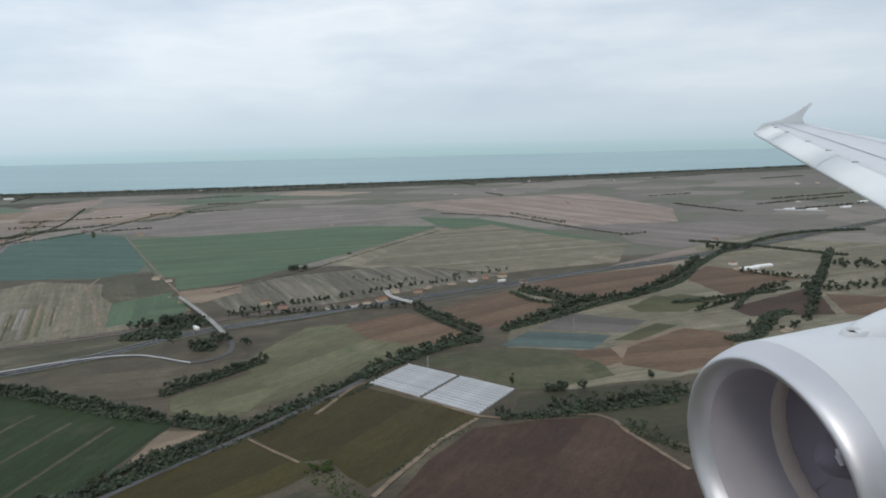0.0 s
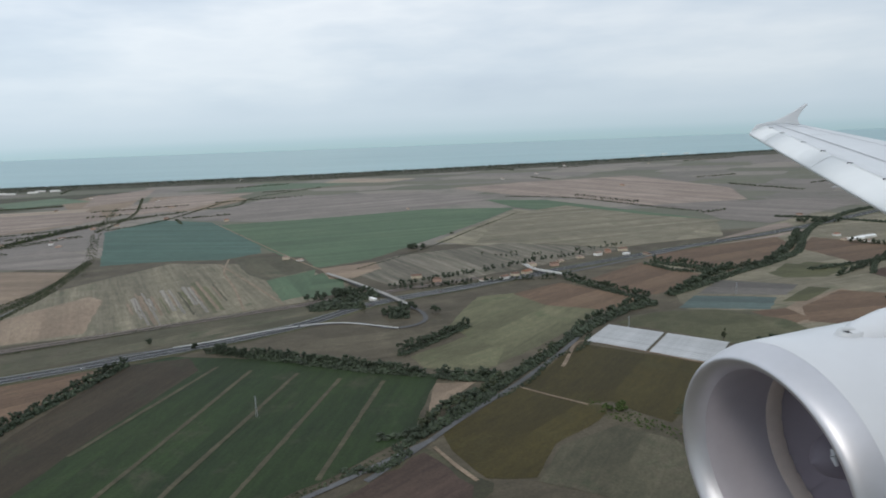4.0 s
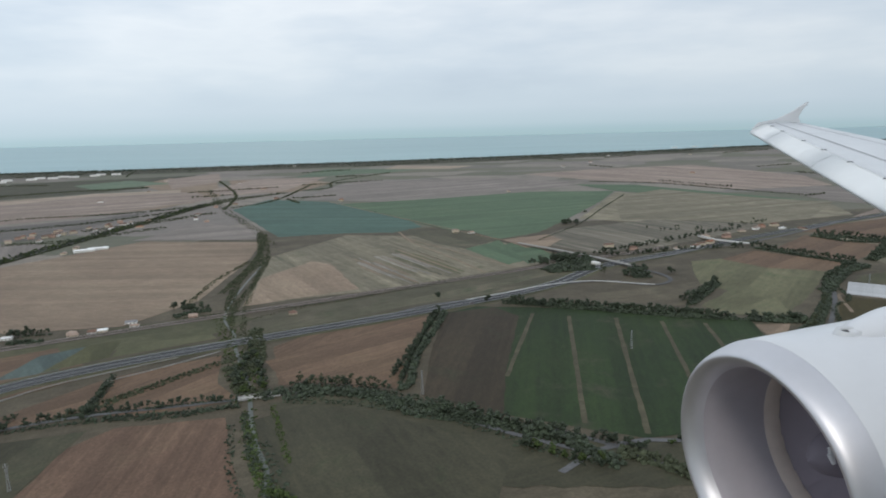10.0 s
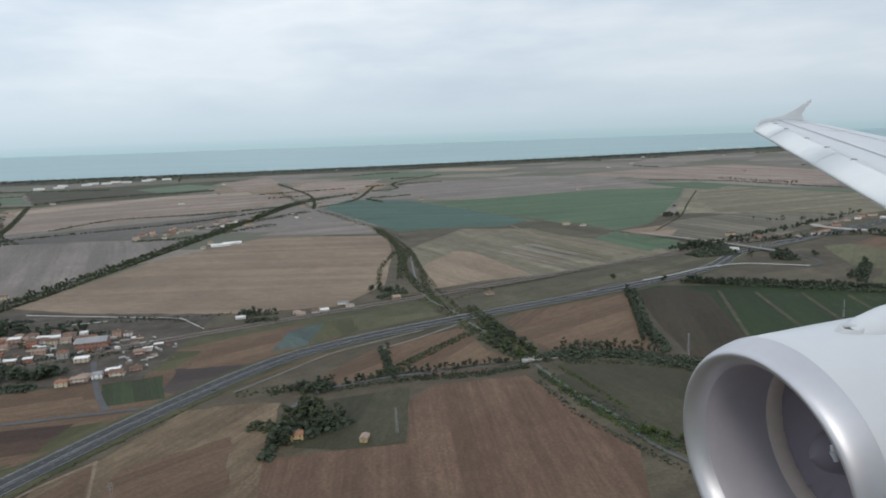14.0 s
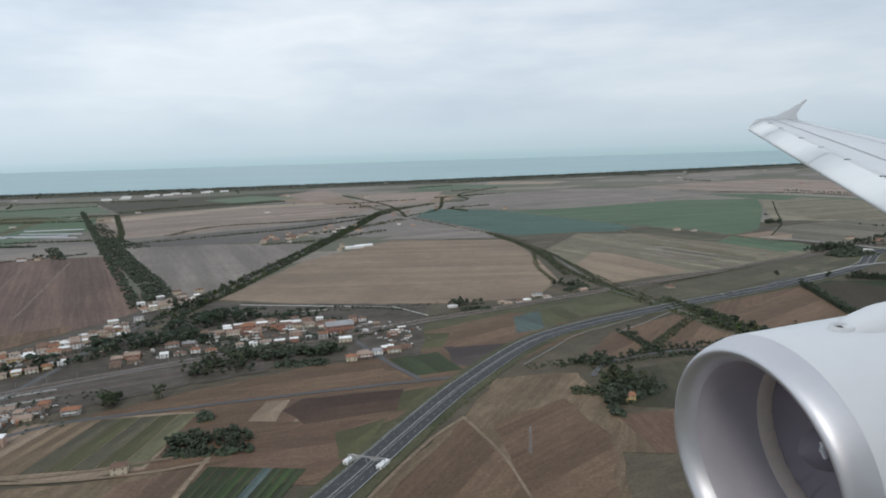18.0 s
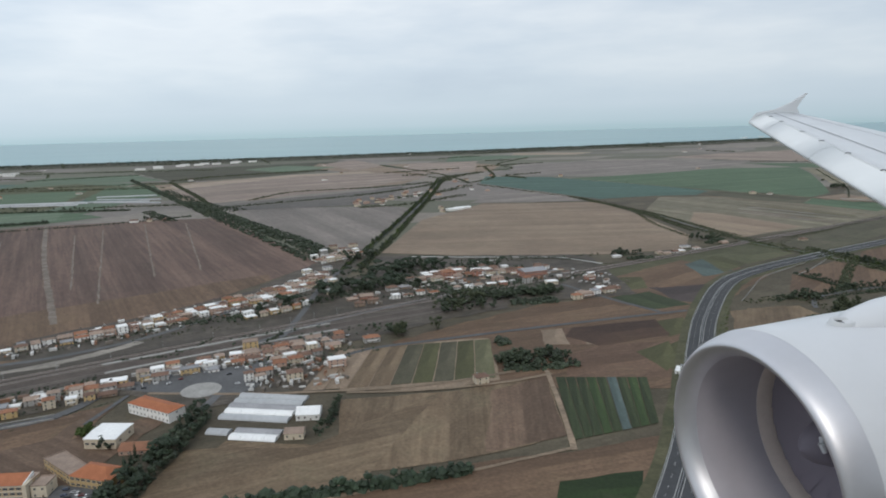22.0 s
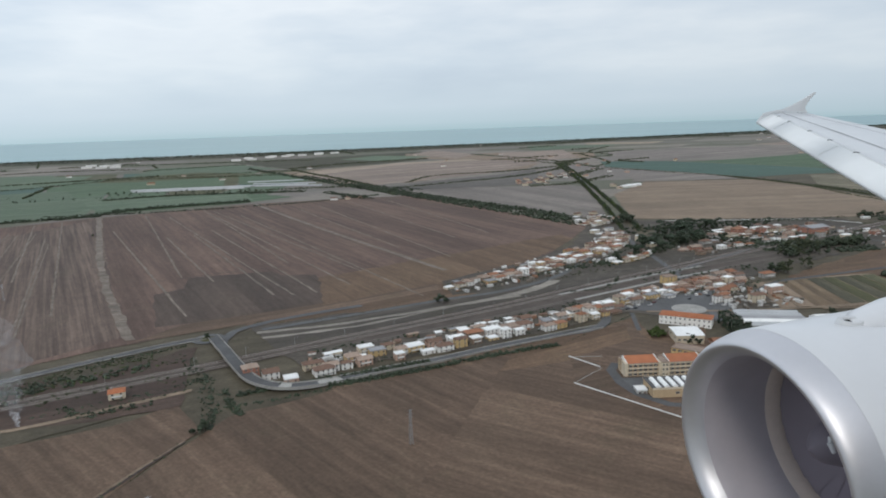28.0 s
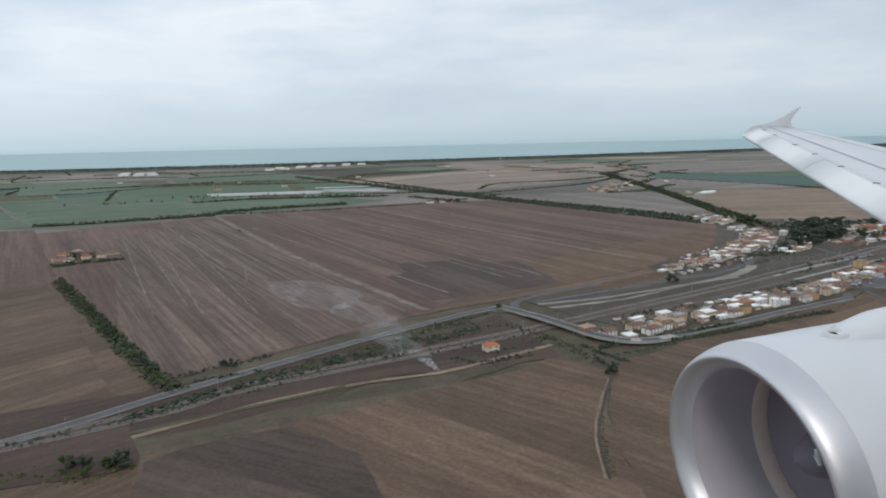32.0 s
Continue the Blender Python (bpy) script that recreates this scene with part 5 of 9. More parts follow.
def grove(x, y, rx, ry, n, kinds, size=1.0, turn=0.0):
    for i in range(int(n * 1.3)):
        a, q = TREE_RNG.uniform(0, 6.3), math.sqrt(TREE_RNG.random())
        v = Matrix.Rotation(radians(turn), 2) @ Vector((rx * q * math.cos(a), ry * q * math.sin(a)))
        plant(TREE_RNG.choice(kinds), x + v.x, y + v.y, size * TREE_RNG.uniform(0.7, 1.25), alone=False)
    gather("grove", "clump of dark trees")


SCRUB_SEED = [100]


def scrub(name, pts, width, height, density, material, label, category="bushes", size=1.3, leaves=5):
    """A belt of bushes along a line: too many to count."""
    SCRUB_SEED[0] += 1
    rs = np.random.RandomState(SCRUB_SEED[0])
    line = spline(pts, 5.0)
    cs, rr = [], []
    for a, b in zip(line, line[1:]):
        n = rs.poisson((b - a).length * density)
        d = (b - a).normalized() if (b - a).length > 1e-6 else Vector((1, 0, 0))
        side = Vector((-d.y, d.x, 0))
        for i in range(n):
            o = rs.uniform(-1, 1) * width / 2
            q = a.lerp(b, rs.random_sample()) + side * o
            r = size * rs.uniform(0.5, 1.15)
            top = max(0.3 * r, height * (1 - 0.5 * (2 * o / max(width, 0.1)) ** 2) * rs.uniform(0.25, 1.0) - r * 0.6)
            cs.append((q.x, q.y, rs.uniform(0.2, 1.0) * top)), rr.append(r)
    if not cs:
        return None
    ob = new(name, foliage_mesh(name, cs, rr, SCRUB_SEED[0], material, 0.8, leaves))
    return tagged(ob, label, category, kind="stuff")


def woods(name, pts, width, height, density, material, label):
    return scrub(name, pts, width, height, density * 1.7, material, label, "trees", size=0.31 * height, leaves=4)


# far woods, hedges and the pine belt behind the beach
COAST = [(x, coast_y(x) - 85) for x in range(-6000, 4500, 300)]
woods("coastal_pine_belt", COAST, 170, 12, 0.45, LEAF_PINE, "dark green pine belt along the coast")
woods("coastal_wood", [(x, coast_y(x) - 230) for x in range(-6000, 1500, 300)], 260, 9, 0.3, LEAF_PINE, "dark woods and gardens behind the beach")
woods("field_edge_trees", [(-2741, 1165), (-2473, 1172), (-2302, 1201), (-2140, 1255), (-2009, 1340)], 10, 6, 0.5, LEAF, "dark tree line along the great field")
woods("far_wood", [(x, coast_y(x) - 330) for x in range(-5600, 900, 300)], 150, 8, 0.07, LEAF, "scattered dark trees near the coast")
woods("tree_belt", [(-2098, 1626), (-1847, 1169), (-1707, 923), (-1654, 804)], 44, 10, 1.1, LEAF, "dense dark tree belt across the fields")
woods("tree_belt", [(-2297, 2014), (-2059, 1583), (-1918, 1403)], 60, 9, 0.5, LEAF, "dark wood between pale fields")
woods("tree_belt", [(-2564, 2499), (-1993, 1385), (-1662, 743)], 18, 10, 0.35, LEAF, "dense dark tree belt across the fields")
tree_row([(-1612, 668), (-1569, 873), (-1511, 1183), (-1448, 1541), (-1369, 2070)], 10, ["round", "light"], 0.85, 1.0)
tree_row([(-1588, 662), (-1547, 868), (-1493, 1177), (-1433, 1535), (-1354, 2063)], 10, ["round", "light"], 0.85, 1.0)
for a in ([(-2838, 1601), (-2446, 1577)], [(-3082, 1468), (-2823, 1507)], [(-2764, 1558), (-2357, 1553)]):
    tree_row(a, 30, ["round"], 0.9, 14, 0.3)

# tree rows and scrub of the first half
tree_row([(-565, 770), (-505, 744), (-437, 719), (-371, 691), (-317, 670)], 8.5, ["round", "broad"], 1.0, 1.5, 0.12)
tree_row([(-284, 650), (-241, 650), (-213, 648)], 9, ["round"], 0.9)
tree_row([(-317, 732), (-288, 770), (-232, 843)], 7, ["round"], 0.75)
tree_row([(-306, 499), (-278, 533), (-238, 590), (-192, 646), (-136, 722)], 7.5, ["round", "tall"], 0.95, 2.0, 0.1)
tree_row([(-101, 782), (-64, 834), (-15, 883), (40, 928)], 6.5, ["round", "broad"], 1.15)
tree_row([(-50, 1105), (-7, 1038), (31, 979), (50, 950)], 7, ["round", "broad"], 1.1)
tree_row([(86, 956), (166, 1037), (244, 1120), (326, 1147), (447, 1291), (569, 1480)], 8, ["broad"], 1.2, 4)
tree_row([(143, 1212), (191, 1175), (250, 1097)], 9, ["broad"], 1.1, 2)
tree_row([(238, 2408), (385, 2101)], 20, ["round"], 1.0)
tree_row([(-526, 759), (-474, 739), (-412, 709), (-357, 684), (-298, 659)], 7.5, ["round", "broad"], 1.05, 2)
tree_row([(-283, 658), (-255, 652), (-222, 641)], 7, ["broad"], 1.0, 2)
tree_row([(-330, 744), (-302, 767), (-272, 800), (-232, 849)], 7, ["round"], 0.9)
grove(-433.0, 1029.4, 60, 22, 26, ["broad", "round"], 1.1, 20)
grove(-337.3, 907.2, 22, 12, 12, ["broad"], 1.2)
grove(-389.2, 918.8, 5, 4, 3, ["tall"], 1.0)
grove(-277.5, 910.5, 6, 4, 4, ["round"], 1.0)
grove(-322.9, 1457.5, 34, 9, 12, ["broad"], 1.2)
tree_row([(-358, 1074), (-309, 1062), (-249, 1082), (-177, 1101), (-63, 1102)], 11, ["round", "broad"], 0.9, 4, 0.2)
tree_row([(-186, 1315), (-73, 1303), (40, 1345), (137, 1392)], 14, ["round", "tall"], 0.9, 8, 0.2)
tree_row([(107, 672), (147, 667), (186, 680), (266, 711)], 6.5, ["round", "tall"], 1.1, 3)
grove(123.1, 716.1, 14, 7, 9, ["round"], 1.1)
grove(151.9, 717.8, 4, 4, 3, ["round"], 1.0)
plant("tall", 74.9, 731.2, 1.15)
plant("broad", 237.8, 744.3, 1.1)
grove(57.5, 653.3, 12, 5, 6, ["round"], 0.8)
tree_row([(177, 626), (192, 600), (206, 565)], 7, ["round", "tall"], 0.8, 3)
tree_row([(596, 1328), (651, 1278), (704, 1246)], 10, ["broad"], 1.0, 3)
tree_row([(397, 1036), (474, 1091), (565, 1165), (625, 1205)], 10, ["broad"], 1.0, 4)
tree_row([(537, 965), (618, 1097), (696, 1222), (828, 1437)], 10, ["broad"], 1.2, 6)
grove(690.4, 1605.1, 60, 30, 22, ["broad"], 1.2)
grove(719.3, 1172.0, 90, 26, 26, ["broad"], 1.2)
grove(870.4, 1367.0, 80, 40, 24, ["broad"], 1.2)
grove(467.3, 940.6, 50, 22, 18, ["broad", "round"], 1.1)
scrub("ditch_scrub", [(-128, 569), (-110, 549), (-88, 524), (-67, 485), (-53, 438)], 13, 3.2, 1.0, LEAF_LIGHT, "light green scrub along a ditch")
scrub("ditch_scrub", [(26, 629), (-15, 581), (-57, 527)], 9, 2.4, 0.8, LEAF_DRY_HAZE, "dusty scrub along a ditch")
grove(-108.1, 542.5, 10, 6, 6, ["light"], 0.95)
scrub("ditch_scrub", [(-128, 544), (-111, 529), (-89, 509), (-78, 498)], 14, 3.0, 1.0, LEAF_LIGHT, "light green scrub along a ditch")
scrub("track_hedge", [(-49, 531), (-27, 570), (5, 616), (28, 641)], 6, 2.6, 0.8, LEAF, "dark hedge beside a dirt track")
tree_row([(-711, 486), (-699, 562), (-681, 655), (-660, 743)], 5.5, ["round"], 0.72, 1.2, 0.03)
scrub("hedge", [(-711, 486), (-699, 562), (-681, 655), (-660, 743)], 5, 3.5, 1.2, LEAF, "dark hedge beside a green field")
tree_row([(-820, 499), (-782, 491), (-717, 466)], 7, ["round", "tall"], 0.9, 2)
tree_row([(-569, 778), (-512, 750), (-454, 728)], 7.5, ["round", "broad"], 1.0, 1.5, 0.12)
tree_row([(-444, 721), (-386, 697), (-303, 666)], 7.5, ["round", "broad"], 1.0, 1.5, 0.12)
tree_row([(-327, 725), (-281, 789), (-238, 842)], 6, ["round"], 0.8)
tree_row([(-276, 653), (-215, 639)], 7, ["round"], 0.9)
plant("broad", -660.9, 810.2, 1.0)
plant("broad", -590.8, 784.2, 0.95)
scrub("road_scrub", [(-474, 349), (-441, 370), (-397, 407), (-355, 440), (-311, 483)], 9, 3.0, 1.2, LEAF_DRY_HAZE, "dusty green bushes along a road")
scrub("road_scrub", [(-750, 475), (-692, 449), (-641, 417), (-599, 383), (-570, 355)], 15, 5.0, 1.5, LEAF, "dense dark bushes along a lane")
tree_row([(-683, 435), (-638, 405), (-598, 374), (-578, 354)], 6, ["broad", "round"], 0.95, 5)
tree_row([(-686, 424), (-646, 399), (-609, 380), (-573, 367), (-532, 345), (-518, 331)], 6, ["broad", "round"], 0.95, 4)
tree_row([(-618, 353), (-585, 333), (-554, 315)], 7, ["broad", "light"], 1.0, 5)
grove(-468.5, 339.5, 26, 12, 16, ["broad", "light"], 0.9)
scrub("orchard", [(-451, 365), (-436, 345), (-427, 319)], 26, 2.4, 1.0, LEAF_DRY_HAZE, "rows of low dusty trees")
scrub("canal_scrub", [(-783, 263), (-806, 315), (-829, 369), (-847, 440)], 16, 3.0, 1.3, LEAF_LIGHT, "light green scrub along the canal")
scrub("canal_scrub", [(-849, 454), (-874, 532), (-912, 633), (-956, 749)], 26, 4.0, 1.6, LEAF_LIGHT, "light green scrub along the canal")
# far canal trees: haze put into the paler leaf colour
woods("canal_trees", [(-994, 1279), (-1097, 1536), (-1279, 1948), (-1506, 2571)], 26, 5, 0.3, LEAF_DRY_HAZE, "dark trees along the canal")
tree_row([(-856, 468), (-880, 533), (-879, 587)], 7, ["light", "broad"], 1.0, 5)
tree_row([(-841, 481), (-856, 530), (-881, 608)], 8, ["light", "broad"], 0.9, 4)
tree_row([(-797, 295), (-788, 285), (-760, 268)], 9, ["light"], 1.0, 4)
tree_row([(-1043, 424), (-995, 444), (-944, 450), (-904, 459), (-861, 463)], 6, ["round", "broad"], 0.75, 2)
scrub("lane_hedge", [(-1043, 424), (-995, 444), (-944, 450), (-904, 459), (-861, 463)], 6, 3.0, 1.2, LEAF, "dark hedge along a lane")
scrub("lane_hedge", [(-993, 439), (-1002, 483), (-1012, 530)], 4, 3.0, 1.2, LEAF, "dark hedge between fields")
tree_row([(-811, 490), (-774, 492), (-729, 478)], 6, ["round", "tall"], 0.8, 1.5)
scrub("lane_hedge", [(-817, 457), (-752, 444), (-701, 423), (-654, 394), (-613, 361), (-564, 315)], 12, 4.5, 1.4, LEAF, "dense dark bushes along a lane")
scrub("canal_bank", [(-914, 730), (-858, 780), (-794, 820), (-679, 894), (-556, 968)], 9, 2.5, 0.7, LEAF_DRY_HAZE, "scrubby green canal bank")
scrub("rail_bank", [(-1258, 630), (-1168, 649), (-1079, 687), (-971, 751)], 8, 2.2, 0.7, LEAF_DRY_HAZE, "scrubby green bank along the railway")
tree_row([(-1203, 678), (-1181, 692), (-1154, 696)], 8, ["round"], 0.8, 3)
grove(-1002.4, 784.3, 20, 6, 7, ["round"], 0.9)
grove(-414.9, 1032.8, 38, 16, 22, ["broad"], 1.2)
grove(-323.8, 932.3, 14, 8, 8, ["broad"], 1.1)
tree_row([(-364, 1078), (-241, 1146), (-75, 1253), (30, 1312)], 14, ["broad"], 1.0, 6)
# farm grove beside the motorway
grove(-1058.3, 345.6, 26, 20, 34, ["broad", "tall"], 1.15)
grove(-1081.3, 315.6, 10, 16, 10, ["broad"], 1.0)
tree_row([(-1108, 410), (-1080, 420), (-1054, 435)], 6, ["broad", "round"], 0.9, 3)
tree_row([(-1003, 525), (-998, 472), (-992, 430)], 6, ["round"], 0.75)
grove(-1188.3, 700.0, 12, 6, 5, ["round"], 0.9)
scrub("wall_hedge", [(-1517, 754), (-1424, 729), (-1339, 709), (-1254, 672)], 5, 2.4, 0.9, LEAF, "dark hedge along a wall")
tree_row([(-665, 738), (-688, 632), (-719, 505)], 6, ["round"], 0.8)
tree_row([(-576, 768), (-530, 748), (-466, 724)], 9, ["round"], 0.9)
grove(-1462.6, 435.0, 40, 7, 14, ["broad", "tall"], 1.0, 10)
grove(-1372.1, 483.2, 42, 10, 22, ["broad"], 1.1, 10)
grove(-1534.7, 352.7, 9, 6, 6, ["tall"], 1.0)
grove(-1497.9, 373.5, 5, 4, 3, ["tall"], 1.0)
grove(-1420.0, 258.4, 30, 12, 20, ["broad"], 0.95)
# village trees and pines
grove(-1434.5, 262.6, 16, 7, 12, ["broad"], 0.95)
grove(-1397.0, 268.7, 12, 8, 10, ["broad"], 1.0)
grove(-1536.7, 363.0, 8, 5, 5, ["broad"], 1.1)
grove(-1494.9, 368.1, 4, 3, 3, ["tall"], 1.0)
grove(-1457.1, 456.0, 24, 8, 14, ["broad", "tall"], 1.1)
grove(-1372.3, 487.3, 26, 8, 14, ["broad"], 1.1)
grove(-1583.3, 549.3, 60, 20, 40, ["pine", "broad"], 1.25, 20)
grove(-1516.7, 648.2, 60, 26, 40, ["pine", "broad"], 1.25, 20)
grove(-1652.7, 483.0, 50, 8, 18, ["broad", "pine"], 1.1, 25)
grove(-1591.6, 756.2, 30, 20, 16, ["broad"], 1.1)
grove(-1428.8, 652.3, 60, 16, 18, ["broad", "pine"], 1.0)
grove(-1192.9, 691.4, 14, 8, 6, ["round"], 0.95)
grove(-1013.0, 788.8, 24, 8, 8, ["round"], 1.0)
scrub("conifer_hedge", [(-1710, 40), (-1656, 51), (-1602, 64), (-1545, 72), (-1496, 82)], 6, 6.5, 2.0, LEAF_PINE, "dense dark tree hedge along a field")
scrub("verge_scrub", [(-1142, 412), (-1088, 423), (-1070, 402), (-1071, 342)], 16, 4.5, 1.2, LEAF_DRY_HAZE, "dusty bushes below the motorway")
grove(-1067.3, 413.3, 20, 10, 12, ["broad"], 0.8)
scrub("verge_scrub", [(-914, 590), (-884, 561), (-861, 515)], 16, 4.0, 0.9, LEAF_DRY_HAZE, "dusty bushes along the canal")
scrub("verge_scrub", [(-1272, 218), (-1230, 294), (-1172, 395)], 7, 1.6, 0.5, LEAF_LIGHT, "grass and scrub along the motorway")
tree_row([(-1688, 196), (-1693, 148), (-1698, 108), (-1706, 66), (-1712, 31), (-1715, 1)], 4.5, ["pine", "cypress", "broad"], 1.05, 3, 0.0)
tree_row([(-1678, 194), (-1687, 126), (-1695, 73)], 6, ["broad", "pine"], 1.0, 2)
grove(-1705.3, 51.1, 7, 8, 10, ["pine", "broad"], 1.0)
tree_row([(-1711, 129), (-1712, 92), (-1711, 75)], 5, ["cypress"], 0.9, 1)
grove(-1758.0, 166.4, 8, 6, 7, ["light"], 0.8)
grove(-1735.1, 143.2, 6, 4, 4, ["broad"], 0.8)
tree_row([(-1584, 200), (-1587, 168), (-1595, 143)], 5, ["round"], 0.75)
grove(-1427.5, 477.3, 30, 8, 14, ["broad"], 1.1)
scrub("rail_scrub", [(-1805, 376), (-1755, 402), (-1703, 417)], 22, 3.0, 0.8, LEAF_DRY_HAZE, "dusty scrub between railway and houses")
scrub("rail_scrub", [(-2124, 272), (-2047, 266), (-1982, 297), (-1929, 318)], 7, 1.8, 0.5, LEAF_DRY_HAZE, "dusty scrub along the road")
scrub("row_hedge", [(-2019, 98), (-1978, 112), (-1929, 134), (-1875, 163), (-1813, 195)], 4, 1.8, 0.9, LEAF, "low dark hedge below the road")
grove(-1929.5, 309.0, 6, 3, 4, ["broad"], 0.7)
# scrub and hedges of the last stretch
scrub("road_scrub", [(-2428, 12), (-2404, 32), (-2363, 67), (-2312, 102), (-2257, 142), (-2181, 191)], 10, 3.0, 1.1, LEAF_DRY_HAZE, "dusty scrub between road and railway")
scrub("rail_scrub", [(-2313, 85), (-2284, 109), (-2247, 122), (-2211, 143), (-2172, 175)], 26, 2.6, 1.0, LEAF_LIGHT, "light green scrub beside the railway")
scrub("rail_scrub", [(-2227, 80), (-2185, 91), (-2139, 119), (-2118, 132)], 14, 2.6, 1.0, LEAF, "dark scrub round a house")
scrub("bridge_scrub", [(-2161, 187), (-2135, 151), (-2114, 103), (-2100, 63)], 14, 3.2, 1.2, LEAF, "dark scrub below the road bridge")
scrub("bridge_scrub", [(-2097, 74), (-2066, 81), (-2025, 97), (-1945, 129)], 5, 2.2, 1.0, LEAF, "low dark hedge below the road")
grove(-2102.9, 38.7, 5, 5, 5, ["round"], 0.7)
scrub("ditch_scrub", [(-2152, -104), (-2143, -60), (-2128, -20), (-2109, 22)], 3.2, 1.4, 1.1, LEAF_DRY_HAZE, "dry scrub along a ditch")
scrub("field_hedge", [(-2656, 462), (-2553, 291), (-2484, 175), (-2424, 78), (-2404, 53)], 10, 4.0, 1.3, LEAF, "green hedge between ploughed fields")
tree_row([(-2656, 462), (-2553, 291), (-2484, 175), (-2424, 78)], 8, ["round", "light"], 0.75, 3)
grove(-2378.4, 97.0, 7, 4, 4, ["round"], 0.7)
grove(-2696.6, 635.1, 30, 14, 14, ["round", "cypress"], 0.9)
grove(-2071.2, 1280.9, 30, 10, 8, ["round"], 1.0)
plant("round", -2505.3, 852.1, 0.7)
grove(-2419.1, -53.2, 22, 10, 12, ["broad", "light"], 0.8)
scrub("rail_scrub", [(-2465, -58), (-2450, -55), (-2426, -64), (-2398, -57)], 16, 3.0, 1.2, LEAF_LIGHT, "light green scrub beside a dirt track")
tree_row([(-1585, 634), (-1545, 591), (-1508, 550)], 7, ["pine", "broad"], 1.2, 14)
woods("canal_wood", [(97, 666), (147, 667), (186, 680), (265, 707)], 20, 8, 1.0, LEAF, "dense dark trees along a stream")
woods("canal_wood", [(86, 956), (166, 1037), (244, 1120), (326, 1147), (447, 1291), (569, 1480)], 18, 8, 0.8, LEAF, "dense dark trees along a stream")
woods("canal_wood", [(-524, 756), (-410, 705), (-296, 655), (-221, 637)], 9, 6, 0.9, LEAF, "dense dark trees between fields")
scrub("canal_scrub", [(-779, 259), (-802, 314), (-826, 374)], 22, 3.4, 1.5, LEAF, "dark scrub along the canal", size=1.8)
woods("canal_wood", [(-244, 565), (-208, 596), (-175, 632), (-141, 694), (-96, 733), (-64, 829), (-35, 838)], 7, 5, 0.7, LEAF, "dense dark trees beside a lane")
for a, w, h in (([(-2045, 175), (-1974, 197), (-1900, 227), (-1846, 250), (-1797, 277)], 12, 5), ([(-2025, 138), (-1960, 158), (-1891, 185), (-1839, 202), (-1767, 238)], 7, 3.5), ([(-1913, 347), (-1822, 386), (-1717, 460), (-1632, 553)], 12, 4), ([(-1857, 408), (-1768, 469), (-1694, 538), (-1629, 629)], 22, 6), ([(-1657, 282), (-1606, 301), (-1560, 323)], 24, 6), ([(-1704, 340), (-1658, 348), (-1605, 367), (-1552, 387)], 34, 6), ([(-1660, 264), (-1636, 277), (-1609, 297)], 26, 5), ([(-1580, 493), (-1495, 514), (-1404, 532), (-1308, 548)], 22, 6), ([(-1634, 639), (-1575, 677), (-1500, 698)], 40, 10), ([(-1549, 571), (-1489, 632), (-1414, 651)], 40, 9), ([(-1417, 685), (-1304, 694), (-1220, 705)], 12, 5)):
    woods("village_trees", a, w, h, 0.32, LEAF, "dark garden trees between the houses")
woods("rail_scrub", [(-2426, 9), (-2374, 46), (-2334, 72), (-2310, 90), (-2247, 123), (-2173, 164)], 14, 6.0, 0.9, LEAF, "dark scrub between road and railway")
woods("rail_scrub", [(-2315, 78), (-2278, 94), (-2228, 104), (-2175, 126), (-2127, 140)], 18, 4.0, 0.35, LEAF_DRY_HAZE, "dusty scrub beside the railway")
woods("conifer_hedge", [(-1710, 40), (-1656, 51), (-1602, 64), (-1545, 72), (-1496, 82)], 6, 11.0, 1.3, LEAF_PINE, "dense dark tree hedge along a field")
woods("field_hedge", [(-2656, 462), (-2553, 291), (-2484, 175), (-2424, 78), (-2404, 53)], 18, 6.5, 0.8, LEAF_DRY_HAZE, "green hedge between ploughed fields")
woods("rail_scrub", [(-2482, -24), (-2458, -9), (-2431, 6), (-2396, 27)], 12, 4.0, 0.5, LEAF, "dark scrub along the road")
scrub("canal_scrub", [(-839, 410), (-815, 330), (-789, 284), (-763, 242), (-738, 204)], 9, 3.2, 1.4, LEAF_LIGHT, "light green scrub along the canal", size=1.6)
woods("canal_wood", [(-855, 412), (-834, 327), (-805, 268), (-777, 220)], 8, 4, 0.5, LEAF, "dark bushes along the canal")
woods("canal_wood", [(-808, 319), (-771, 269), (-745, 224)], 8, 3.4, 0.35, LEAF_DRY_HAZE, "dusty bushes along the canal")
woods("village_trees", [(-1725, 434), (-1670, 468), (-1613, 515), (-1558, 554)], 26, 7, 0.55, LEAF, "dark garden trees between the houses")
woods("village_trees", [(-1521, 485), (-1468, 510), (-1391, 545), (-1322, 571)], 16, 6, 0.4, LEAF, "dark garden trees between the houses")
woods("field_hedge", [(-2420, 77), (-2399, 93), (-2372, 107), (-2351, 122)], 8, 4.5, 0.5, LEAF, "dark bushes above the road")


# dense belts of trees
woods("wood", [(-1540, 593), (-1489, 551), (-1439, 492)], 32, 9, 0.6, LEAF, "dark garden trees between the houses")
woods("wood", [(-1488, 477), (-1449, 472), (-1414, 499)], 12, 7, 0.6, LEAF, "dark garden trees between the houses")
woods("wood", [(-1455, 608), (-1393, 571), (-1350, 551)], 10, 6, 0.5, LEAF, "dark garden trees between the houses")
woods("wood", [(-1435, 701), (-1353, 705), (-1256, 671)], 8, 5, 0.5, LEAF, "dark garden trees between the houses")
woods("wood", [(-1322, 547), (-1278, 581)], 8, 6, 0.5, LEAF, "dark garden trees between the houses")
woods("wood", [(-1474, 622), (-1412, 635), (-1350, 637)], 14, 7, 0.6, LEAF, "dark garden trees between the houses")
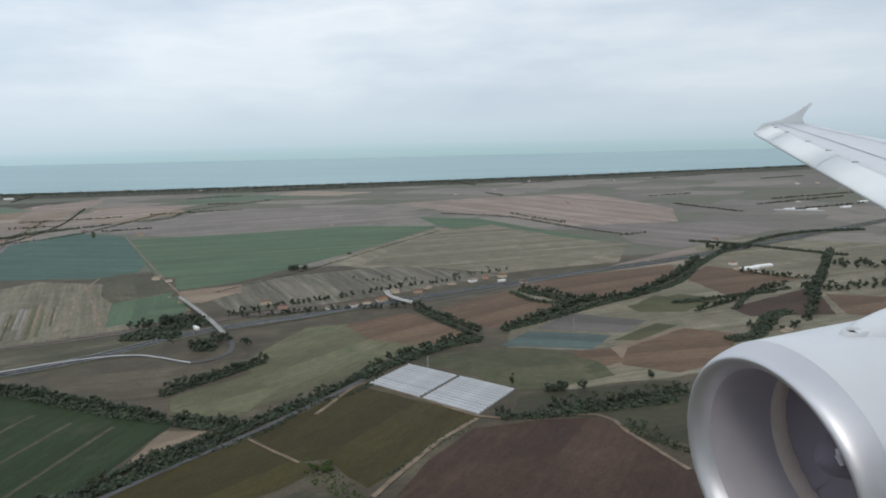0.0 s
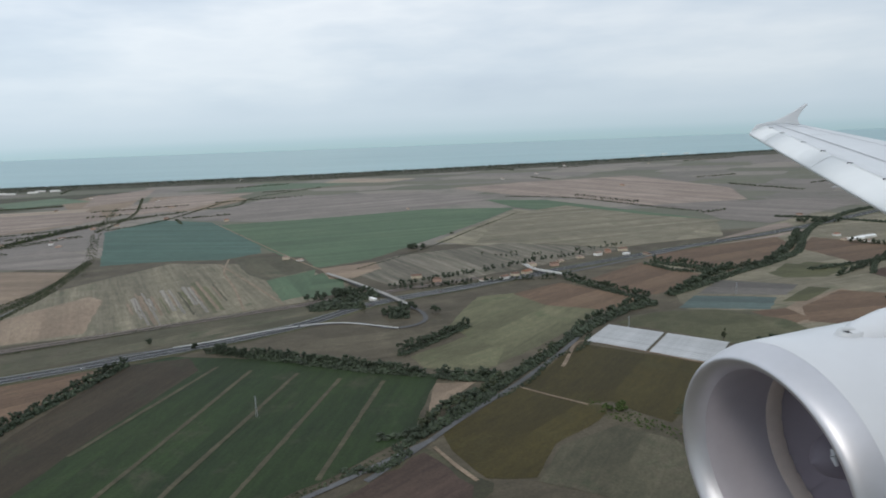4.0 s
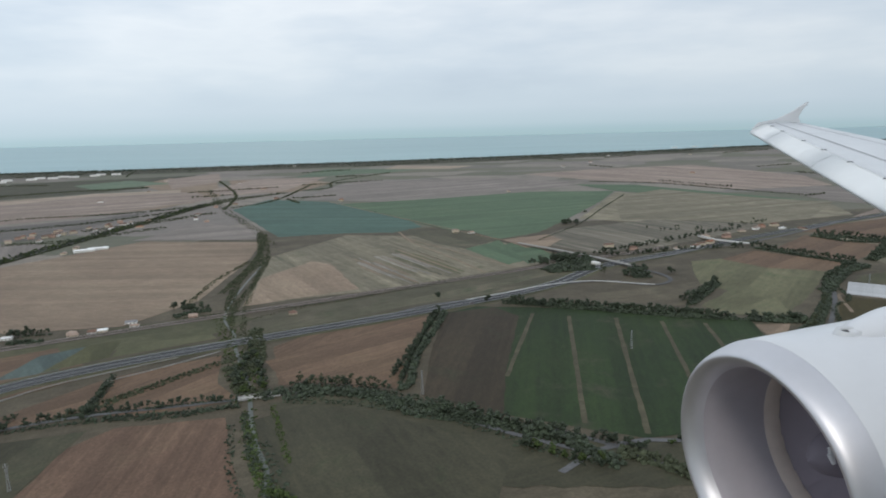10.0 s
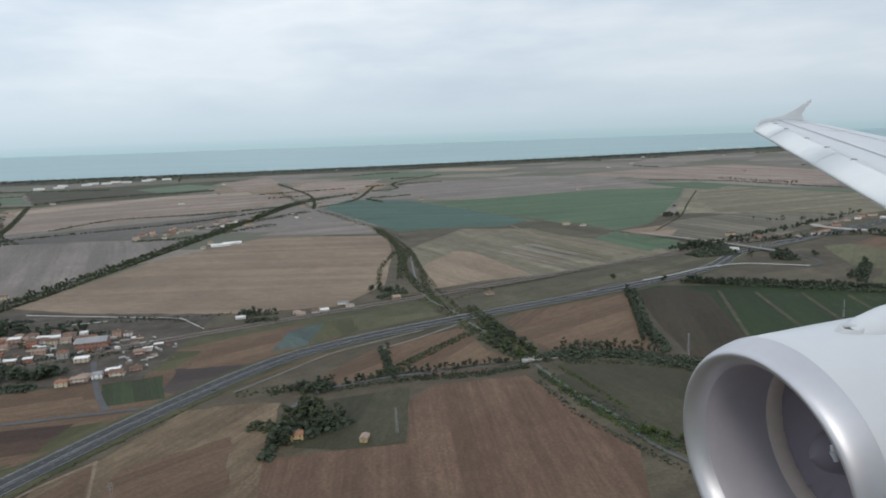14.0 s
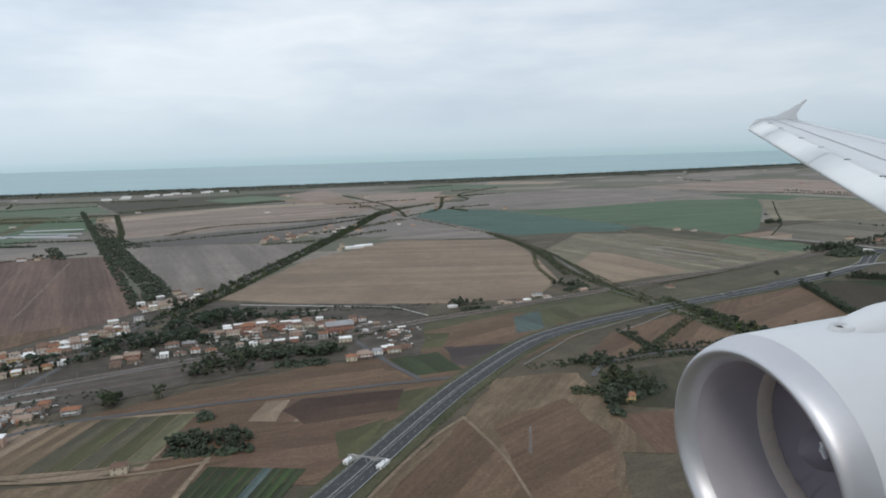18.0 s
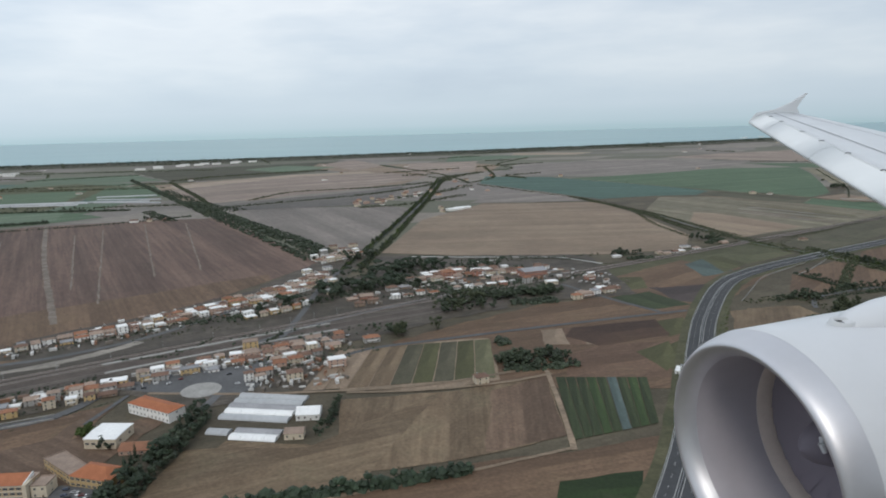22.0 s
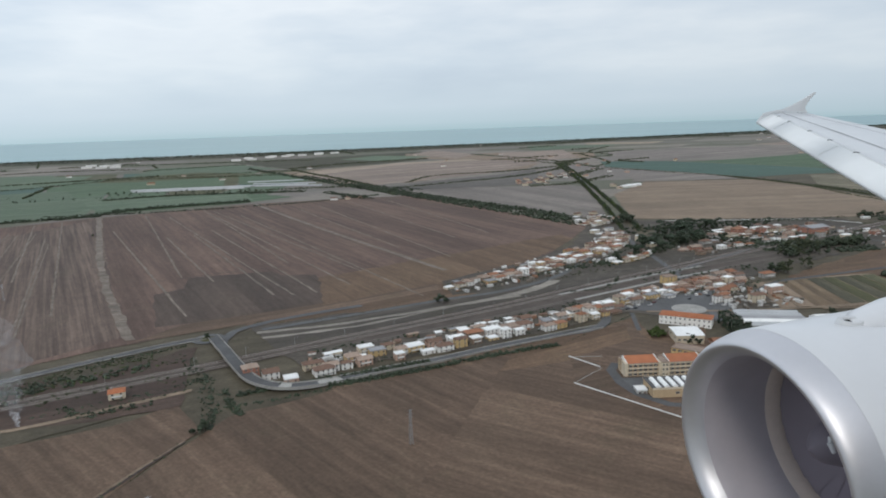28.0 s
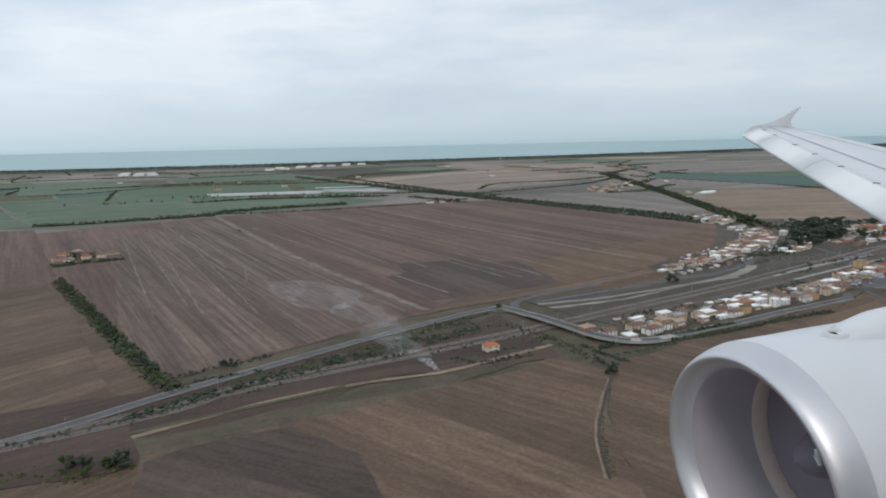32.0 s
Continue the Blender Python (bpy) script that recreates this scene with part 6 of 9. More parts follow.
woods("wood", [(-1467, 539), (-1404, 511), (-1357, 488)], 22, 9, 0.7, LEAF, "dark garden trees between the houses")
woods("wood", [(-1799, 319), (-1751, 327), (-1720, 372)], 6, 5, 0.4, LEAF, "dark garden trees between the houses")
woods("wood", [(-1678, 300), (-1665, 346), (-1654, 380)], 6, 6, 0.5, LEAF, "dark garden trees between the houses")
woods("wood", [(-1703, 365), (-1665, 383), (-1607, 400)], 8, 5, 0.5, LEAF, "dark garden trees between the houses")
woods("wood", [(-1675, 291), (-1646, 305), (-1614, 308)], 10, 5, 0.5, LEAF, "dark garden trees between the houses")
woods("wood", [(-1925, 379), (-1830, 389), (-1768, 438), (-1706, 468)], 5, 4, 0.6, LEAF, "dark garden trees between the houses")
woods("wood", [(-1768, 425), (-1701, 453), (-1655, 487)], 16, 7, 0.7, LEAF, "dark garden trees between the houses")
woods("bushes", [(-1015, 744), (-934, 770), (-819, 801), (-681, 881), (-518, 973)], 6, 3, 0.9, LEAF_DRY_HAZE, "scrubby green canal bank")
woods("tree_belt", [(-1058, 1446), (-989, 1125), (-987, 968), (-962, 816), (-938, 737)], 15, 5, 1.0, LEAF_DRY_HAZE, "dense green trees along the canal")
woods("bushes", [(-983, 1161), (-958, 952), (-949, 799), (-927, 680)], 10, 4, 0.8, LEAF_DRY_HAZE, "dense green scrub along the canal")
woods("bushes", [(-993, 1189), (-1025, 977), (-1023, 812)], 10, 4, 0.8, LEAF_DRY_HAZE, "dense green scrub along the canal")
woods("hedge", [(-433, 1244), (-298, 1446), (-176, 1692), (-11, 2019)], 4, 4, 0.5, LEAF, "dark hedge along a green field")
woods("tree_belt", [(-2708, 565), (-2674, 588), (-2626, 608)], 14, 8, 0.8, LEAF, "dark trees round a farm")
woods("bushes", [(-2320, 99), (-2284, 111), (-2230, 149)], 13, 4, 1.2, LEAF, "dark scrub between road and railway")
woods("bushes", [(-2210, 90), (-2186, 74), (-2147, 88)], 10, 4, 1.0, LEAF, "dark garden round a house")
woods("bushes", [(-2401, 70), (-2352, 84)], 5, 4, 0.9, LEAF, "dark scrub along the road")
woods("bushes", [(-2422, 2), (-2369, 31), (-2306, 74), (-2253, 101)], 9, 3, 0.8, LEAF, "dark scrub along the railway")
woods("bushes", [(-2249, 152), (-2212, 185), (-2153, 165)], 8, 3, 0.8, LEAF_DRY_HAZE, "dusty scrub below the roundabout")
woods("hedge", [(-2581, 337), (-2482, 172), (-2414, 64)], 12, 4.5, 1.0, LEAF, "green hedge between ploughed fields")
woods("bushes", [(-2102, 72), (-2097, 39)], 5, 3.5, 1.5, LEAF, "dark bushes at the head of a ditch")
woods("bushes", [(-2103, 105), (-2087, 69), (-2079, 59)], 6, 4, 1.2, LEAF, "dark bushes at the head of a ditch")
woods("bushes", [(-2232, 159), (-2210, 181), (-2160, 211)], 6, 3, 0.8, LEAF, "dark scrub between road and railway")
woods("bushes", [(-2177, 87), (-2150, 97), (-2130, 109)], 5, 3, 0.7, LEAF, "dark garden round a house")
woods("avenue_trees", [(-1612, 668), (-1569, 873), (-1511, 1183), (-1448, 1541), (-1369, 2070)], 8.6, 6.0, 0.5, LEAF_DRY_HAZE, "green trees along the straight avenue")
woods("avenue_trees", [(-1586, 662), (-1545, 868), (-1491, 1177), (-1431, 1535), (-1352, 2063)], 8.6, 6.0, 0.5, LEAF_DRY_HAZE, "green trees along the straight avenue")
woods("garden_trees", [(-2027, 99), (-1962, 119), (-1892, 145), (-1844, 158)], 5, 5, 2.2, LEAF, "dark hedge below the village road")
woods("garden_trees", [(-1844, 158), (-1795, 196), (-1757, 228)], 2.9, 2.1, 0.8, LEAF, "low dark hedge below the village road")
woods("garden_trees", [(-2057, 152), (-1984, 173), (-1905, 199), (-1817, 243), (-1741, 279)], 6.5, 4.3, 0.35, LEAF, "dark garden trees between the houses")
woods("garden_trees", [(-2115, 257), (-2028, 280), (-1925, 323)], 2.9, 2.1, 0.3, LEAF_DRY_HAZE, "dusty scrub along the road")
woods("garden_trees", [(-2091, 93), (-2072, 100), (-2021, 115), (-1952, 137)], 5, 5, 2.2, LEAF, "dark hedge below the village road")
woods("garden_trees", [(-2123, 200), (-2103, 150)], 4.3, 2.6, 0.6, LEAF, "dark scrub below the road bridge")
woods("garden_trees", [(-2122, 215), (-2063, 259), (-1966, 303)], 3.6, 2.1, 0.5, LEAF_DRY_HAZE, "dusty scrub along the road")
woods("tree_belt", [(-332, 501), (-292, 520), (-278, 562), (-245, 594), (-200, 642), (-144, 713), (-101, 771)], 6.5, 9.5, 0.96, LEAF, "dense dark trees along a country road")
woods("tree_belt", [(-516, 744), (-429, 705), (-350, 671), (-290, 653)], 6.5, 7.7, 0.96, LEAF, "dense dark row of trees between fields")
woods("tree_belt", [(-318, 723), (-278, 774), (-233, 837)], 5.0, 5.6, 0.87, LEAF, "dense dark row of trees between fields")
woods("tree_belt", [(-100, 767), (-64, 821), (-21, 869), (49, 909)], 10.1, 10.3, 1.19, LEAF, "dense dark row of trees between fields")
woods("tree_belt", [(-48, 1089), (11, 983), (50, 914)], 8.6, 8.6, 1.1, LEAF, "dense dark row of trees between fields")
woods("tree_belt", [(85, 956), (150, 1003), (257, 1092), (341, 1153), (444, 1249), (551, 1419), (681, 1584), (943, 1806), (1174, 1857)], 14.4, 9.5, 1.46, LEAF, "dense dark trees along a stream")
woods("tree_belt", [(143, 1194), (207, 1124), (228, 1087)], 10.1, 8.6, 1.19, LEAF, "dense dark row of trees between fields")
woods("wood", [(-468, 958), (-432, 994), (-375, 1033)], 31.7, 10.3, 2.55, LEAF, "dark wood beside the junction")
woods("wood", [(-347, 892), (-317, 897)], 18.7, 10.3, 1.73, LEAF, "dark trees inside the slip road")
woods("tree_belt", [(-562, 767), (-458, 724), (-370, 685), (-291, 662)], 6.5, 9.5, 0.96, LEAF, "dense dark row of trees between fields")
woods("tree_belt", [(-280, 648), (-252, 642), (-210, 642)], 7.9, 10.3, 1.05, LEAF, "dense dark row of trees between fields")
woods("tree_belt", [(-324, 726), (-274, 780), (-232, 835)], 5.8, 6.9, 0.91, LEAF, "dense dark row of trees between fields")
woods("tree_belt", [(-109, 775), (-67, 811), (-19, 866), (44, 925)], 10.1, 10.3, 1.19, LEAF, "dense dark row of trees between fields")
woods("tree_belt", [(-307, 492), (-277, 527), (-238, 586), (-192, 641), (-144, 706), (-101, 781)], 6.5, 9.5, 0.96, LEAF, "dense dark trees along a country road")
woods("tree_belt", [(-665, 679), (-656, 731)], 6.5, 7.7, 0.96, LEAF, "dense dark row of trees between fields")
woods("tree_belt", [(-357, 445), (-323, 451), (-305, 477)], 10.1, 6.9, 1.19, LEAF, "dense dark row of trees between fields")
woods("tree_belt", [(463, 1044), (531, 1134), (621, 1177)], 8.6, 7.7, 1.1, LEAF, "dense dark row of trees between fields")
woods("tree_belt", [(637, 1722), (729, 1662), (820, 1565), (901, 1478)], 21.6, 7.7, 1.91, LEAF, "dense dark row of trees between fields")
woods("tree_belt", [(623, 1125), (715, 1255), (906, 1553)], 15.8, 9.5, 1.55, LEAF, "dense dark row of trees between fields")
woods("tree_belt", [(386, 883), (435, 906), (491, 990), (540, 1019)], 21.6, 9.5, 1.91, LEAF, "dense dark row of trees between fields")
woods("tree_belt", [(54, 647), (97, 647), (158, 661), (246, 680)], 10.8, 9.5, 1.23, LEAF, "dense dark row of trees between fields")
woods("tree_belt", [(111, 718), (133, 716)], 7.2, 7.7, 1.0, LEAF, "dense dark row of trees between fields")
woods("tree_belt", [(171, 624), (189, 592), (218, 562)], 11.5, 4.3, 1.28, LEAF_DRY_HAZE, "dense dark row of trees between fields")
woods("tree_belt", [(137, 1208), (213, 1148), (254, 1119)], 10.1, 7.7, 1.19, LEAF, "dense dark row of trees between fields")
woods("tree_belt", [(380, 1089), (477, 1122), (581, 1157)], 14.4, 7.7, 1.46, LEAF, "dense dark row of trees between fields")
woods("tree_belt", [(-840, 464), (-818, 478), (-770, 473), (-720, 452)], 14.4, 8.6, 1.46, LEAF, "dense dark trees along a lane")
woods("tree_belt", [(-867, 525), (-871, 580), (-896, 684)], 18.7, 6.9, 1.73, LEAF_DRY_HAZE, "dense green trees along the canal")
woods("tree_belt", [(-718, 447), (-655, 407), (-606, 376), (-559, 353)], 12.2, 7.7, 1.32, LEAF, "dense dark trees along a lane")
woods("tree_belt", [(-710, 472), (-700, 488), (-693, 562), (-668, 668), (-655, 728)], 5.8, 9.5, 0.91, LEAF, "dense dark row of trees between fields")
woods("tree_belt", [(-278, 649), (-249, 637), (-215, 632)], 6.5, 9.5, 0.96, LEAF, "dense dark row of trees between fields")
woods("tree_belt", [(-317, 480), (-264, 538), (-187, 647), (-98, 774), (39, 919)], 7.2, 8.6, 1.0, LEAF, "dense dark trees along a country road")
woods("tree_belt", [(122, 1191), (163, 1117), (233, 1111)], 10.1, 7.7, 1.19, LEAF, "dense dark row of trees between fields")
woods("tree_belt", [(-816, 487), (-782, 481), (-731, 459), (-697, 438), (-646, 405), (-604, 376)], 9.4, 7.7, 1.14, LEAF, "dense dark trees along a lane")
woods("tree_belt", [(-604, 373), (-567, 345), (-543, 311)], 14.4, 9.5, 1.46, LEAF, "dense dark trees along a lane")
woods("tree_belt", [(-539, 332), (-510, 313), (-495, 293)], 15.8, 9.5, 1.55, LEAF_DRY_HAZE, "dense green trees round an orchard")
woods("tree_belt", [(-816, 328), (-833, 380), (-849, 432)], 7.2, 4.3, 1.0, LEAF, "dark bushes along the canal")
woods("tree_belt", [(-791, 334), (-811, 397), (-827, 447)], 6.5, 3.4, 0.96, LEAF_LIGHT, "light green scrub along the canal")
woods("tree_belt", [(-841, 473), (-856, 537), (-894, 626), (-924, 739), (-952, 922), (-974, 1129), (-1030, 1379)], 9.4, 3.4, 0.8, LEAF_DRY_HAZE, "dense green trees along the canal")
woods("tree_belt", [(-987, 427), (-953, 435), (-897, 440), (-855, 448)], 5.8, 6.0, 0.91, LEAF, "dense dark row of trees between fields")
woods("tree_belt", [(-990, 441), (-1007, 507), (-1009, 535)], 4.3, 5.2, 0.82, LEAF, "dense dark row of trees between fields")
woods("tree_belt", [(-1021, 752), (-1004, 775), (-979, 780)], 10.1, 6.9, 1.19, LEAF, "dense dark row of trees between fields")
woods("tree_belt", [(-999, 439), (-1008, 519)], 4.3, 5.2, 0.82, LEAF, "dense dark row of trees between fields")
woods("tree_belt", [(-1058, 409), (-992, 426), (-909, 431), (-862, 452)], 5.8, 4.3, 0.91, LEAF, "dense dark row of trees between fields")
woods("tree_belt", [(-820, 463), (-783, 468), (-735, 452), (-698, 417), (-650, 399), (-605, 380)], 9.4, 6.9, 1.14, LEAF, "dense dark trees along a lane")
woods("tree_belt", [(-894, 554), (-863, 486), (-840, 468)], 17.3, 6.9, 1.64, LEAF_DRY_HAZE, "dense green trees along the canal")
woods("wood", [(-1080, 325), (-1053, 331), (-1037, 349)], 31.7, 11.2, 2.55, LEAF, "dark grove round a farm")
woods("tree_belt", [(-1087, 276), (-1085, 299)], 11.5, 7.7, 1.28, LEAF, "dense dark row of trees between fields")
woods("tree_belt", [(-792, 298), (-785, 289)], 6.5, 6.0, 0.96, LEAF_LIGHT, "light green trees beside the canal")
woods("tree_belt", [(-760, 259), (-754, 251)], 7.2, 6.0, 1.0, LEAF_LIGHT, "light green trees beside the canal")
woods("tree_belt", [(-1024, 757), (-980, 781)], 10.1, 6.9, 1.19, LEAF, "dense dark row of trees between fields")
woods("tree_belt", [(-1189, 660), (-1149, 666)], 10.1, 7.7, 1.19, LEAF, "dense dark row of trees between fields")
woods("wood", [(-472, 954), (-389, 964)], 25.9, 11.2, 2.19, LEAF, "dark wood beside the junction")
woods("tree_belt", [(-1042, 1426), (-998, 1141), (-992, 876)], 10.1, 4.3, 1.19, LEAF_DRY_HAZE, "dense green trees along the canal")
woods("bushes", [(-1112, 337), (-1081, 333), (-1073, 302)], 21.6, 6.9, 1.91, LEAF_DRY_HAZE, "dusty bushes below the motorway")
woods("bushes", [(-1017, 432), (-879, 592), (-868, 517)], 13.0, 5.2, 1.37, LEAF_DRY_HAZE, "dusty bushes along the canal")
woods("wood", [(-1403, 453), (-1348, 454)], 18.7, 8.6, 1.73, LEAF, "dark garden trees between the houses")
woods("wood", [(-1442, 313), (-1431, 318)], 13.0, 12.9, 1.37, LEAF, "tall dark trees beside a farm")
woods("wood", [(-1446, 247), (-1414, 245), (-1382, 250)], 11.5, 8.6, 1.28, LEAF, "dark trees round a farmhouse")
# far hedges and woods: distance haze comes from the paler leaf colour
woods("tree_belt", [(-5, 2483), (230, 2332), (391, 2038), (503, 1876)], 8.6, 6.0, 0.35, LEAF_DRY_HAZE, "dark hedge between far fields")
woods("tree_belt", [(-1120, 2451), (-1023, 2519), (-1034, 2815), (-814, 3217)], 11.5, 6.0, 0.3, LEAF_DRY_HAZE, "dark hedge between far fields")
woods("tree_belt", [(-1349, 2037), (-1339, 2194), (-1253, 2275)], 43.2, 6.0, 0.9, LEAF_DRY_HAZE, "dark trees round a hamlet")
woods("tree_belt", [(-1273, 1919), (-1293, 2087), (-1359, 2398), (-1578, 2975)], 11.5, 6.0, 0.4, LEAF_DRY_HAZE, "dark hedge between far fields")
woods("tree_belt", [(-1258, 1954), (-1160, 2140), (-1119, 2685)], 13.0, 6.0, 0.35, LEAF_DRY_HAZE, "dark hedge between far fields")
woods("tree_belt", [(-1528, 1565), (-1431, 1641), (-1284, 1851)], 36.0, 6.0, 0.7, LEAF_DRY_HAZE, "dark trees round a hamlet")
woods("tree_belt", [(-2386, 2405), (-2209, 2593), (-1812, 2751)], 50.4, 7.7, 0.6, LEAF_DRY_HAZE, "dark woods and gardens behind the beach")
woods("tree_belt", [(-1931, 1634), (-1834, 1825), (-1580, 1888), (-1389, 2007)], 15.8, 6.9, 0.5, LEAF_DRY_HAZE, "dark hedge between far fields")
woods("tree_belt", [(-1620, 1386), (-1484, 1429), (-1330, 1593)], 28.8, 6.0, 0.6, LEAF_DRY_HAZE, "dark trees round a hamlet")
woods("tree_belt", [(-1986, 1469), (-1825, 1558), (-1602, 1684), (-1398, 1917)], 18.7, 6.9, 0.5, LEAF_DRY_HAZE, "dark hedge between far fields")
woods("tree_belt", [(-2412, 1553), (-2283, 1585), (-2078, 1578)], 18.7, 6.9, 0.5, LEAF_DRY_HAZE, "dark hedge between far fields")
woods("tree_belt", [(-3037, 2625), (-2852, 2712), (-2638, 2800)], 15.8, 6.9, 0.5, LEAF_DRY_HAZE, "dark hedge between far fields")
woods("tree_belt", [(-2745, 2124), (-2347, 2109)], 10.1, 6.0, 0.4, LEAF_DRY_HAZE, "dark hedge between far fields")
woods("tree_belt", [(-1398, 1917), (-1304, 2183), (-1169, 2378)], 36.0, 6.9, 0.7, LEAF_DRY_HAZE, "dark trees round a hamlet")
woods("tree_belt", [(-3365, 1861), (-3173, 1932), (-2934, 2164), (-2319, 2127)], 14.4, 6.9, 0.4, LEAF_DRY_HAZE, "dark hedge between far fields")
woods("hedge", [(-2954, 1051), (-2852, 1068), (-2763, 1100), (-2610, 1144)], 12, 8.5, 0.9, LEAF, "dark hedge along the great field")
woods("hedge", [(-2737, 1465), (-2570, 1518), (-2212, 1499)], 12, 8.5, 0.9, LEAF, "dark hedge along the great field")
woods("hedge", [(-2617, 1220), (-2482, 1263), (-2324, 1304)], 12, 8.5, 0.9, LEAF, "dark hedge along the great field")
woods("tree_belt", [(-3791, 2702), (-3488, 2816), (-3099, 2751)], 28.8, 6.9, 0.5, LEAF_DRY_HAZE, "dark hedge between far fields")
woods("tree_belt", [(-3608, 3120), (-2917, 3070), (-2358, 3008)], 43.2, 6.9, 0.5, LEAF_DRY_HAZE, "dark woods and gardens behind the beach")
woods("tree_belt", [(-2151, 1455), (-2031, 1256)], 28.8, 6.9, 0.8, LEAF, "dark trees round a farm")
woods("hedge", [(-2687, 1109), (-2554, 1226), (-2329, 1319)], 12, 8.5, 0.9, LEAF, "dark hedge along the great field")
woods("tree_belt", [(-3345, 2111), (-3004, 2221), (-2357, 2322)], 15.8, 6.9, 0.4, LEAF_DRY_HAZE, "dark hedge between far fields")
woods("tree_belt", [(-2357, 2322), (-2066, 1659), (-1968, 1319)], 17.3, 7.7, 0.6, LEAF_DRY_HAZE, "dark hedge between far fields")
woods("tree_belt", [(-3093, 1646), (-2816, 1545), (-2739, 1466)], 86.4, 4.3, 0.05, LEAF, "scattered trees in a pasture")


# ---------------------------------------------------------------- buildings
WALLS = {
    "white": plain("white_render", (0.76, 0.745, 0.71), 0.85, 0, 0.1, 0.5),
    "cream": plain("cream_render", (0.58, 0.50, 0.38), 0.85, 0, 0.1, 0.5),
    "yellow": plain("ochre_render", (0.52, 0.37, 0.18), 0.85, 0, 0.1, 0.5),
    "pink": plain("salmon_render", (0.47, 0.32, 0.25), 0.85, 0, 0.1, 0.5),
    "red": plain("brick_red_render", (0.37, 0.18, 0.13), 0.85, 0, 0.12, 0.5),
    "buff": plain("buff_brick", (0.46, 0.34, 0.21), 0.85, 0, 0.1, 0.5),
    "grey": plain("grey_render", (0.36, 0.35, 0.33), 0.85, 0, 0.12, 0.5),
    "brown": plain("brown_render", (0.26, 0.19, 0.14), 0.85, 0, 0.12, 0.5),
}
TILES = {
    "orange": plain("orange_roof_tiles", (0.29, 0.140, 0.085), 0.8, 0, 0.18, 1.2, 0.3, 0.3),
    "brown": plain("brown_roof_tiles", (0.19, 0.118, 0.088), 0.8, 0, 0.18, 1.2, 0.3, 0.3),
    "pale": plain("faded_roof_tiles", (0.33, 0.25, 0.20), 0.8, 0, 0.18, 1.2, 0.3, 0.3),
    "bright": plain("bright_orange_roof_tiles", (0.42, 0.155, 0.075), 0.8, 0, 0.15, 1.2, 0.3, 0.3),
    "dark": plain("dark_roof_felt", (0.10, 0.10, 0.105), 0.8, 0, 0.15, 0.6),
    "white": plain("white_roof_sheet", (0.82, 0.82, 0.81), 0.6, 0, 0.08, 0.6),
    "grey": plain("grey_roof_felt", (0.30, 0.30, 0.31), 0.8, 0, 0.15, 0.6),
}
GLASS = plain("dark_window_glass", (0.045, 0.05, 0.06), 0.15, 0, 0.1)
FRAME = plain("window_frame", (0.50, 0.46, 0.40), 0.7, 0, 0.1)
SHUTTER = plain("brown_shutter", (0.14, 0.085, 0.05), 0.7, 0, 0.15)
DOORWOOD = plain("brown_door", (0.13, 0.08, 0.05), 0.6, 0, 0.15)


def box(bm, x0, y0, z0, x1, y1, z1):
    v = [bm.verts.new(p) for p in ((x0, y0, z0), (x1, y0, z0), (x1, y1, z0), (x0, y1, z0), (x0, y0, z1), (x1, y0, z1), (x1, y1, z1), (x0, y1, z1))]
    for f in ((3, 2, 1, 0), (4, 5, 6, 7), (0, 1, 5, 4), (1, 2, 6, 5), (2, 3, 7, 6), (3, 0, 4, 7)):
        bm.faces.new([v[i] for i in f])


def window_mesh(name, w, h, bars):
    """A window that faces -y, in one piece: a proud frame and recessed panes."""
    bm = bmesh.new()
    xs = [-w / 2 - 0.1] + [p for k in range(bars + 1) for p in (-w / 2 + w * k / (bars + 1) + (0.04 if k else 0), -w / 2 + w * (k + 1) / (bars + 1) - (0.04 if k < bars else 0))] + [w / 2 + 0.1]
    zs = [-h / 2 - 0.1, -h / 2, h / 2, h / 2 + 0.1]
    grid = [[bm.verts.new((x, -0.07, z)) for x in xs] for z in zs]
    for r in range(3):
        for k in range(len(xs) - 1):
            bm.faces.new((grid[r][k], grid[r][k + 1], grid[r + 1][k + 1], grid[r + 1][k]))
    panes = [f for i, f in enumerate(bm.faces) if i // (len(xs) - 1) == 1 and (i % (len(xs) - 1)) % 2 == 1]
    edge = [e for e in bm.edges if len(e.link_faces) == 1]
    rim = bmesh.ops.extrude_edge_only(bm, edges=edge)
    bmesh.ops.translate(bm, verts=[q for q in rim["geom"] if isinstance(q, bmesh.types.BMVert)], vec=(0, 0.1, 0))
    ins = bmesh.ops.extrude_discrete_faces(bm, faces=panes)["faces"]
    for f in ins:
        f.material_index = 1
        bmesh.ops.translate(bm, verts=f.verts[:], vec=(0, 0.05, 0))
    bmesh.ops.remove_doubles(bm, verts=bm.verts[:], dist=0.001)
    bmesh.ops.recalc_face_normals(bm, faces=bm.faces[:])
    me = bpy.data.meshes.new(name)
    bm.to_mesh(me)
    bm.free()
    for m in (FRAME, GLASS):
        me.materials.append(m)
    return me


WINDOW, WINDOW_S, WINDOW_L = window_mesh("window", 1.2, 1.4, 1), window_mesh("window", 1.0, 1.5, 0), window_mesh("window", 2.6, 1.5, 2)
bm = bmesh.new()
box(bm, -0.5, -0.06, 0, 0.5, 0.05, 2.1)
box(bm, -0.6, -0.09, 2.1, 0.6, 0.06, 2.25)
DOOR = bpy.data.meshes.new("door")
bm.to_mesh(DOOR)
bm.free()
DOOR.materials.append(DOORWOOD)


def fixed(name, data, parent, x, y, z, turn=0):
    ob = new(name, data)
    ob.parent = parent
    ob.matrix_basis = pose(x, y, z, 0, 0, turn)
    return ob


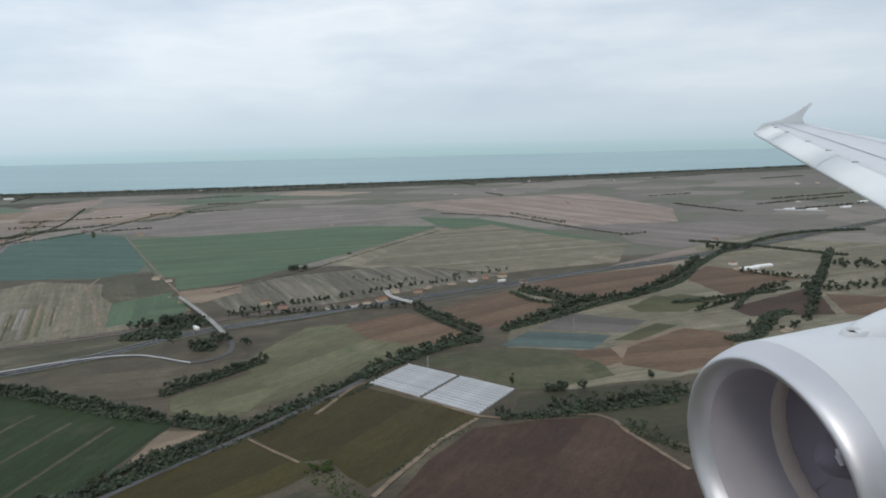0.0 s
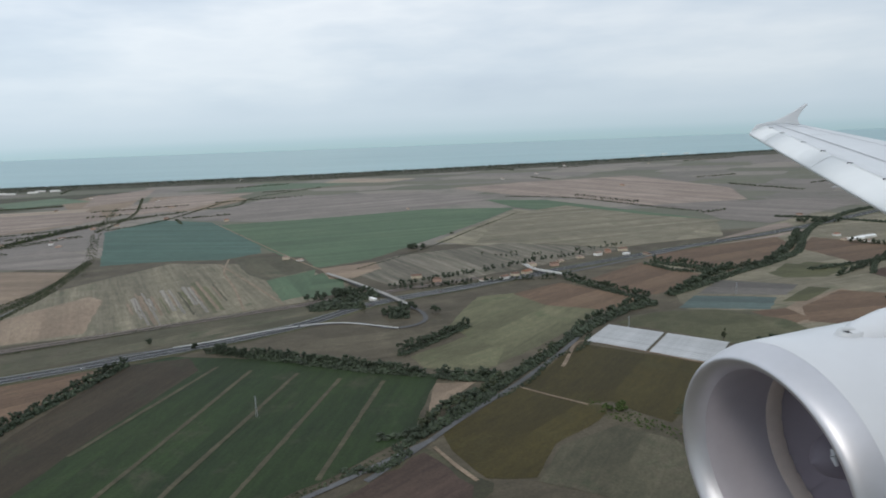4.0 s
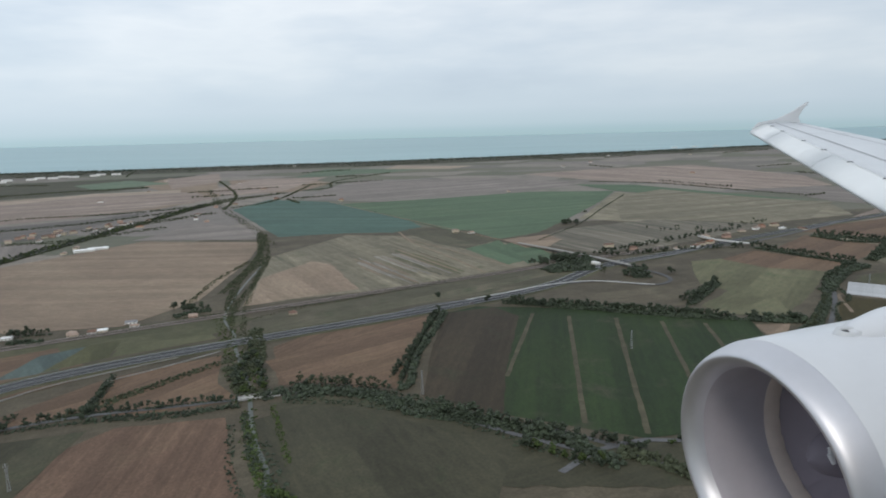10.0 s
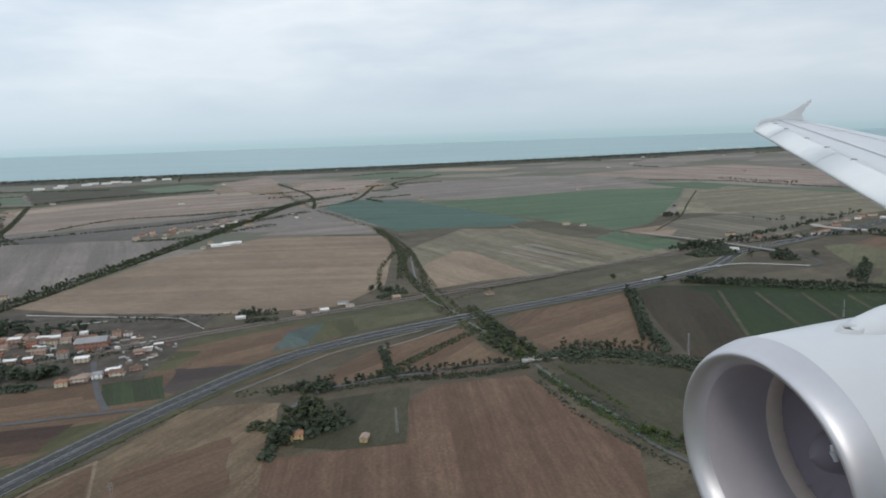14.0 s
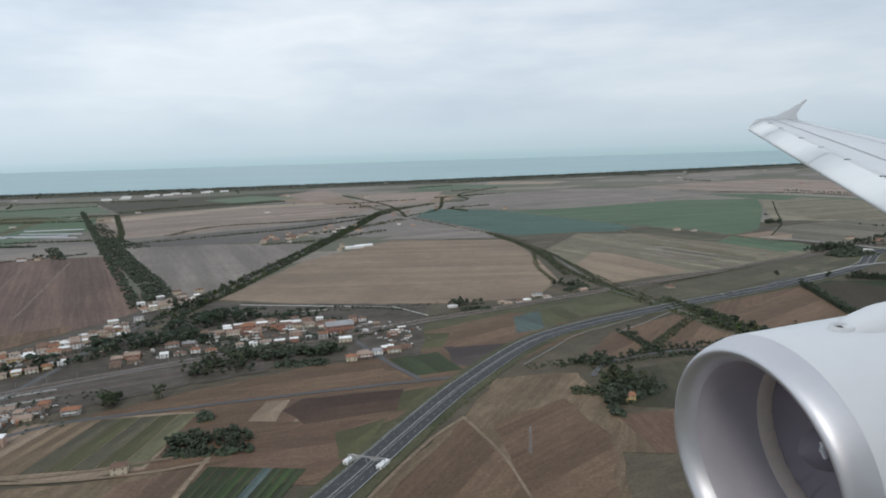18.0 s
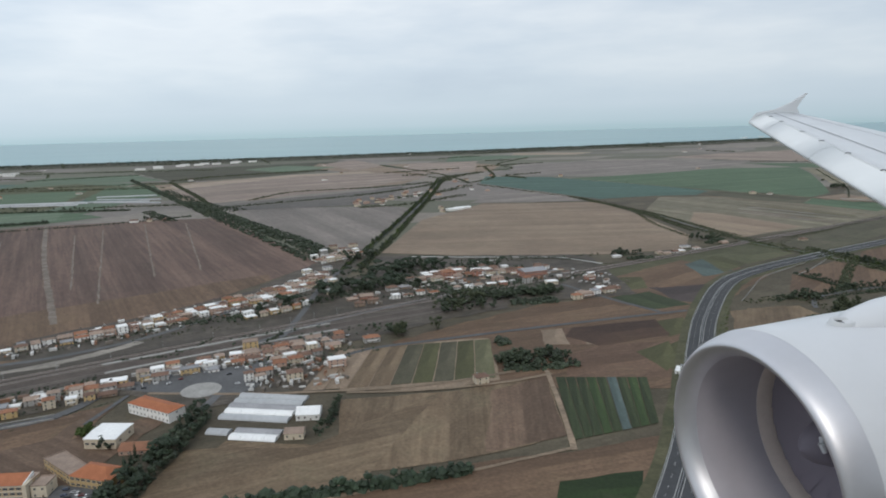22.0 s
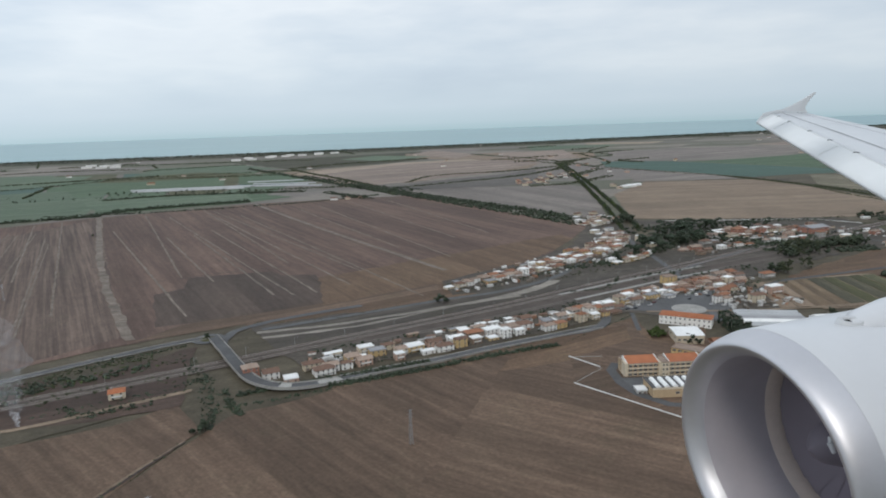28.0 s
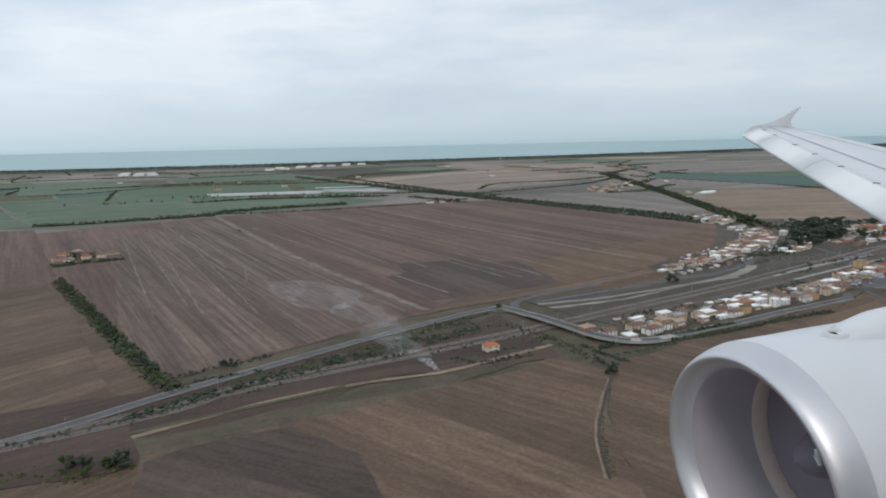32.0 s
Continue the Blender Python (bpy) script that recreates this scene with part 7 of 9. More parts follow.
def gable_roof(w, d, h, rise, eave=0.45, hip=False, thick=0.22):
    bm = bmesh.new()
    W, D = w / 2 + eave, d / 2 + eave
    inset = min(D, W * 0.8) if hip else 0.0
    low = [bm.verts.new(p) for p in ((-W, -D, h), (W, -D, h), (W, D, h), (-W, D, h))]
    ridge = [bm.verts.new((-W + inset, 0, h + rise)), bm.verts.new((W - inset, 0, h + rise))]
    bm.faces.new((low[0], low[1], ridge[1], ridge[0]))
    bm.faces.new((low[2], low[3], ridge[0], ridge[1]))
    bm.faces.new((low[1], low[2], ridge[1]))
    bm.faces.new((low[3], low[0], ridge[0]))
    under = [bm.verts.new((v.co.x, v.co.y, h - thick)) for v in low]
    for i in range(4):
        bm.faces.new((under[i], under[(i + 1) % 4], low[(i + 1) % 4], low[i]))
    bm.faces.new(list(reversed(under)))
    return bm


def flat_roof(w, d, h, rim=0.25, high=0.7):
    bm = bmesh.new()
    W, D = w / 2 + 0.12, d / 2 + 0.12
    box(bm, -W, -D, h - 0.1, W, D, h + 0.12)
    for a in ((-W, -D, W, -D + rim), (-W, D - rim, W, D), (-W, -D + rim, -W + rim, D - rim), (W - rim, -D + rim, W, D - rim)):
        box(bm, a[0], a[1], h + 0.12, a[2], a[3], h + high)
    return bm


HOUSE_RNG = random.Random(5)
RAIL_LAND = [(-2107, 242), (-1934, 316), (-1804, 366), (-1705, 401), (-1602, 434), (-1410, 486), (-1435, 424), (-1585, 363), (-1670, 327), (-1767, 283), (-1840, 264), (-1954, 210), (-2069, 174)]


def inside(poly, x, y):
    odd = False
    for (x0, y0), (x1, y1) in zip(poly, poly[1:] + poly[:1]):
        if (y0 > y) != (y1 > y) and x < x0 + (x1 - x0) * (y - y0) / (y1 - y0):
            odd = not odd
    return odd


def building(name, label, category, x, y, turn, w, d, h, roof="gable", wall="white", tile="orange", cols=None, floors=2, windows="plain", chimney=True, balcony=False, rise=None, group=""):
    """A building with its front towards local -y; x, y is the middle of the front's foot."""
    b = tagged(new(name), label, category, group=group)
    b.matrix_basis = pose(x, y, 0.05, 0, 0, turn)
    c = d / 2
    bm = bmesh.new()
    box(bm, -w / 2, -c, -0.6, w / 2, c, h)
    box(bm, -w / 2 - 0.06, -c - 0.06, -0.6, w / 2 + 0.06, c + 0.06, 0.45)
    bmesh.ops.translate(bm, verts=bm.verts[:], vec=(0, c, 0))
    part("wall", bm, WALLS[wall], b)
    if roof == "flat":
        bm = flat_roof(w, d, h)
    else:
        bm = gable_roof(w, d, h, rise or 0.24 * d, hip=(roof == "hip"))
    bmesh.ops.translate(bm, verts=bm.verts[:], vec=(0, c, 0))
    if roof == "flat":
        part("parapet_roof", bm, TILES[tile], b)
    else:
        part("roof", bm, TILES[tile], b)
        if chimney:
            bm = bmesh.new()
            box(bm, -0.35, -0.3, 0, 0.35, 0.3, 1.5)
            box(bm, -0.45, -0.4, 1.5, 0.45, 0.4, 1.65)
            ch = part("chimney", bm, WALLS["grey"], b)
            ch.matrix_basis = pose(w * HOUSE_RNG.uniform(-0.3, 0.3), c + d * HOUSE_RNG.uniform(0.08, 0.2), h + 0.1 * d)
    if group in ("far farmhouses", "holiday blocks", "farm sheds"):
        return b
    wm = {"plain": WINDOW, "shutter": WINDOW_S, "long": WINDOW_L}[windows]
    cols = cols or max(2, int(w / 3.9))
    fh = h / floors
    for f in range(floors):
        for i in range(cols):
            px = -w / 2 + w * (i + 0.5) / cols
            if f == 0 and i == cols // 2 and windows != "long":
                fixed("door", DOOR, b, px, 0, 0)
                continue
            fixed("window", wm, b, px, 0, f * fh + 0.55 * fh)
        for sx, rot in ((-1, -90), (1, 90)):
            k = max(1, int(d / 11))
            for i in range(k):
                fixed("window", wm, b, sx * w / 2, d * (i + 0.5) / k, f * fh + 0.55 * fh, rot)
    if balcony:
        bm = bmesh.new()
        z = fh
        box(bm, -w * 0.32, -1.3, z - 0.08, w * 0.32, 0.0, z + 0.1)
        box(bm, -w * 0.32, -1.3, z + 0.1, w * 0.32, -1.18, z + 1.0)
        box(bm, -w * 0.32, -1.18, z + 0.1, -w * 0.32 + 0.1, 0, z + 1.0)
        box(bm, w * 0.32 - 0.1, -1.18, z + 0.1, w * 0.32, 0, z + 1.0)
        part("balcony", bm, WALLS["white"], b)
    return b


COLOUR_WORDS = {"buff": "buff brick", "white": "white rendered", "cream": "cream rendered", "yellow": "ochre yellow", "pink": "salmon pink", "red": "brick red", "grey": "grey rendered", "brown": "brown rendered"}
TILE_WORDS = {"orange": "orange tiled roof", "brown": "brown tiled roof", "pale": "faded tile roof", "white": "white roof terrace", "grey": "grey flat roof"}


def village_house(x, y, turn, wall=None, size=1.0, group="village houses", floors=None, roof=None, tile=None):
    r = HOUSE_RNG
    if inside(RAIL_LAND, x, y):
        return None
    wall = wall or r.choice(["white", "cream", "white", "yellow", "pink", "grey", "cream", "brown"])
    roof = roof or r.choice(["gable", "hip", "flat", "flat", "hip"])
    tile = tile or (r.choice(["white", "white", "white", "grey", "pale"]) if roof == "flat" else r.choice(["orange", "brown", "pale", "brown", "pale"]))
    floors = floors or r.choice([2, 2, 2, 1, 2, 3])
    w, d = size * r.uniform(10, 17), size * r.uniform(8, 11)
    kind = "farmhouse" if group == "far farmhouses" else "cottage" if floors == 1 else "terrace_house" if roof == "flat" else "house"
    return building(kind, "%s house of %s with a %s" % (COLOUR_WORDS[wall], ("one storey", "two storeys", "three storeys")[floors - 1], TILE_WORDS[tile]), "house", x, y, turn + r.uniform(-4, 4), w, d, 2.65 * floors + 0.3, roof, wall, tile, floors=floors, windows=r.choice(["plain", "shutter"]), balcony=floors > 1 and r.random() < 0.45, group=group)


ROW_TURN = 19.9
for n, (x, y) in enumerate([(-2087, 126), (-2071, 120), (-2055, 112), (-2041, 135), (-2031, 121), (-2011, 145), (-2006, 148), (-1992, 156), (-1972, 157), (-1961, 161), (-1945, 170), (-1925, 175), (-1909, 188), (-1892, 193), (-1875, 198), (-1862, 203), (-1840, 208), (-1816, 226), (-1794, 232), (-1770, 254), (-1747, 263), (-1717, 275)]):
    village_house(x, y, ROW_TURN, ("red", "white", "pink", "cream", "white", "yellow", "yellow", "yellow", "cream", "yellow", "pink", "white", "brown", "white")[n % 14], 0.95, "houses in the row below the railway")


def terrace(pts, spacing, rows, walls, group, size=0.9, skip=0.12, away=(-0.45, 0.89), turn=0.0):
    """Houses along a street, in rows one behind the other; rows: (offset, from, to) with the share of the street that each covers."""
    line = spline(pts, 2.0)
    run, total = 0.0, sum((b - a).length for a, b in zip(line, line[1:]))
    done = 0.0
    nxt = 0.0
    for a, b in zip(line, line[1:]):
        done += (b - a).length
        if done < nxt:
            continue
        nxt = done + spacing * HOUSE_RNG.uniform(0.85, 1.2)
        for off, u0, u1 in rows:
            if u0 <= done / total <= u1 and HOUSE_RNG.random() > skip:
                o = off + HOUSE_RNG.uniform(-1.5, 1.5)
                village_house(a.x + away[0] * o, a.y + away[1] * o, turn, HOUSE_RNG.choice(walls), size * HOUSE_RNG.uniform(0.85, 1.1), group)


terrace([(-2035, 158), (-1966, 175), (-1895, 207), (-1842, 227), (-1795, 255)], 15, [(0, 0, 1)], ["cream", "pink", "grey", "brown", "white"], "houses in the row below the railway", 0.8, 0.6, turn=ROW_TURN)
# the rows on the edge of the great field
N_TURN = 28.5
terrace([(-1916, 359), (-1868, 376), (-1824, 405), (-1772, 437), (-1716, 485), (-1656, 544), (-1622, 619)], 11.5, [(0, 0, 1), (12, 0.12, 1), (25, 0.35, 1), (38, 0.55, 0.95)], ["white", "white", "cream", "white", "pink", "yellow", "cream"], "houses on the edge of the great field", 0.85, 0.1, turn=N_TURN)
terrace([(-1701, 448), (-1672, 465), (-1643, 495)], 12, [(0, 0, 1), (-12, 0, 1)], ["white", "cream", "yellow"], "houses at the crossroads", 0.85, turn=N_TURN)
for n, (x, y) in enumerate([(-1659, 751), (-1633, 771), (-1614, 740), (-1619, 812), (-1636, 840), (-1598, 819), (-1659, 656), (-1632, 672), (-1616, 532), (-1616, 578), (-1628, 781), (-1600, 774), (-1649, 803), (-1604, 851)]):
    village_house(x, y, N_TURN, HOUSE_RNG.choice(["white", "white", "cream", "grey"]), 0.85, "houses at the crossroads")
terrace([(-1652, 309), (-1632, 312), (-1604, 321)], 12, [(0, 0, 1), (-13, 0, 1), (13, 0, 0.8)], ["white", "red", "cream", "grey"], "houses beside the glasshouses", 0.85, turn=ROW_TURN)
terrace([(-1662, 250), (-1645, 247), (-1627, 244)], 12, [(0, 0, 1)], ["white", "white", "grey"], "houses beside the glasshouses", 0.8, turn=ROW_TURN)
terrace([(-1751, 284), (-1718, 301), (-1682, 324)], 13, [(0, 0, 1), (11, 0, 1)], ["white", "yellow", "cream", "pink"], "houses beside the station", 0.85, turn=ROW_TURN)
terrace([(-1649, 349), (-1609, 364), (-1554, 385)], 13, [(0, 0, 1)], ["white", "grey", "cream"], "houses beside the station", 0.8, turn=ROW_TURN)
terrace([(-2041, 124), (-2001, 136), (-1957, 151), (-1889, 180), (-1839, 197), (-1767, 235)], 12, [(0, 0, 1)], ["cream", "yellow", "white", "brown", "white", "pink"], "houses in the row below the railway", 0.8, 0.15, turn=ROW_TURN)
terrace([(-1834, 217), (-1797, 233), (-1747, 257), (-1692, 279)], 12, [(0, 0, 1), (11, 0.2, 1)], ["white", "white", "cream", "grey"], "houses beside the station", 0.8, 0.15, turn=ROW_TURN)
terrace([(-1906, 370), (-1855, 396), (-1794, 434), (-1726, 484)], 12, [(0, 0, 1)], ["white", "cream", "white", "brown"], "houses on the edge of the great field", 0.75, 0.15, turn=N_TURN)
terrace([(-1646, 730), (-1620, 755), (-1590, 789)], 12, [(0, 0, 1), (12, 0, 1), (-12, 0, 1)], ["white", "white", "cream"], "houses at the crossroads", 0.75, 0.1, turn=N_TURN)
# houses of the middle village
V_TURN = 14.7
for n, (x, y, wall) in enumerate(zip(*[iter([q for p, c in zip([(-1452, 583), (-1424, 593), (-1400, 562), (-1388, 601), (-1358, 597), (-1444, 610), (-1479, 574), (-1515, 579), (-1587, 494), (-1571, 496), (-1524, 542), (-1539, 532), (-1364, 543), (-1336, 527), (-1310, 477), (-1284, 484), (-1264, 493), (-1280, 544)], ("pink", "red", "pink", "cream", "red", "brown", "cream", "grey", "pink", "red", "brown", "grey", "grey", "cream", "white", "red", "pink", "red")) for q in (*p, c)])] * 3)):
    village_house(x, y, V_TURN, wall, 1.0, "houses of the middle village")
for n, (x, y) in enumerate([(-1671, 308), (-1641, 278), (-1693, 338), (-1628, 288), (-1631, 325), (-1643, 313), (-1590, 272), (-1598, 327), (-1617, 336), (-1561, 336), (-1594, 354), (-1651, 261), (-1623, 245)]):
    village_house(x, y, V_TURN, HOUSE_RNG.choice(["pink", "cream", "grey", "white"]), 0.95, "houses beside the station road")
terrace([(-1515, 579), (-1454, 603), (-1395, 602), (-1321, 621)], 13, [(0, 0, 1), (12, 0.1, 0.9), (24, 0.2, 0.8)], ["pink", "red", "cream", "pink", "grey", "white"], "houses of the middle village", 0.95, 0.2, (-0.3, 0.95), V_TURN)
terrace([(-1684, 306), (-1663, 319), (-1635, 332), (-1583, 339)], 13, [(0, 0, 1), (-12, 0, 0.8)], ["pink", "white", "cream", "grey"], "houses beside the station road", 0.9, 0.15, (-0.3, 0.95), V_TURN)
terrace([(-1323, 457), (-1291, 474), (-1251, 486)], 14, [(0, 0, 1)], ["white", "pink", "cream"], "houses of the middle village", 0.9, 0.1, (-0.3, 0.95), V_TURN)
terrace([(-1713, 354), (-1682, 365), (-1647, 379), (-1610, 394)], 13, [(0, 0, 1), (13, 0, 0.7), (-24, 0, 0.5)], ["white", "cream", "pink", "brown", "white"], "houses beside the station road", 0.9, 0.15, (-0.3, 0.95), V_TURN)
terrace([(-1578, 468), (-1518, 502), (-1443, 523), (-1391, 535)], 15, [(0, 0, 1)], ["brown", "red", "white", "grey"], "houses of the middle village", 0.8, 0.25, (-0.3, 0.95), V_TURN)


def shed(x, y, turn):
    """A small outbuilding behind the houses."""
    r = HOUSE_RNG
    if inside(RAIL_LAND, x, y):
        return
    w, d, h = r.uniform(4, 11), r.uniform(3, 6), r.uniform(2.3, 3.4)
    s = tagged(new("shed"), "low shed with a sheet roof in a village yard", "shed", group="village sheds")
    s.matrix_basis = pose(x, y, 0.05, 0, 0, turn + r.uniform(-6, 6))
    bm = bmesh.new()
    box(bm, -w / 2, -d / 2, -0.5, w / 2, d / 2, h)
    part("wall", bm, WALLS[r.choice(["grey", "white", "brown", "cream"])], s)
    part("roof", gable_roof(w, d, h, 0.14 * d, 0.25), TILES[r.choice(["white", "white", "grey", "pale", "brown"])], s)


for pts, wide, count in (([(-2054, 161), (-1971, 190), (-1898, 220), (-1798, 262)], 9, 34), ([(-1858, 421), (-1768, 484), (-1692, 558), (-1626, 718)], 18, 26), ([(-1746, 276), (-1683, 312), (-1601, 334)], 12, 22), ([(-1692, 319), (-1651, 333), (-1599, 367)], 24, 34), ([(-1658, 753), (-1621, 774), (-1588, 801)], 16, 26), ([(-1515, 579), (-1424, 598), (-1306, 603), (-1248, 514)], 22, 30)):
    line = spline(pts, 2.0)
    for k in range(count):
        q = line[int(HOUSE_RNG.random() * (len(line) - 1))]
        shed(q.x + HOUSE_RNG.uniform(-1, 1) * wide * 0.4, q.y + HOUSE_RNG.uniform(-1, 1) * wide, ROW_TURN)
building("apartment_house", "salmon red apartment house of three storeys with tiled roof", "apartment house", -1462.6, 584.6, V_TURN, 18, 12, 10.5, "hip", "red", "orange", floors=3, balcony=True)
building("station_hall", "long brick red hall with a grey sawtooth roof", "hall", -1346.9, 575.2, V_TURN, 34, 24, 9, "gable", "red", "grey", floors=2, windows="long", chimney=False, rise=3)
building("town_house", "ochre town house with flat roof", "house", -1676.1, 329.8, V_TURN, 14, 11, 9, "flat", "yellow", "pale", floors=3)
building("farmhouse", "ochre farmhouse among dark trees", "house", -1066.9, 308.7, 10, 10, 8, 6, "gable", "yellow", "orange")
building("barn", "small tan barn with a pale roof", "barn", -1010.1, 303.7, 80, 9, 6, 4, "gable", "yellow", "pale", chimney=False, floors=1)
building("farmhouse", "cream farmhouse beside dark trees", "house", -1469.1, 216.9, 15, 11, 9, 6.5, "hip", "cream", "brown")
building("country_house", "pale house with an orange roof beside the railway", "house", -2175.2, 99.0, ROW_TURN, 11, 9, 5.6, "hip", "cream", "bright", floors=2, balcony=True)
# loose things in the yards: walls, crates, trailers and vehicles too small to tell apart
CLUTTER = [plain("yard_" + n, c, 0.7, 0, 0.3, 1.0, 0.4, island=True) for n, c in (("pale", (0.56, 0.55, 0.53)), ("dull", (0.20, 0.17, 0.14)), ("tile", (0.30, 0.16, 0.10)))]


def clutter(pts, wide, count, seed):
    r = random.Random(seed)
    line = spline(pts, 2.0)
    for m, share in zip(CLUTTER, (0.5, 0.35, 0.15)):
        bm = bmesh.new()
        for k in range(int(count * share)):
            i = int(r.random() * (len(line) - 1))
            d = (line[i + 1] - line[i]).normalized()
            at = line[i] + Vector((-d.y, d.x, 0)) * r.uniform(-wide, wide)
            if inside(RAIL_LAND, at.x, at.y):
                continue
            w, l, h = r.choice([(1.8, 4.2, 1.5), (0.3, 7, 1.6), (2.4, 2.4, 2.2), (1.8, 4.2, 1.4), (2.6, 7, 2.7), (5, 0.3, 1.6)])
            n0 = len(bm.verts)
            box(bm, -w / 2, -l / 2, 0, w / 2, l / 2, h)
            bm.verts.ensure_lookup_table()
            rot = Matrix.Translation((at.x, at.y, 0.9)) @ Matrix.Rotation(math.atan2(d.y, d.x) + r.choice([0, 1.57]) + r.uniform(-0.1, 0.1), 4, "Z")
            bmesh.ops.transform(bm, matrix=rot, verts=bm.verts[n0:])
        tagged(part("yard_clutter", bm, m, None), "walls, vehicles and crates in the village yards", "clutter", kind="stuff")


for k, (pts, wide, count) in enumerate((([(-2051, 141), (-1964, 170), (-1894, 200), (-1798, 248)], 14, 110), ([(-1914, 351), (-1823, 391), (-1716, 474), (-1628, 608)], 14, 110), ([(-1870, 411), (-1768, 478), (-1694, 538), (-1623, 670)], 22, 120), ([(-1757, 265), (-1684, 305), (-1601, 334)], 16, 110), ([(-1688, 312), (-1651, 333), (-1599, 367)], 40, 170), ([(-1653, 253), (-1628, 271), (-1607, 293)], 20, 70), ([(-1658, 753), (-1621, 774), (-1588, 801)], 22, 80), ([(-1587, 494), (-1510, 552), (-1422, 579), (-1307, 589), (-1250, 502)], 34, 150), ([(-1663, 242), (-1620, 243), (-1580, 253)], 14, 50))):
    clutter(pts, wide, count, k)
for (x, y), wall in (((-1069.3, 729.0), "white"), ((-1102.1, 690.3), "white"), ((-1058.0, 712.6), "white"), ((-1120.7, 679.7), "cream"), ((-994.2, 748.8), "pink"), ((-1199.3, 676.2), "white"), ((-1127.3, 689.2), "cream"), ((-1091.8, 694.7), "cream"), ((-859.3, 746.0), "cream")):
    village_house(x, y, V_TURN, wall, 0.9, "houses along the railway", 1)
# far hamlets and farms
for x, y in [(-311, 1144), (-274, 1110), (-186, 1102), (-149, 1110), (-105, 1145), (-47, 1204), (-27, 1239), (16, 1268), (60, 1289), (-89, 1208), (84, 1313), (119, 1325), (158, 1279), (-132, 1128), (-599, 1376), (-562, 1355), (-1161, 2173), (-359, 2202), (-929, 2062), (716, 1736), (606, 1350), (639, 1323), (487, 916), (515, 908), (615, 1398), (-1615, 1518), (-1567, 1471), (-1533, 1537), (-1495, 1580), (-1464, 1656), (-1588, 1575), (-1414, 1704), (-1310, 1995)]:
    village_house(x, y, HOUSE_RNG.choice([10, 40, 100]), HOUSE_RNG.choice(["white", "pink", "cream", "cream"]), 1.1, "far farmhouses", HOUSE_RNG.choice([1, 2]), HOUSE_RNG.choice(["gable", "hip"]))
for x, y in [(-1267, 2046), (-1621, 1485), (-1583, 1560), (-1550, 1502), (-1492, 1639), (-1445, 1673), (-1398, 1603), (-1314, 1812), (-2716, 611), (-2699, 614), (-2681, 618), (-2665, 627), (-2658, 656), (-2731, 657), (-2720, 687), (-2115, 1257), (-2079, 1270), (-2049, 1286), (-1625, 1462), (-1567, 1514), (-1554, 1429), (-1462, 1592), (-1493, 1655), (-1412, 1309), (-1413, 1258), (-1618, 1411), (-1596, 1465), (-1561, 1482), (-1546, 1524), (-1530, 1620), (-1489, 1697), (-1288, 1720), (-1250, 1672)]:
    village_house(x, y, HOUSE_RNG.choice([10, 40, 100]), HOUSE_RNG.choice(["white", "pink", "cream", "cream"]), 1.1, "far farmhouses", HOUSE_RNG.choice([1, 2]), HOUSE_RNG.choice(["gable", "hip"]))
for x, y in [(-2765, 3168), (-2693, 3214), (-2627, 3360), (-2548, 3412), (-2467, 3465), (-2384, 3521), (-2297, 3578), (-3436, 3012), (-3352, 2972), (-3289, 2977), (-3468, 3139), (-3383, 3090), (-3335, 3106), (-2734, 3334), (-2626, 3438), (-2539, 3503), (-2385, 3592), (1251, 4854), (1435, 4931), (1602, 4937)]:
    building("holiday_block", "far white holiday block near the coast", "building", x, y, 10, 46, 14, 8, "flat", "white", "white", cols=5, floors=2, windows="long", group="holiday blocks")
for x, y in [(628, 1347), (666, 1367), (-1365, 1292), (1223, 2352), (1294, 2337), (1439, 2381), (1604, 2550), (-1385, 1273)]:
    building("long_shed", "long low white roofed farm shed", "shed", x, y, 20, 40, 14, 4.5, "gable", "white", "white", cols=6, floors=1, chimney=False, rise=1.6, group="farm sheds")

# hedges and farms scattered over the far plain
OPEN_FIELDS = []
OPEN_FIELDS.append([(-636, 1441), (-939, 2011), (-184, 2257), (61, 2371), (246, 2272), (534, 1767), (314, 1811), (19, 1993), (-142, 1823), (-311, 1495), (-508, 1313)])
OPEN_FIELDS.append([(-992, 1392), (-1284, 2030), (-967, 2041), (-646, 1456), (-693, 1423)])
OPEN_FIELDS.append([(-502, 1258), (-346, 1444), (-143, 1791), (16, 1968), (343, 1750), (341, 1519), (73, 1380), (-176, 1189), (-324, 1185), (-434, 1153)])
OPEN_FIELDS.append([(-1556, 808), (-1462, 1336), (-1126, 1348), (-991, 1174), (-1019, 826), (-1120, 726)])
OPEN_FIELDS.append([(-1542, 772), (-1490, 1115), (-1360, 1389), (-1053, 1301), (-1009, 1129), (-1023, 846), (-1128, 727), (-1292, 724)])
OPEN_FIELDS.append([(-1308, 714), (-1540, 1110), (-1393, 1251), (-1325, 1388), (-1060, 1340), (-1014, 1187), (-994, 901), (-999, 769), (-1093, 726)])
OPEN_FIELDS.append([(-1939, 411), (-2135, 292), (-2614, 1147), (-2319, 1251), (-2107, 1285), (-1921, 1291), (-1652, 724), (-1769, 514)])
OPEN_FIELDS.append([(-1920, 1428), (-1713, 1489), (-1503, 1350), (-1570, 942), (-1646, 893)])
OPEN_FIELDS.append([(-152, 2864), (442, 3283), (757, 2600), (754, 1900), (577, 1875), (179, 2475)])
OPEN_FIELDS.append([(-939, 2036), (-1034, 2643), (-128, 2857), (13, 2519), (-337, 2213)])
OPEN_FIELDS.append([(-1917, 1750), (-2287, 2381), (-1533, 2471), (-1442, 2089)])


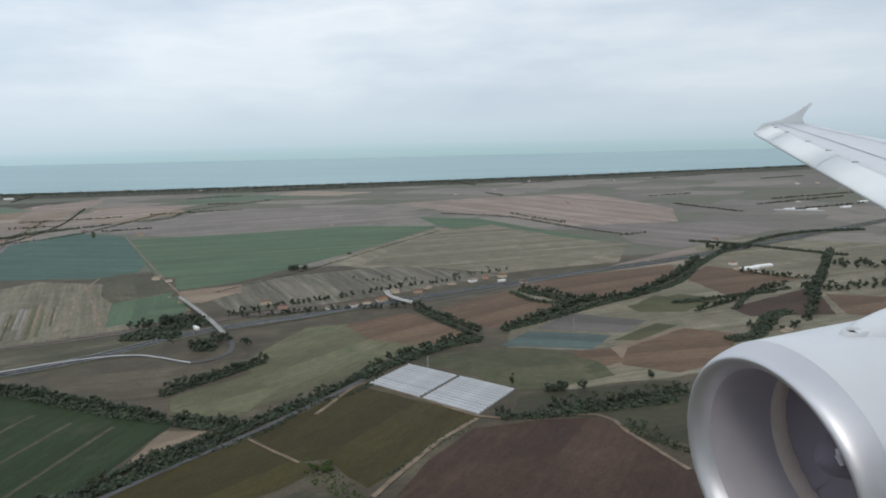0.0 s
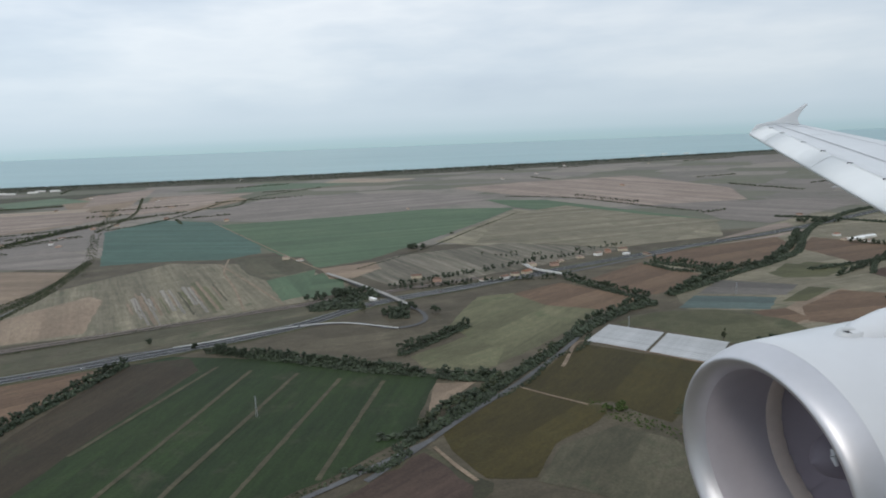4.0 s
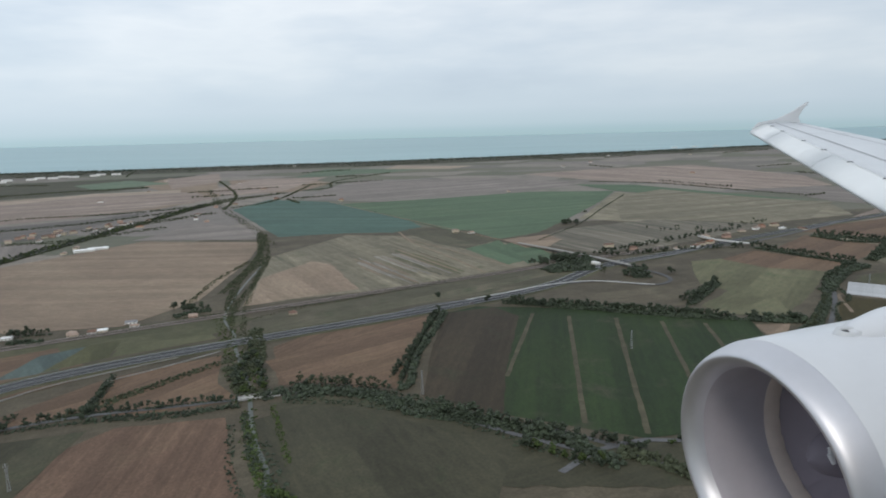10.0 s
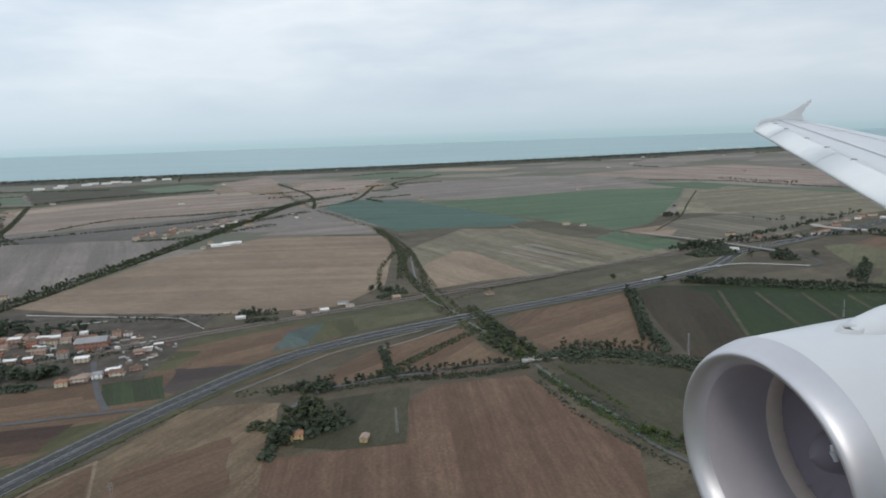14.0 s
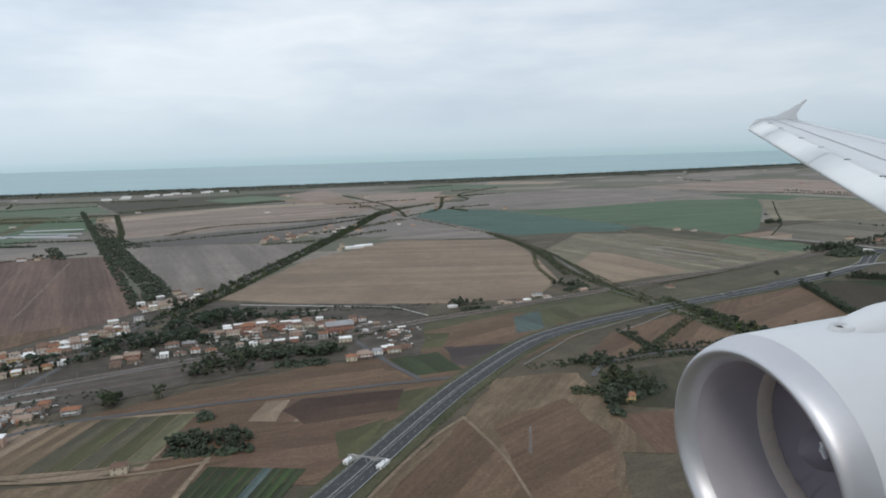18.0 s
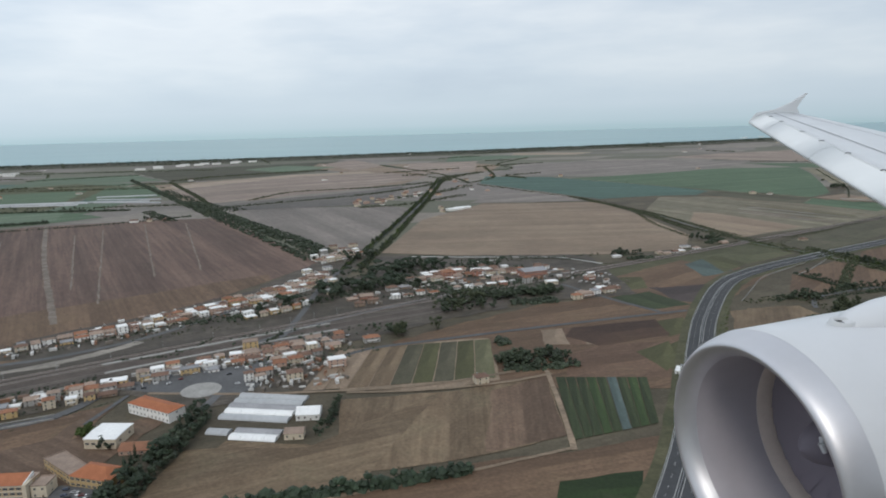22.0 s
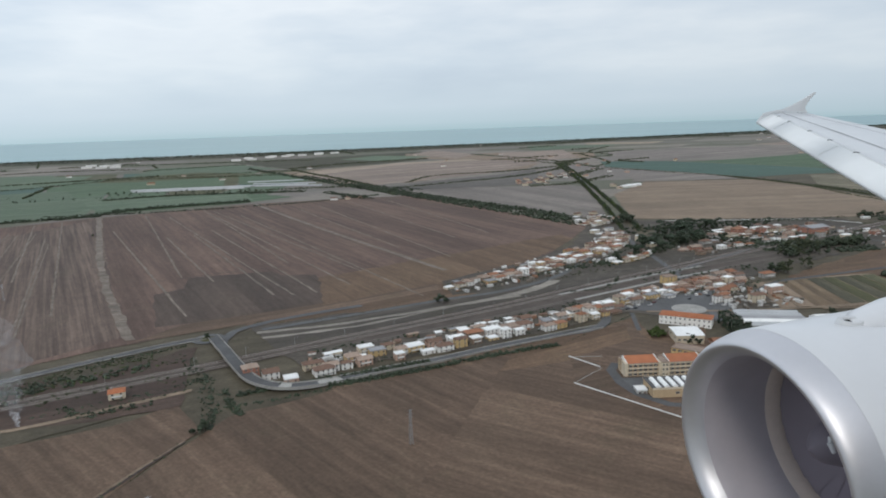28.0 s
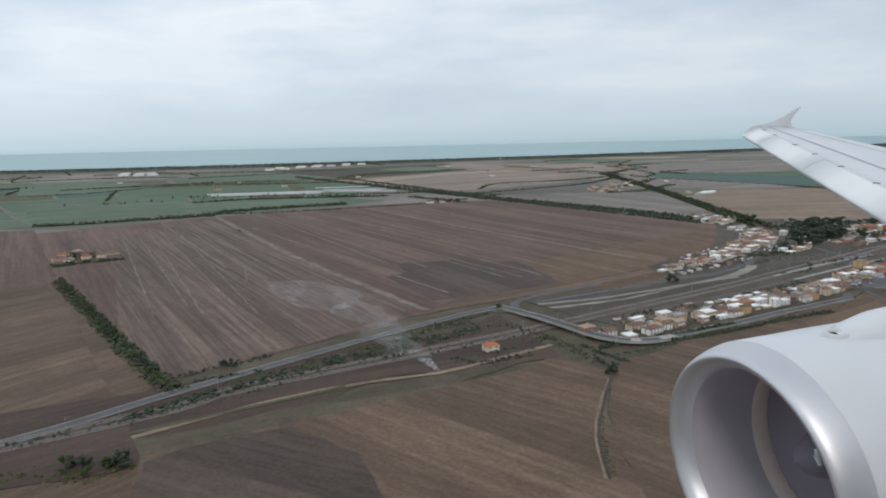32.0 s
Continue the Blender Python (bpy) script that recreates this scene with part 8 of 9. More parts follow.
def in_open(x, y):
    return any(inside(poly, x, y) for poly in OPEN_FIELDS)


cs, rr = [], []
for n in range(60):
    x, y = FAR_RNG.uniform(-5200, 3200), FAR_RNG.uniform(1500, 4300)
    if y > coast_y(x) - 200 or -2600 < x < -1500 and y < 1350:
        continue
    a = radians(FAR_RNG.choice([24, 24, 114, 20, 108]) + FAR_RNG.uniform(-4, 4))
    for d in range(0, int(FAR_RNG.uniform(120, 620)), 5):
        if FAR_RNG.random() < 0.9 and not in_open(x + d * math.cos(a), y + d * math.sin(a)):
            cs.append((x + d * math.cos(a) + FAR_RNG.uniform(-3, 3), y + d * math.sin(a) + FAR_RNG.uniform(-3, 3), FAR_RNG.uniform(1, 4))), rr.append(FAR_RNG.uniform(2.0, 4.6))
# haze over the far plain is painted in by the paler leaves
tagged(new("far_hedges", foliage_mesh("far_hedges", cs, rr, 77, LEAF_DRY_HAZE, 0.8, 2)), "dark hedges and tree lines on the far plain", "hedges", kind="stuff")
for n in range(34):
    x, y = FAR_RNG.uniform(-4600, 2600), FAR_RNG.uniform(1900, 4100)
    if y < coast_y(x) - 150 and not (-1300 < x < 700 and y < 2500):
        village_house(x, y, FAR_RNG.choice([10, 40, 100]), FAR_RNG.choice(["white", "cream", "white"]), 1.3, "far farmhouses", FAR_RNG.choice([1, 2]), "gable")

# school grounds
SCHOOL = -1.9
square = field("village_square", "gravel", [(-1765, 247), (-1724, 286), (-1670, 288), (-1651, 361), (-1626, 360), (-1655, 231), (-1681, 221), (-1707, 227)], 15, "grey asphalt village square with parking", 0.5, 0.02)
square.data.materials[0] = ASPHALT
lot = field("car_park", "gravel", [(-1770, 78), (-1744, 96), (-1710, 87), (-1714, 52), (-1726, 34), (-1742, 52), (-1770, 44), (-1815, 58), (-1820, 81)], SCHOOL, "grey asphalt school car park", 0.3, 0.02)
lot.data.materials[0] = ASPHALT
def school_block(x, y, turn, w, d=15.0, h=10.0):
    """A three storey block: window bands between pale spandrels, pale end piers, a tiled slope framed by a flat roof."""
    b = tagged(new("school_block"), "ochre three storey school block with pale bands and orange roof", "school", group="school blocks")
    b.matrix_basis = pose(x, y, 0.05, 0, 0, turn)
    bm = bmesh.new()
    box(bm, -w / 2, 0, -0.6, w / 2, d, h)
    part("wall", bm, WALLS["buff"], b)
    for k in range(4):
        z = (0.1, 3.0, 6.2, 9.2)[k]
        bm = bmesh.new()
        box(bm, -w / 2 + 2.2, -0.35, z, w / 2 - 2.2, 0.0, z + 0.8)
        part("spandrel", bm, WALLS["cream"], b)
    for sx in (-1, 1):
        bm = bmesh.new()
        box(bm, sx * (w / 2 - 1.0) - 1.15, -0.8, -0.5, sx * (w / 2 - 1.0) + 1.15, d * 0.45, h + 0.6)
        part("end_pier", bm, WALLS["cream"], b)
    for f in range(3):
        for i in range(6):
            fixed("window", WINDOW_L, b, -w / 2 + 2.4 + (w - 4.8) * (i + 0.5) / 6, 0, 1.95 + 3.15 * f)
        for sx, rot in ((-1, -90), (1, 90)):
            fixed("window", WINDOW, b, sx * w / 2, d * 0.7, 1.95 + 3.15 * f, rot)
    bm = bmesh.new()
    box(bm, -w / 2 - 0.3, -0.5, h, w / 2 + 0.3, d + 0.3, h + 0.35)
    part("flat_roof", bm, TILES["pale"], b, "pale concrete roof slab")
    bm = bmesh.new()
    x0, x1 = -w / 2 + 2.3, w / 2 - 2.3
    v = [bm.verts.new(p) for p in ((x0, -0.3, h + 0.4), (x1, -0.3, h + 0.4), (x1, d * 0.78, h + 2.3), (x0, d * 0.78, h + 2.3), (x0, d * 0.78, h + 0.3), (x1, d * 0.78, h + 0.3))]
    for q in ((0, 1, 2, 3), (3, 2, 5, 4), (0, 3, 4), (1, 5, 2)):
        bm.faces.new([v[k] for k in q])
    part("tiled_slope", bm, TILES["bright"], b, "bright orange tiled roof slope")
    for sx in (-1, 1):
        bm = bmesh.new()
        q = sx * (w / 2 - 2.0)
        vs = [bm.verts.new(p) for p in ((q - 0.3, -0.4, h + 0.3), (q + 0.3, -0.4, h + 0.3), (q + 0.3, d * 0.8, h + 2.7), (q - 0.3, d * 0.8, h + 2.7), (q - 0.3, d * 0.8, h + 0.3), (q + 0.3, d * 0.8, h + 0.3))]
        for k in ((0, 1, 2, 3), (3, 2, 5, 4), (0, 3, 4), (1, 5, 2)):
            bm.faces.new([vs[m] for m in k])
        part("roof_verge", bm, WHITE, b, "white painted verge")
    return b


school_block(-1801.0, 83.1, SCHOOL, 27.0)
school_block(-1770.0, 81.9, SCHOOL, 28.0)
building("stair_tower", "pale stair tower between the school blocks", "tower", -1785.5, 80.6, SCHOOL, 5, 13, 10.5, "flat", "cream", "pale", floors=3)
building("entrance_block", "pale low entrance beside the school block", "building", -1750.5, 83.5, SCHOOL, 9, 12, 8, "flat", "cream", "pale", floors=2)
building("porch", "small white flat roofed porch beside the sports hall", "porch", -1813.0, 52.0, SCHOOL, 7, 8, 3, "flat", "grey", "white", floors=1)
hall = building("sports_hall", "buff brick sports hall with white barrel skylights", "hall", -1792.2, 43.6, SCHOOL, 33, 20, 7, "flat", "buff", "dark", cols=1, floors=1, windows="long")
bm = bmesh.new()
for a in ((-16.8, -0.3, 16.8, 0.0), (-16.8, 20.0, 16.8, 20.3)):
    box(bm, a[0], a[1], 6.5, a[2], a[3], 7.9)
box(bm, -16.8, -0.25, -0.3, 16.8, 0.0, 0.7)
part("cornice", bm, WALLS["cream"], hall, "pale concrete cornice and base")
for i in range(5):
    bm = bmesh.new()
    n = 10
    rings = [[bm.verts.new((1.7 * math.cos(math.pi * k / n), yy, 1.5 * math.sin(math.pi * k / n))) for k in range(n + 1)] for yy in (2.0, 17.5)]
    for k in range(n):
        bm.faces.new((rings[0][k], rings[0][k + 1], rings[1][k + 1], rings[1][k]))
    bm.faces.new(rings[0])
    bm.faces.new(list(reversed(rings[1])))
    sk = part("skylight", bm, TILES["white"], hall, "white barrel skylight")
    sk.matrix_basis = pose(-12 + 5.7 * i, 0, 7.12)
building("long_school_wing", "long pale school wing with an orange roof", "school", -1723.5, 188.5, -32.7, 44, 15, 8.5, "hip", "white", "bright", cols=11, floors=2, chimney=False, rise=2.2)
building("gymnasium", "white gymnasium with a broad white roof", "hall", -1739.4, 141.7, -7.9, 22, 24, 8, "gable", "cream", "white", cols=5, floors=1, windows="long", chimney=False, rise=0.9)
building("ochre_school_wing", "ochre school wing with a faded roof", "school", -1751.5, 107.5, -42.8, 36, 13, 7, "flat", "yellow", "pale", cols=8, floors=2, windows="long")
building("ochre_school_wing", "ochre school wing with an orange roof", "school", -1725.0, 90.0, -21.0, 28, 17, 7.5, "hip", "yellow", "bright", cols=7, floors=2, windows="long", chimney=False)
building("canopy_block", "low red roofed block beside the gymnasium", "building", -1712.6, 130.8, SCHOOL, 22, 13, 3.5, "gable", "pink", "orange", floors=1, chimney=False)
plaza = bpy.data.meshes.new("round_plaza")
bm = bmesh.new()
for r, z in ((16, 0.5), (13, 0.62), (6, 0.7)):
    bmesh.ops.create_cone(bm, cap_ends=True, segments=48, radius1=r, radius2=r - 0.1, depth=0.12, matrix=Matrix.Translation((0, 0, z)))
plaza = part("round_plaza", bm, CONCRETE, None)
plaza.matrix_basis = pose(-1698.1, 236.7, 0.6)
tagged(plaza, "round stepped concrete plaza in the village", "plaza")


def wall_run(pts, high=1.6, thick=0.4, label="white boundary wall round the school grounds"):
    w = ribbon("boundary_wall", pts, thick, high, WHITE, thick=high + 0.3, step=200)
    return tagged(w, label, "wall", kind="structure")


for a in ([(-1853, 77), (-1801, 11)], [(-1801, 11), (-1743, 51)], [(-1743, 51), (-1726, 34)], [(-1843, 130), (-1826, 104)], [(-1512, 745), (-1282, 693)], [(-1282, 693), (-1236, 638)], [(-1420, 684), (-1379, 694)]):
    wall_run(a)


for a in ([(-1853, 77), (-1825, 102)], [(-1843, 128), (-1818, 126)]):
    tagged(ribbon("fence_wall", a, 0.3, 1.2, CONCRETE, thick=1.5, step=200), "low grey wall round the school grounds", "wall", kind="structure")


# glasshouses and plastic tunnels
def tunnel(name, label, ax, ay, bx, by, width, high, material, group):
    """A half-round tunnel from a to b."""
    t = tagged(new(name), label, "greenhouse", group=group)
    a, b = Vector((ax, ay, 0)), Vector((bx, by, 0))
    L = (b - a).length
    bm = bmesh.new()
    n = 12
    rings = [[bm.verts.new((L * s / 8, width / 2 * math.cos(math.pi * k / n), high * math.sin(math.pi * k / n) ** 0.8)) for k in range(n + 1)] for s in range(9)]
    for p, q in zip(rings, rings[1:]):
        for k in range(n):
            bm.faces.new((p[k], p[k + 1], q[k + 1], q[k]))
    bm.faces.new(list(reversed(rings[0])))
    bm.faces.new(rings[-1])
    bmesh.ops.recalc_face_normals(bm, faces=bm.faces[:])
    part("plastic_cover", bm, material, t)
    bm = bmesh.new()
    for s in range(0, 9, 2):
        for k in range(n):
            p0, p1 = [Vector((L * s / 8, 1.01 * width / 2 * math.cos(math.pi * j / n), 1.01 * high * math.sin(math.pi * j / n) ** 0.8)) for j in (k, k + 1)]
            limb(bm, p0, p1, 0.05, 0.05, 4)
    part("hoops", bm, CONCRETE, t)
    t.matrix_basis = Matrix.Translation(a) @ Matrix.Rotation(math.atan2(b.y - a.y, b.x - a.x), 4, "Z")
    return t


PLASTIC = plain("greenhouse_plastic", (0.40, 0.41, 0.42), 0.35, 0, 0.12, 0.3)
P0, P1, P2, P3 = [Vector((*q, 0)) for q in ((-89, 750), (-45, 814), (78, 722), (33, 655))]
for i in range(12):
    s = (i + 0.5) / 12
    a, b = P0.lerp(P1, s), P3.lerp(P2, s)
    wdt = (P1 - P0).length / 12 * 0.74
    for u0, u1 in ((0.0, 0.485), (0.515, 1.0)):
        q, r = a.lerp(b, u0), a.lerp(b, u1)
        tunnel("plastic_tunnel", "white plastic greenhouse tunnel in a block of tunnels", q.x, q.y, r.x, r.y, wdt, 2.6, PLASTIC, "plastic tunnels beside the road")
for n, pts in enumerate(([(-1670, 183), (-1618, 170)], [(-1668, 193), (-1616, 180)], [(-1667, 202), (-1613, 189)], [(-1665, 211), (-1611, 198)], [(-1663, 221), (-1609, 207)], [(-1655, 149), (-1622, 141)], [(-1653, 157), (-1620, 149)], [(-1673, 159), (-1657, 155)])):
    (ax, ay), (bx, by) = pts
    tunnel("glasshouse_span", "white roofed span of the village glasshouses", ax, ay, bx, by, 9.2, 2.8, (PLASTIC, TILES["white"], TILES["grey"], PLASTIC)[n % 4], "village glasshouses")
building("glasshouse_shed", "pale packing shed beside the glasshouses", "shed", -1604.4, 168.1, SCHOOL, 17, 15, 5, "gable", "white", "white", floors=1, chimney=False)
building("glasshouse_shed", "pale packing shed beside the glasshouses", "shed", -1610.5, 138.7, SCHOOL, 13, 10, 5, "gable", "cream", "pale", floors=1, chimney=False)
for n, pts in enumerate(([(-2387, 1713), (-2184, 1656)], [(-2408, 1783), (-2211, 1744)], [(-2440, 1862), (-2264, 1867)], [(-2734, 1672), (-2412, 1662)], [(-2758, 1722), (-2442, 1732)], [(-2742, 1718), (-2403, 1702)], [(-2475, 1734), (-2231, 1704)], [(1169, 2363), (1312, 2297)])):
    (ax, ay), (bx, by) = pts
    tunnel("far_tunnel", "long white plastic tunnel among green fields", ax, ay, bx, by, 8, 3.5, PLASTIC, "far plastic tunnels")


# ---------------------------------------------------------------- lanes, junction, rails and posts
LANES = iter(range(1000))


def lane(pts, width, material, label, z=1.02, wobble=0.0, name="lane"):
    return tagged(ribbon(name, pts, width, z + 0.008 * (next(LANES) % 9), material, wobble=wobble), label, "road", kind="structure")


lane([(-336, 431), (-292, 488), (-248, 550), (-193, 620), (-122, 724), (-81, 796)], 6, ASPHALT, "narrow asphalt road between tree rows")
lane([(-589, 306), (-552, 337), (-511, 350), (-470, 346), (-422, 377), (-364, 424), (-283, 499)], 6, ASPHALT, "narrow asphalt road between tree rows")
lane([(-763, 467), (-719, 450), (-671, 417), (-618, 391), (-573, 369), (-541, 344), (-520, 321), (-502, 295)], 5.5, ASPHALT, "narrow lane between bushes")
lane([(-967, 2041), (-662, 1514), (-508, 1259), (-436, 1140)], 4.5, SOIL["dirt"], "pale farm lane between green fields")
lane([(-730, 1403), (-697, 1261), (-638, 1124), (-576, 962)], 4, SOIL["dirt"], "pale farm lane")
lane([(-1082, 376), (-1058, 414), (-993, 439), (-903, 455), (-845, 467), (-785, 478), (-730, 458), (-680, 424), (-615, 370), (-558, 332)], 5.5, ASPHALT, "lane across the canal")
lane([(-1603, 285), (-1564, 317), (-1490, 335), (-1420, 351), (-1313, 373), (-1221, 390)], 6, ASPHALT, "village road through the plots")
lane([(-1579, 215), (-1528, 211), (-1456, 217), (-1409, 231)], 4, SOIL["dirt"], "pale dirt track between plots", wobble=0.4)
lane([(-1740, 236), (-1678, 226), (-1613, 220), (-1519, 221), (-1435, 242)], 4, SOIL["dirt"], "pale dirt track between plots", wobble=0.4)
lane([(-1412, 239), (-1416, 186), (-1422, 133), (-1426, 99)], 4, SOIL["dirt"], "pale dirt track between plots", wobble=0.4)
lane([(-1660, 53), (-1614, 57), (-1545, 69), (-1467, 90), (-1428, 102)], 3, SOIL["dirt"], "pale track beside a tree hedge", wobble=0.4)
lane([(-136, 664), (-98, 751), (-57, 725), (34, 650), (62, 643), (154, 647), (172, 607), (204, 531)], 4.5, SOIL["dirt"], "pale dirt track round the plastic tunnels", wobble=0.4)
lane([(-60, 498), (-36, 545), (-6, 598), (31, 645)], 5, SOIL["dirt"], "pale dirt track along a dark field", wobble=0.4)
lane([(-190, 608), (-160, 582), (-132, 559)], 3, SOIL["dirt"], "faint track across a fallow field", wobble=0.4)
lane([(-282, 484), (-265, 451), (-249, 425)], 4, SOIL["dirt"], "pale dirt track", wobble=0.4)
lane([(-731, 1346), (-615, 1152), (-520, 990)], 4, SOIL["dirt"], "pale farm track", wobble=0.4)
lane([(-2412, -19), (-2362, 11), (-2293, 43), (-2226, 58), (-2186, 76), (-2126, 108)], 5, SOIL["dirt"], "pale dirt track beside the railway", wobble=0.8)
lane([(-2416, -12), (-2384, 1), (-2332, 24), (-2289, 44)], 4, SOIL["scrub"], "grassy strip beside the railway", wobble=0.8)
lane([(-1767, 182), (-1755, 234)], 4, ASPHALT, "short lane to the school")
lane([(-1688, 196), (-1672, 268), (-1659, 320), (-1642, 459), (-1630, 589), (-1569, 873), (-1439, 1537), (-1355, 2116)], 7, ASPHALT, "straight village avenue")
lane([(-1797, 11), (-1750, 20), (-1701, 23), (-1647, 37), (-1586, 59)], 4, SOIL["dirt"], "pale dirt track along a field", wobble=0.5)
lane([(-2101, 246), (-1997, 287), (-1923, 318), (-1861, 339), (-1783, 398), (-1696, 525), (-1635, 650)], 7.5, ASPHALT, "village road along the great field")
lane([(-2104, 237), (-2039, 248), (-1973, 270), (-1912, 293), (-1846, 317)], 6, SOIL["gravel"], "pale gravel strip beside the railway", wobble=1.2)
lane([(-1842, 327), (-1804, 361), (-1795, 375)], 12, SOIL["gravel"], "pale sand yard beside the railway", wobble=1.2)
for a in ([(-539, 711), (-603, 495)], [(-495, 693), (-552, 384)], [(-438, 678), (-506, 360)], [(-386, 657), (-439, 404)], [(-337, 644), (-375, 436)]):
    lane(a, 5.0, SOIL["wheel"], "pale wheel track in a green field", 0.95, 0.5)
lane([(-1812, 110), (-1820, 97), (-1821, 73), (-1816, 52), (-1802, 33), (-1786, 28), (-1766, 41)], 7, ASPHALT, "grey drive round the sports hall", 1.0)
lane([(-1215, 290), (-1194, 226), (-1182, 157), (-1177, 107)], 2.2, SOIL["dirt"], "faint dirt track across a dry field", 0.98, 0.5)
lane([(-1306, 126), (-1273, 196), (-1243, 253), (-1214, 292)], 3, SOIL["dirt"], "pale dirt track below the motorway", 0.98, 0.5)
lane([(-1324, 530), (-1282, 443), (-1251, 390)], 6, ASPHALT, "grey village road between plots", 1.02)
# tracks and drains of the great field
lane([(-2308, 1264), (-2115, 852), (-1914, 452)], 8, SOIL["drain"], "wide pale track across the great field", wobble=1.0)
lane([(-2605, 1122), (-2376, 568), (-2217, 235)], 10, SOIL["drain"], "wide pale track across the great field", wobble=1.8)
for a in ([(-2365, 809), (-2197, 453)], [(-2324, 824), (-2111, 373)], [(-2306, 872), (-2064, 375)], [(-2332, 1032), (-2030, 405)], [(-2292, 1056), (-1947, 336)], [(-2175, 1101), (-1969, 618)], [(-2142, 1158), (-1901, 536)], [(-2083, 1231), (-1880, 679)], [(-1992, 1224), (-1823, 711)], [(-2493, 909), (-2187, 305)], [(-2443, 1074), (-2089, 369)], [(-2366, 1136), (-2019, 472)], [(-2406, 1188), (-2120, 543)], [(-2507, 1118), (-2245, 486)], [(-2653, 1059), (-2331, 333)], [(-2696, 1035), (-2462, 508)]):
    lane(a, 2.6, SOIL["drain"], "faint pale drain line in a ploughed field", 0.98, 0.9, "drain_line")
for a in ([(-2636, 921), (-2380, 251)], [(-2693, 939), (-2436, 263)], [(-2736, 916), (-2487, 274)], [(-2556, 800), (-2330, 260)], [(-2590, 860), (-2350, 300)], [(-2660, 900), (-2410, 290)], [(-2715, 930), (-2460, 300)]):
    lane(a, 2.0, SOIL["drain"], "faint pale drain line in a ploughed field", 0.98, 0.9, "drain_line")
lane([(-2273, 468), (-2170, 510), (-2065, 534)], 1.6, SOIL["dark"], "dark drain line in a ploughed field", 0.98, 0.3, "drain_line")
ditch = lane([(-2155, -106), (-2145, -60), (-2128, -20), (-2107, 26)], 1.4, SOIL["dark"], "dark ditch between ploughed fields", 1.0, 0.3, "ditch")
lane([(-2157, -106), (-2147, -60), (-2130, -19), (-2108, 26)], 1.6, SOIL["dirt"], "dry grass edge of a ditch", 1.0, 0.4, "ditch")

canal_water, cn, cl, cb = base_material("canal_water", 0.4, 0, 0.3)
cb.inputs["Base Color"].default_value = (0.07, 0.078, 0.068, 1)
tagged(ribbon("canal", [(-738, 176), (-769, 228), (-794, 272), (-807, 328), (-824, 368), (-841, 424), (-861, 498), (-902, 610), (-918, 667)], 4.2, 1.0, canal_water), "narrow grey canal between scrub", "canal", kind="structure")
tagged(ribbon("canal", [(-918, 667), (-952, 749), (-967, 897), (-973, 1071)], 3.2, 1.0, canal_water), "narrow grey canal between scrub", "canal", kind="structure")

# junction beside the motorway
RAMP = [(-436, 1136), (-371, 1034), (-329, 969), (-298, 912), (-296, 863), (-335, 838), (-392, 870), (-445, 869), (-509, 848), (-562, 815)]
lane(RAMP, 7, ASPHALT, "curved slip road at the junction", 1.3)
lane([(-620, 787), (-679, 766), (-730, 726)], 6, ASPHALT, "slip road", 1.25)
lane([(-321, 1011), (-240, 1043), (-139, 1105), (-26, 1150), (122, 1243), (311, 1372)], 8, ASPHALT, "slip road beside the motorway", 1.25)
tagged(ribbon("boundary_wall", [(-621, 789), (-559, 820), (-494, 857), (-417, 874), (-330, 838)], 0.7, 2.2, WHITE, thick=1.9), "low white wall along the slip road", "wall", kind="structure")
tagged(ribbon("boundary_wall", [(-1011, 523), (-974, 552), (-918, 604)], 0.35, 1.7, CONCRETE, thick=1.6), "low white wall along the motorway", "wall", kind="structure")
tagged(ribbon("boundary_wall", [(-1144, 417), (-1107, 463), (-1065, 515), (-1015, 552), (-960, 588)], 0.35, 1.7, CONCRETE, thick=1.6), "low white wall along the motorway", "wall", kind="structure")
fly = tagged(ribbon("road_bridge", [(-483, 1202), (-409, 1092), (-358, 1014), (-320, 951)], 7, 5.0, CONCRETE, thick=1.0, step=6, heights=lambda s: 1.4 * math.sin(math.pi * s)), "concrete bridge over the motorway", "bridge", kind="structure")
OVERPASS = [(-106, 1207), (-92, 1158), (-45, 1104)]
tagged(ribbon("overpass", OVERPASS, 8, 6.5, CONCRETE, thick=1.2, step=8), "grey concrete road bridge over the motorway", "bridge", kind="structure")
for o in (-3.9, 3.9):
    tagged(ribbon("overpass_parapet", OVERPASS, 0.35, 7.3, WHITE, off=o, thick=0.9, step=8), "white parapet of the motorway bridge", "parapet", kind="structure")
building("toll_office", "white toll office beside the motorway", "office", 115.0, 1283.2, 25, 14, 8, 4, "flat", "white", "white", floors=1)
building("toll_canopy", "white canopy beside the motorway", "canopy", -380.3, 993.9, 310, 16, 5, 4.5, "flat", "white", "white", cols=4, floors=1)
BRIDGE = [(-862, 462), (-850, 466), (-838, 468), (-824, 471)]
tagged(ribbon("canal_bridge", BRIDGE, 8.5, 2.0, CONCRETE, thick=0.9, step=4), "grey concrete slab bridge over the canal", "bridge", kind="structure")
for o in (-4.1, 4.1):
    tagged(ribbon("bridge_parapet", BRIDGE, 0.3, 2.9, CONCRETE, off=o, thick=0.9, step=4), "low concrete parapet of the canal bridge", "parapet", kind="structure")
round_isle = part("roundabout_island", (lambda b: (bmesh.ops.create_cone(b, cap_ends=True, segments=32, radius1=7, radius2=6.6, depth=0.5), b)[1])(bmesh.new()), SOIL["meadow"], None)
round_isle.matrix_basis = pose(-2145.0, 226.6, 1.1)
tagged(round_isle, "grassy roundabout island", "island", kind="structure")
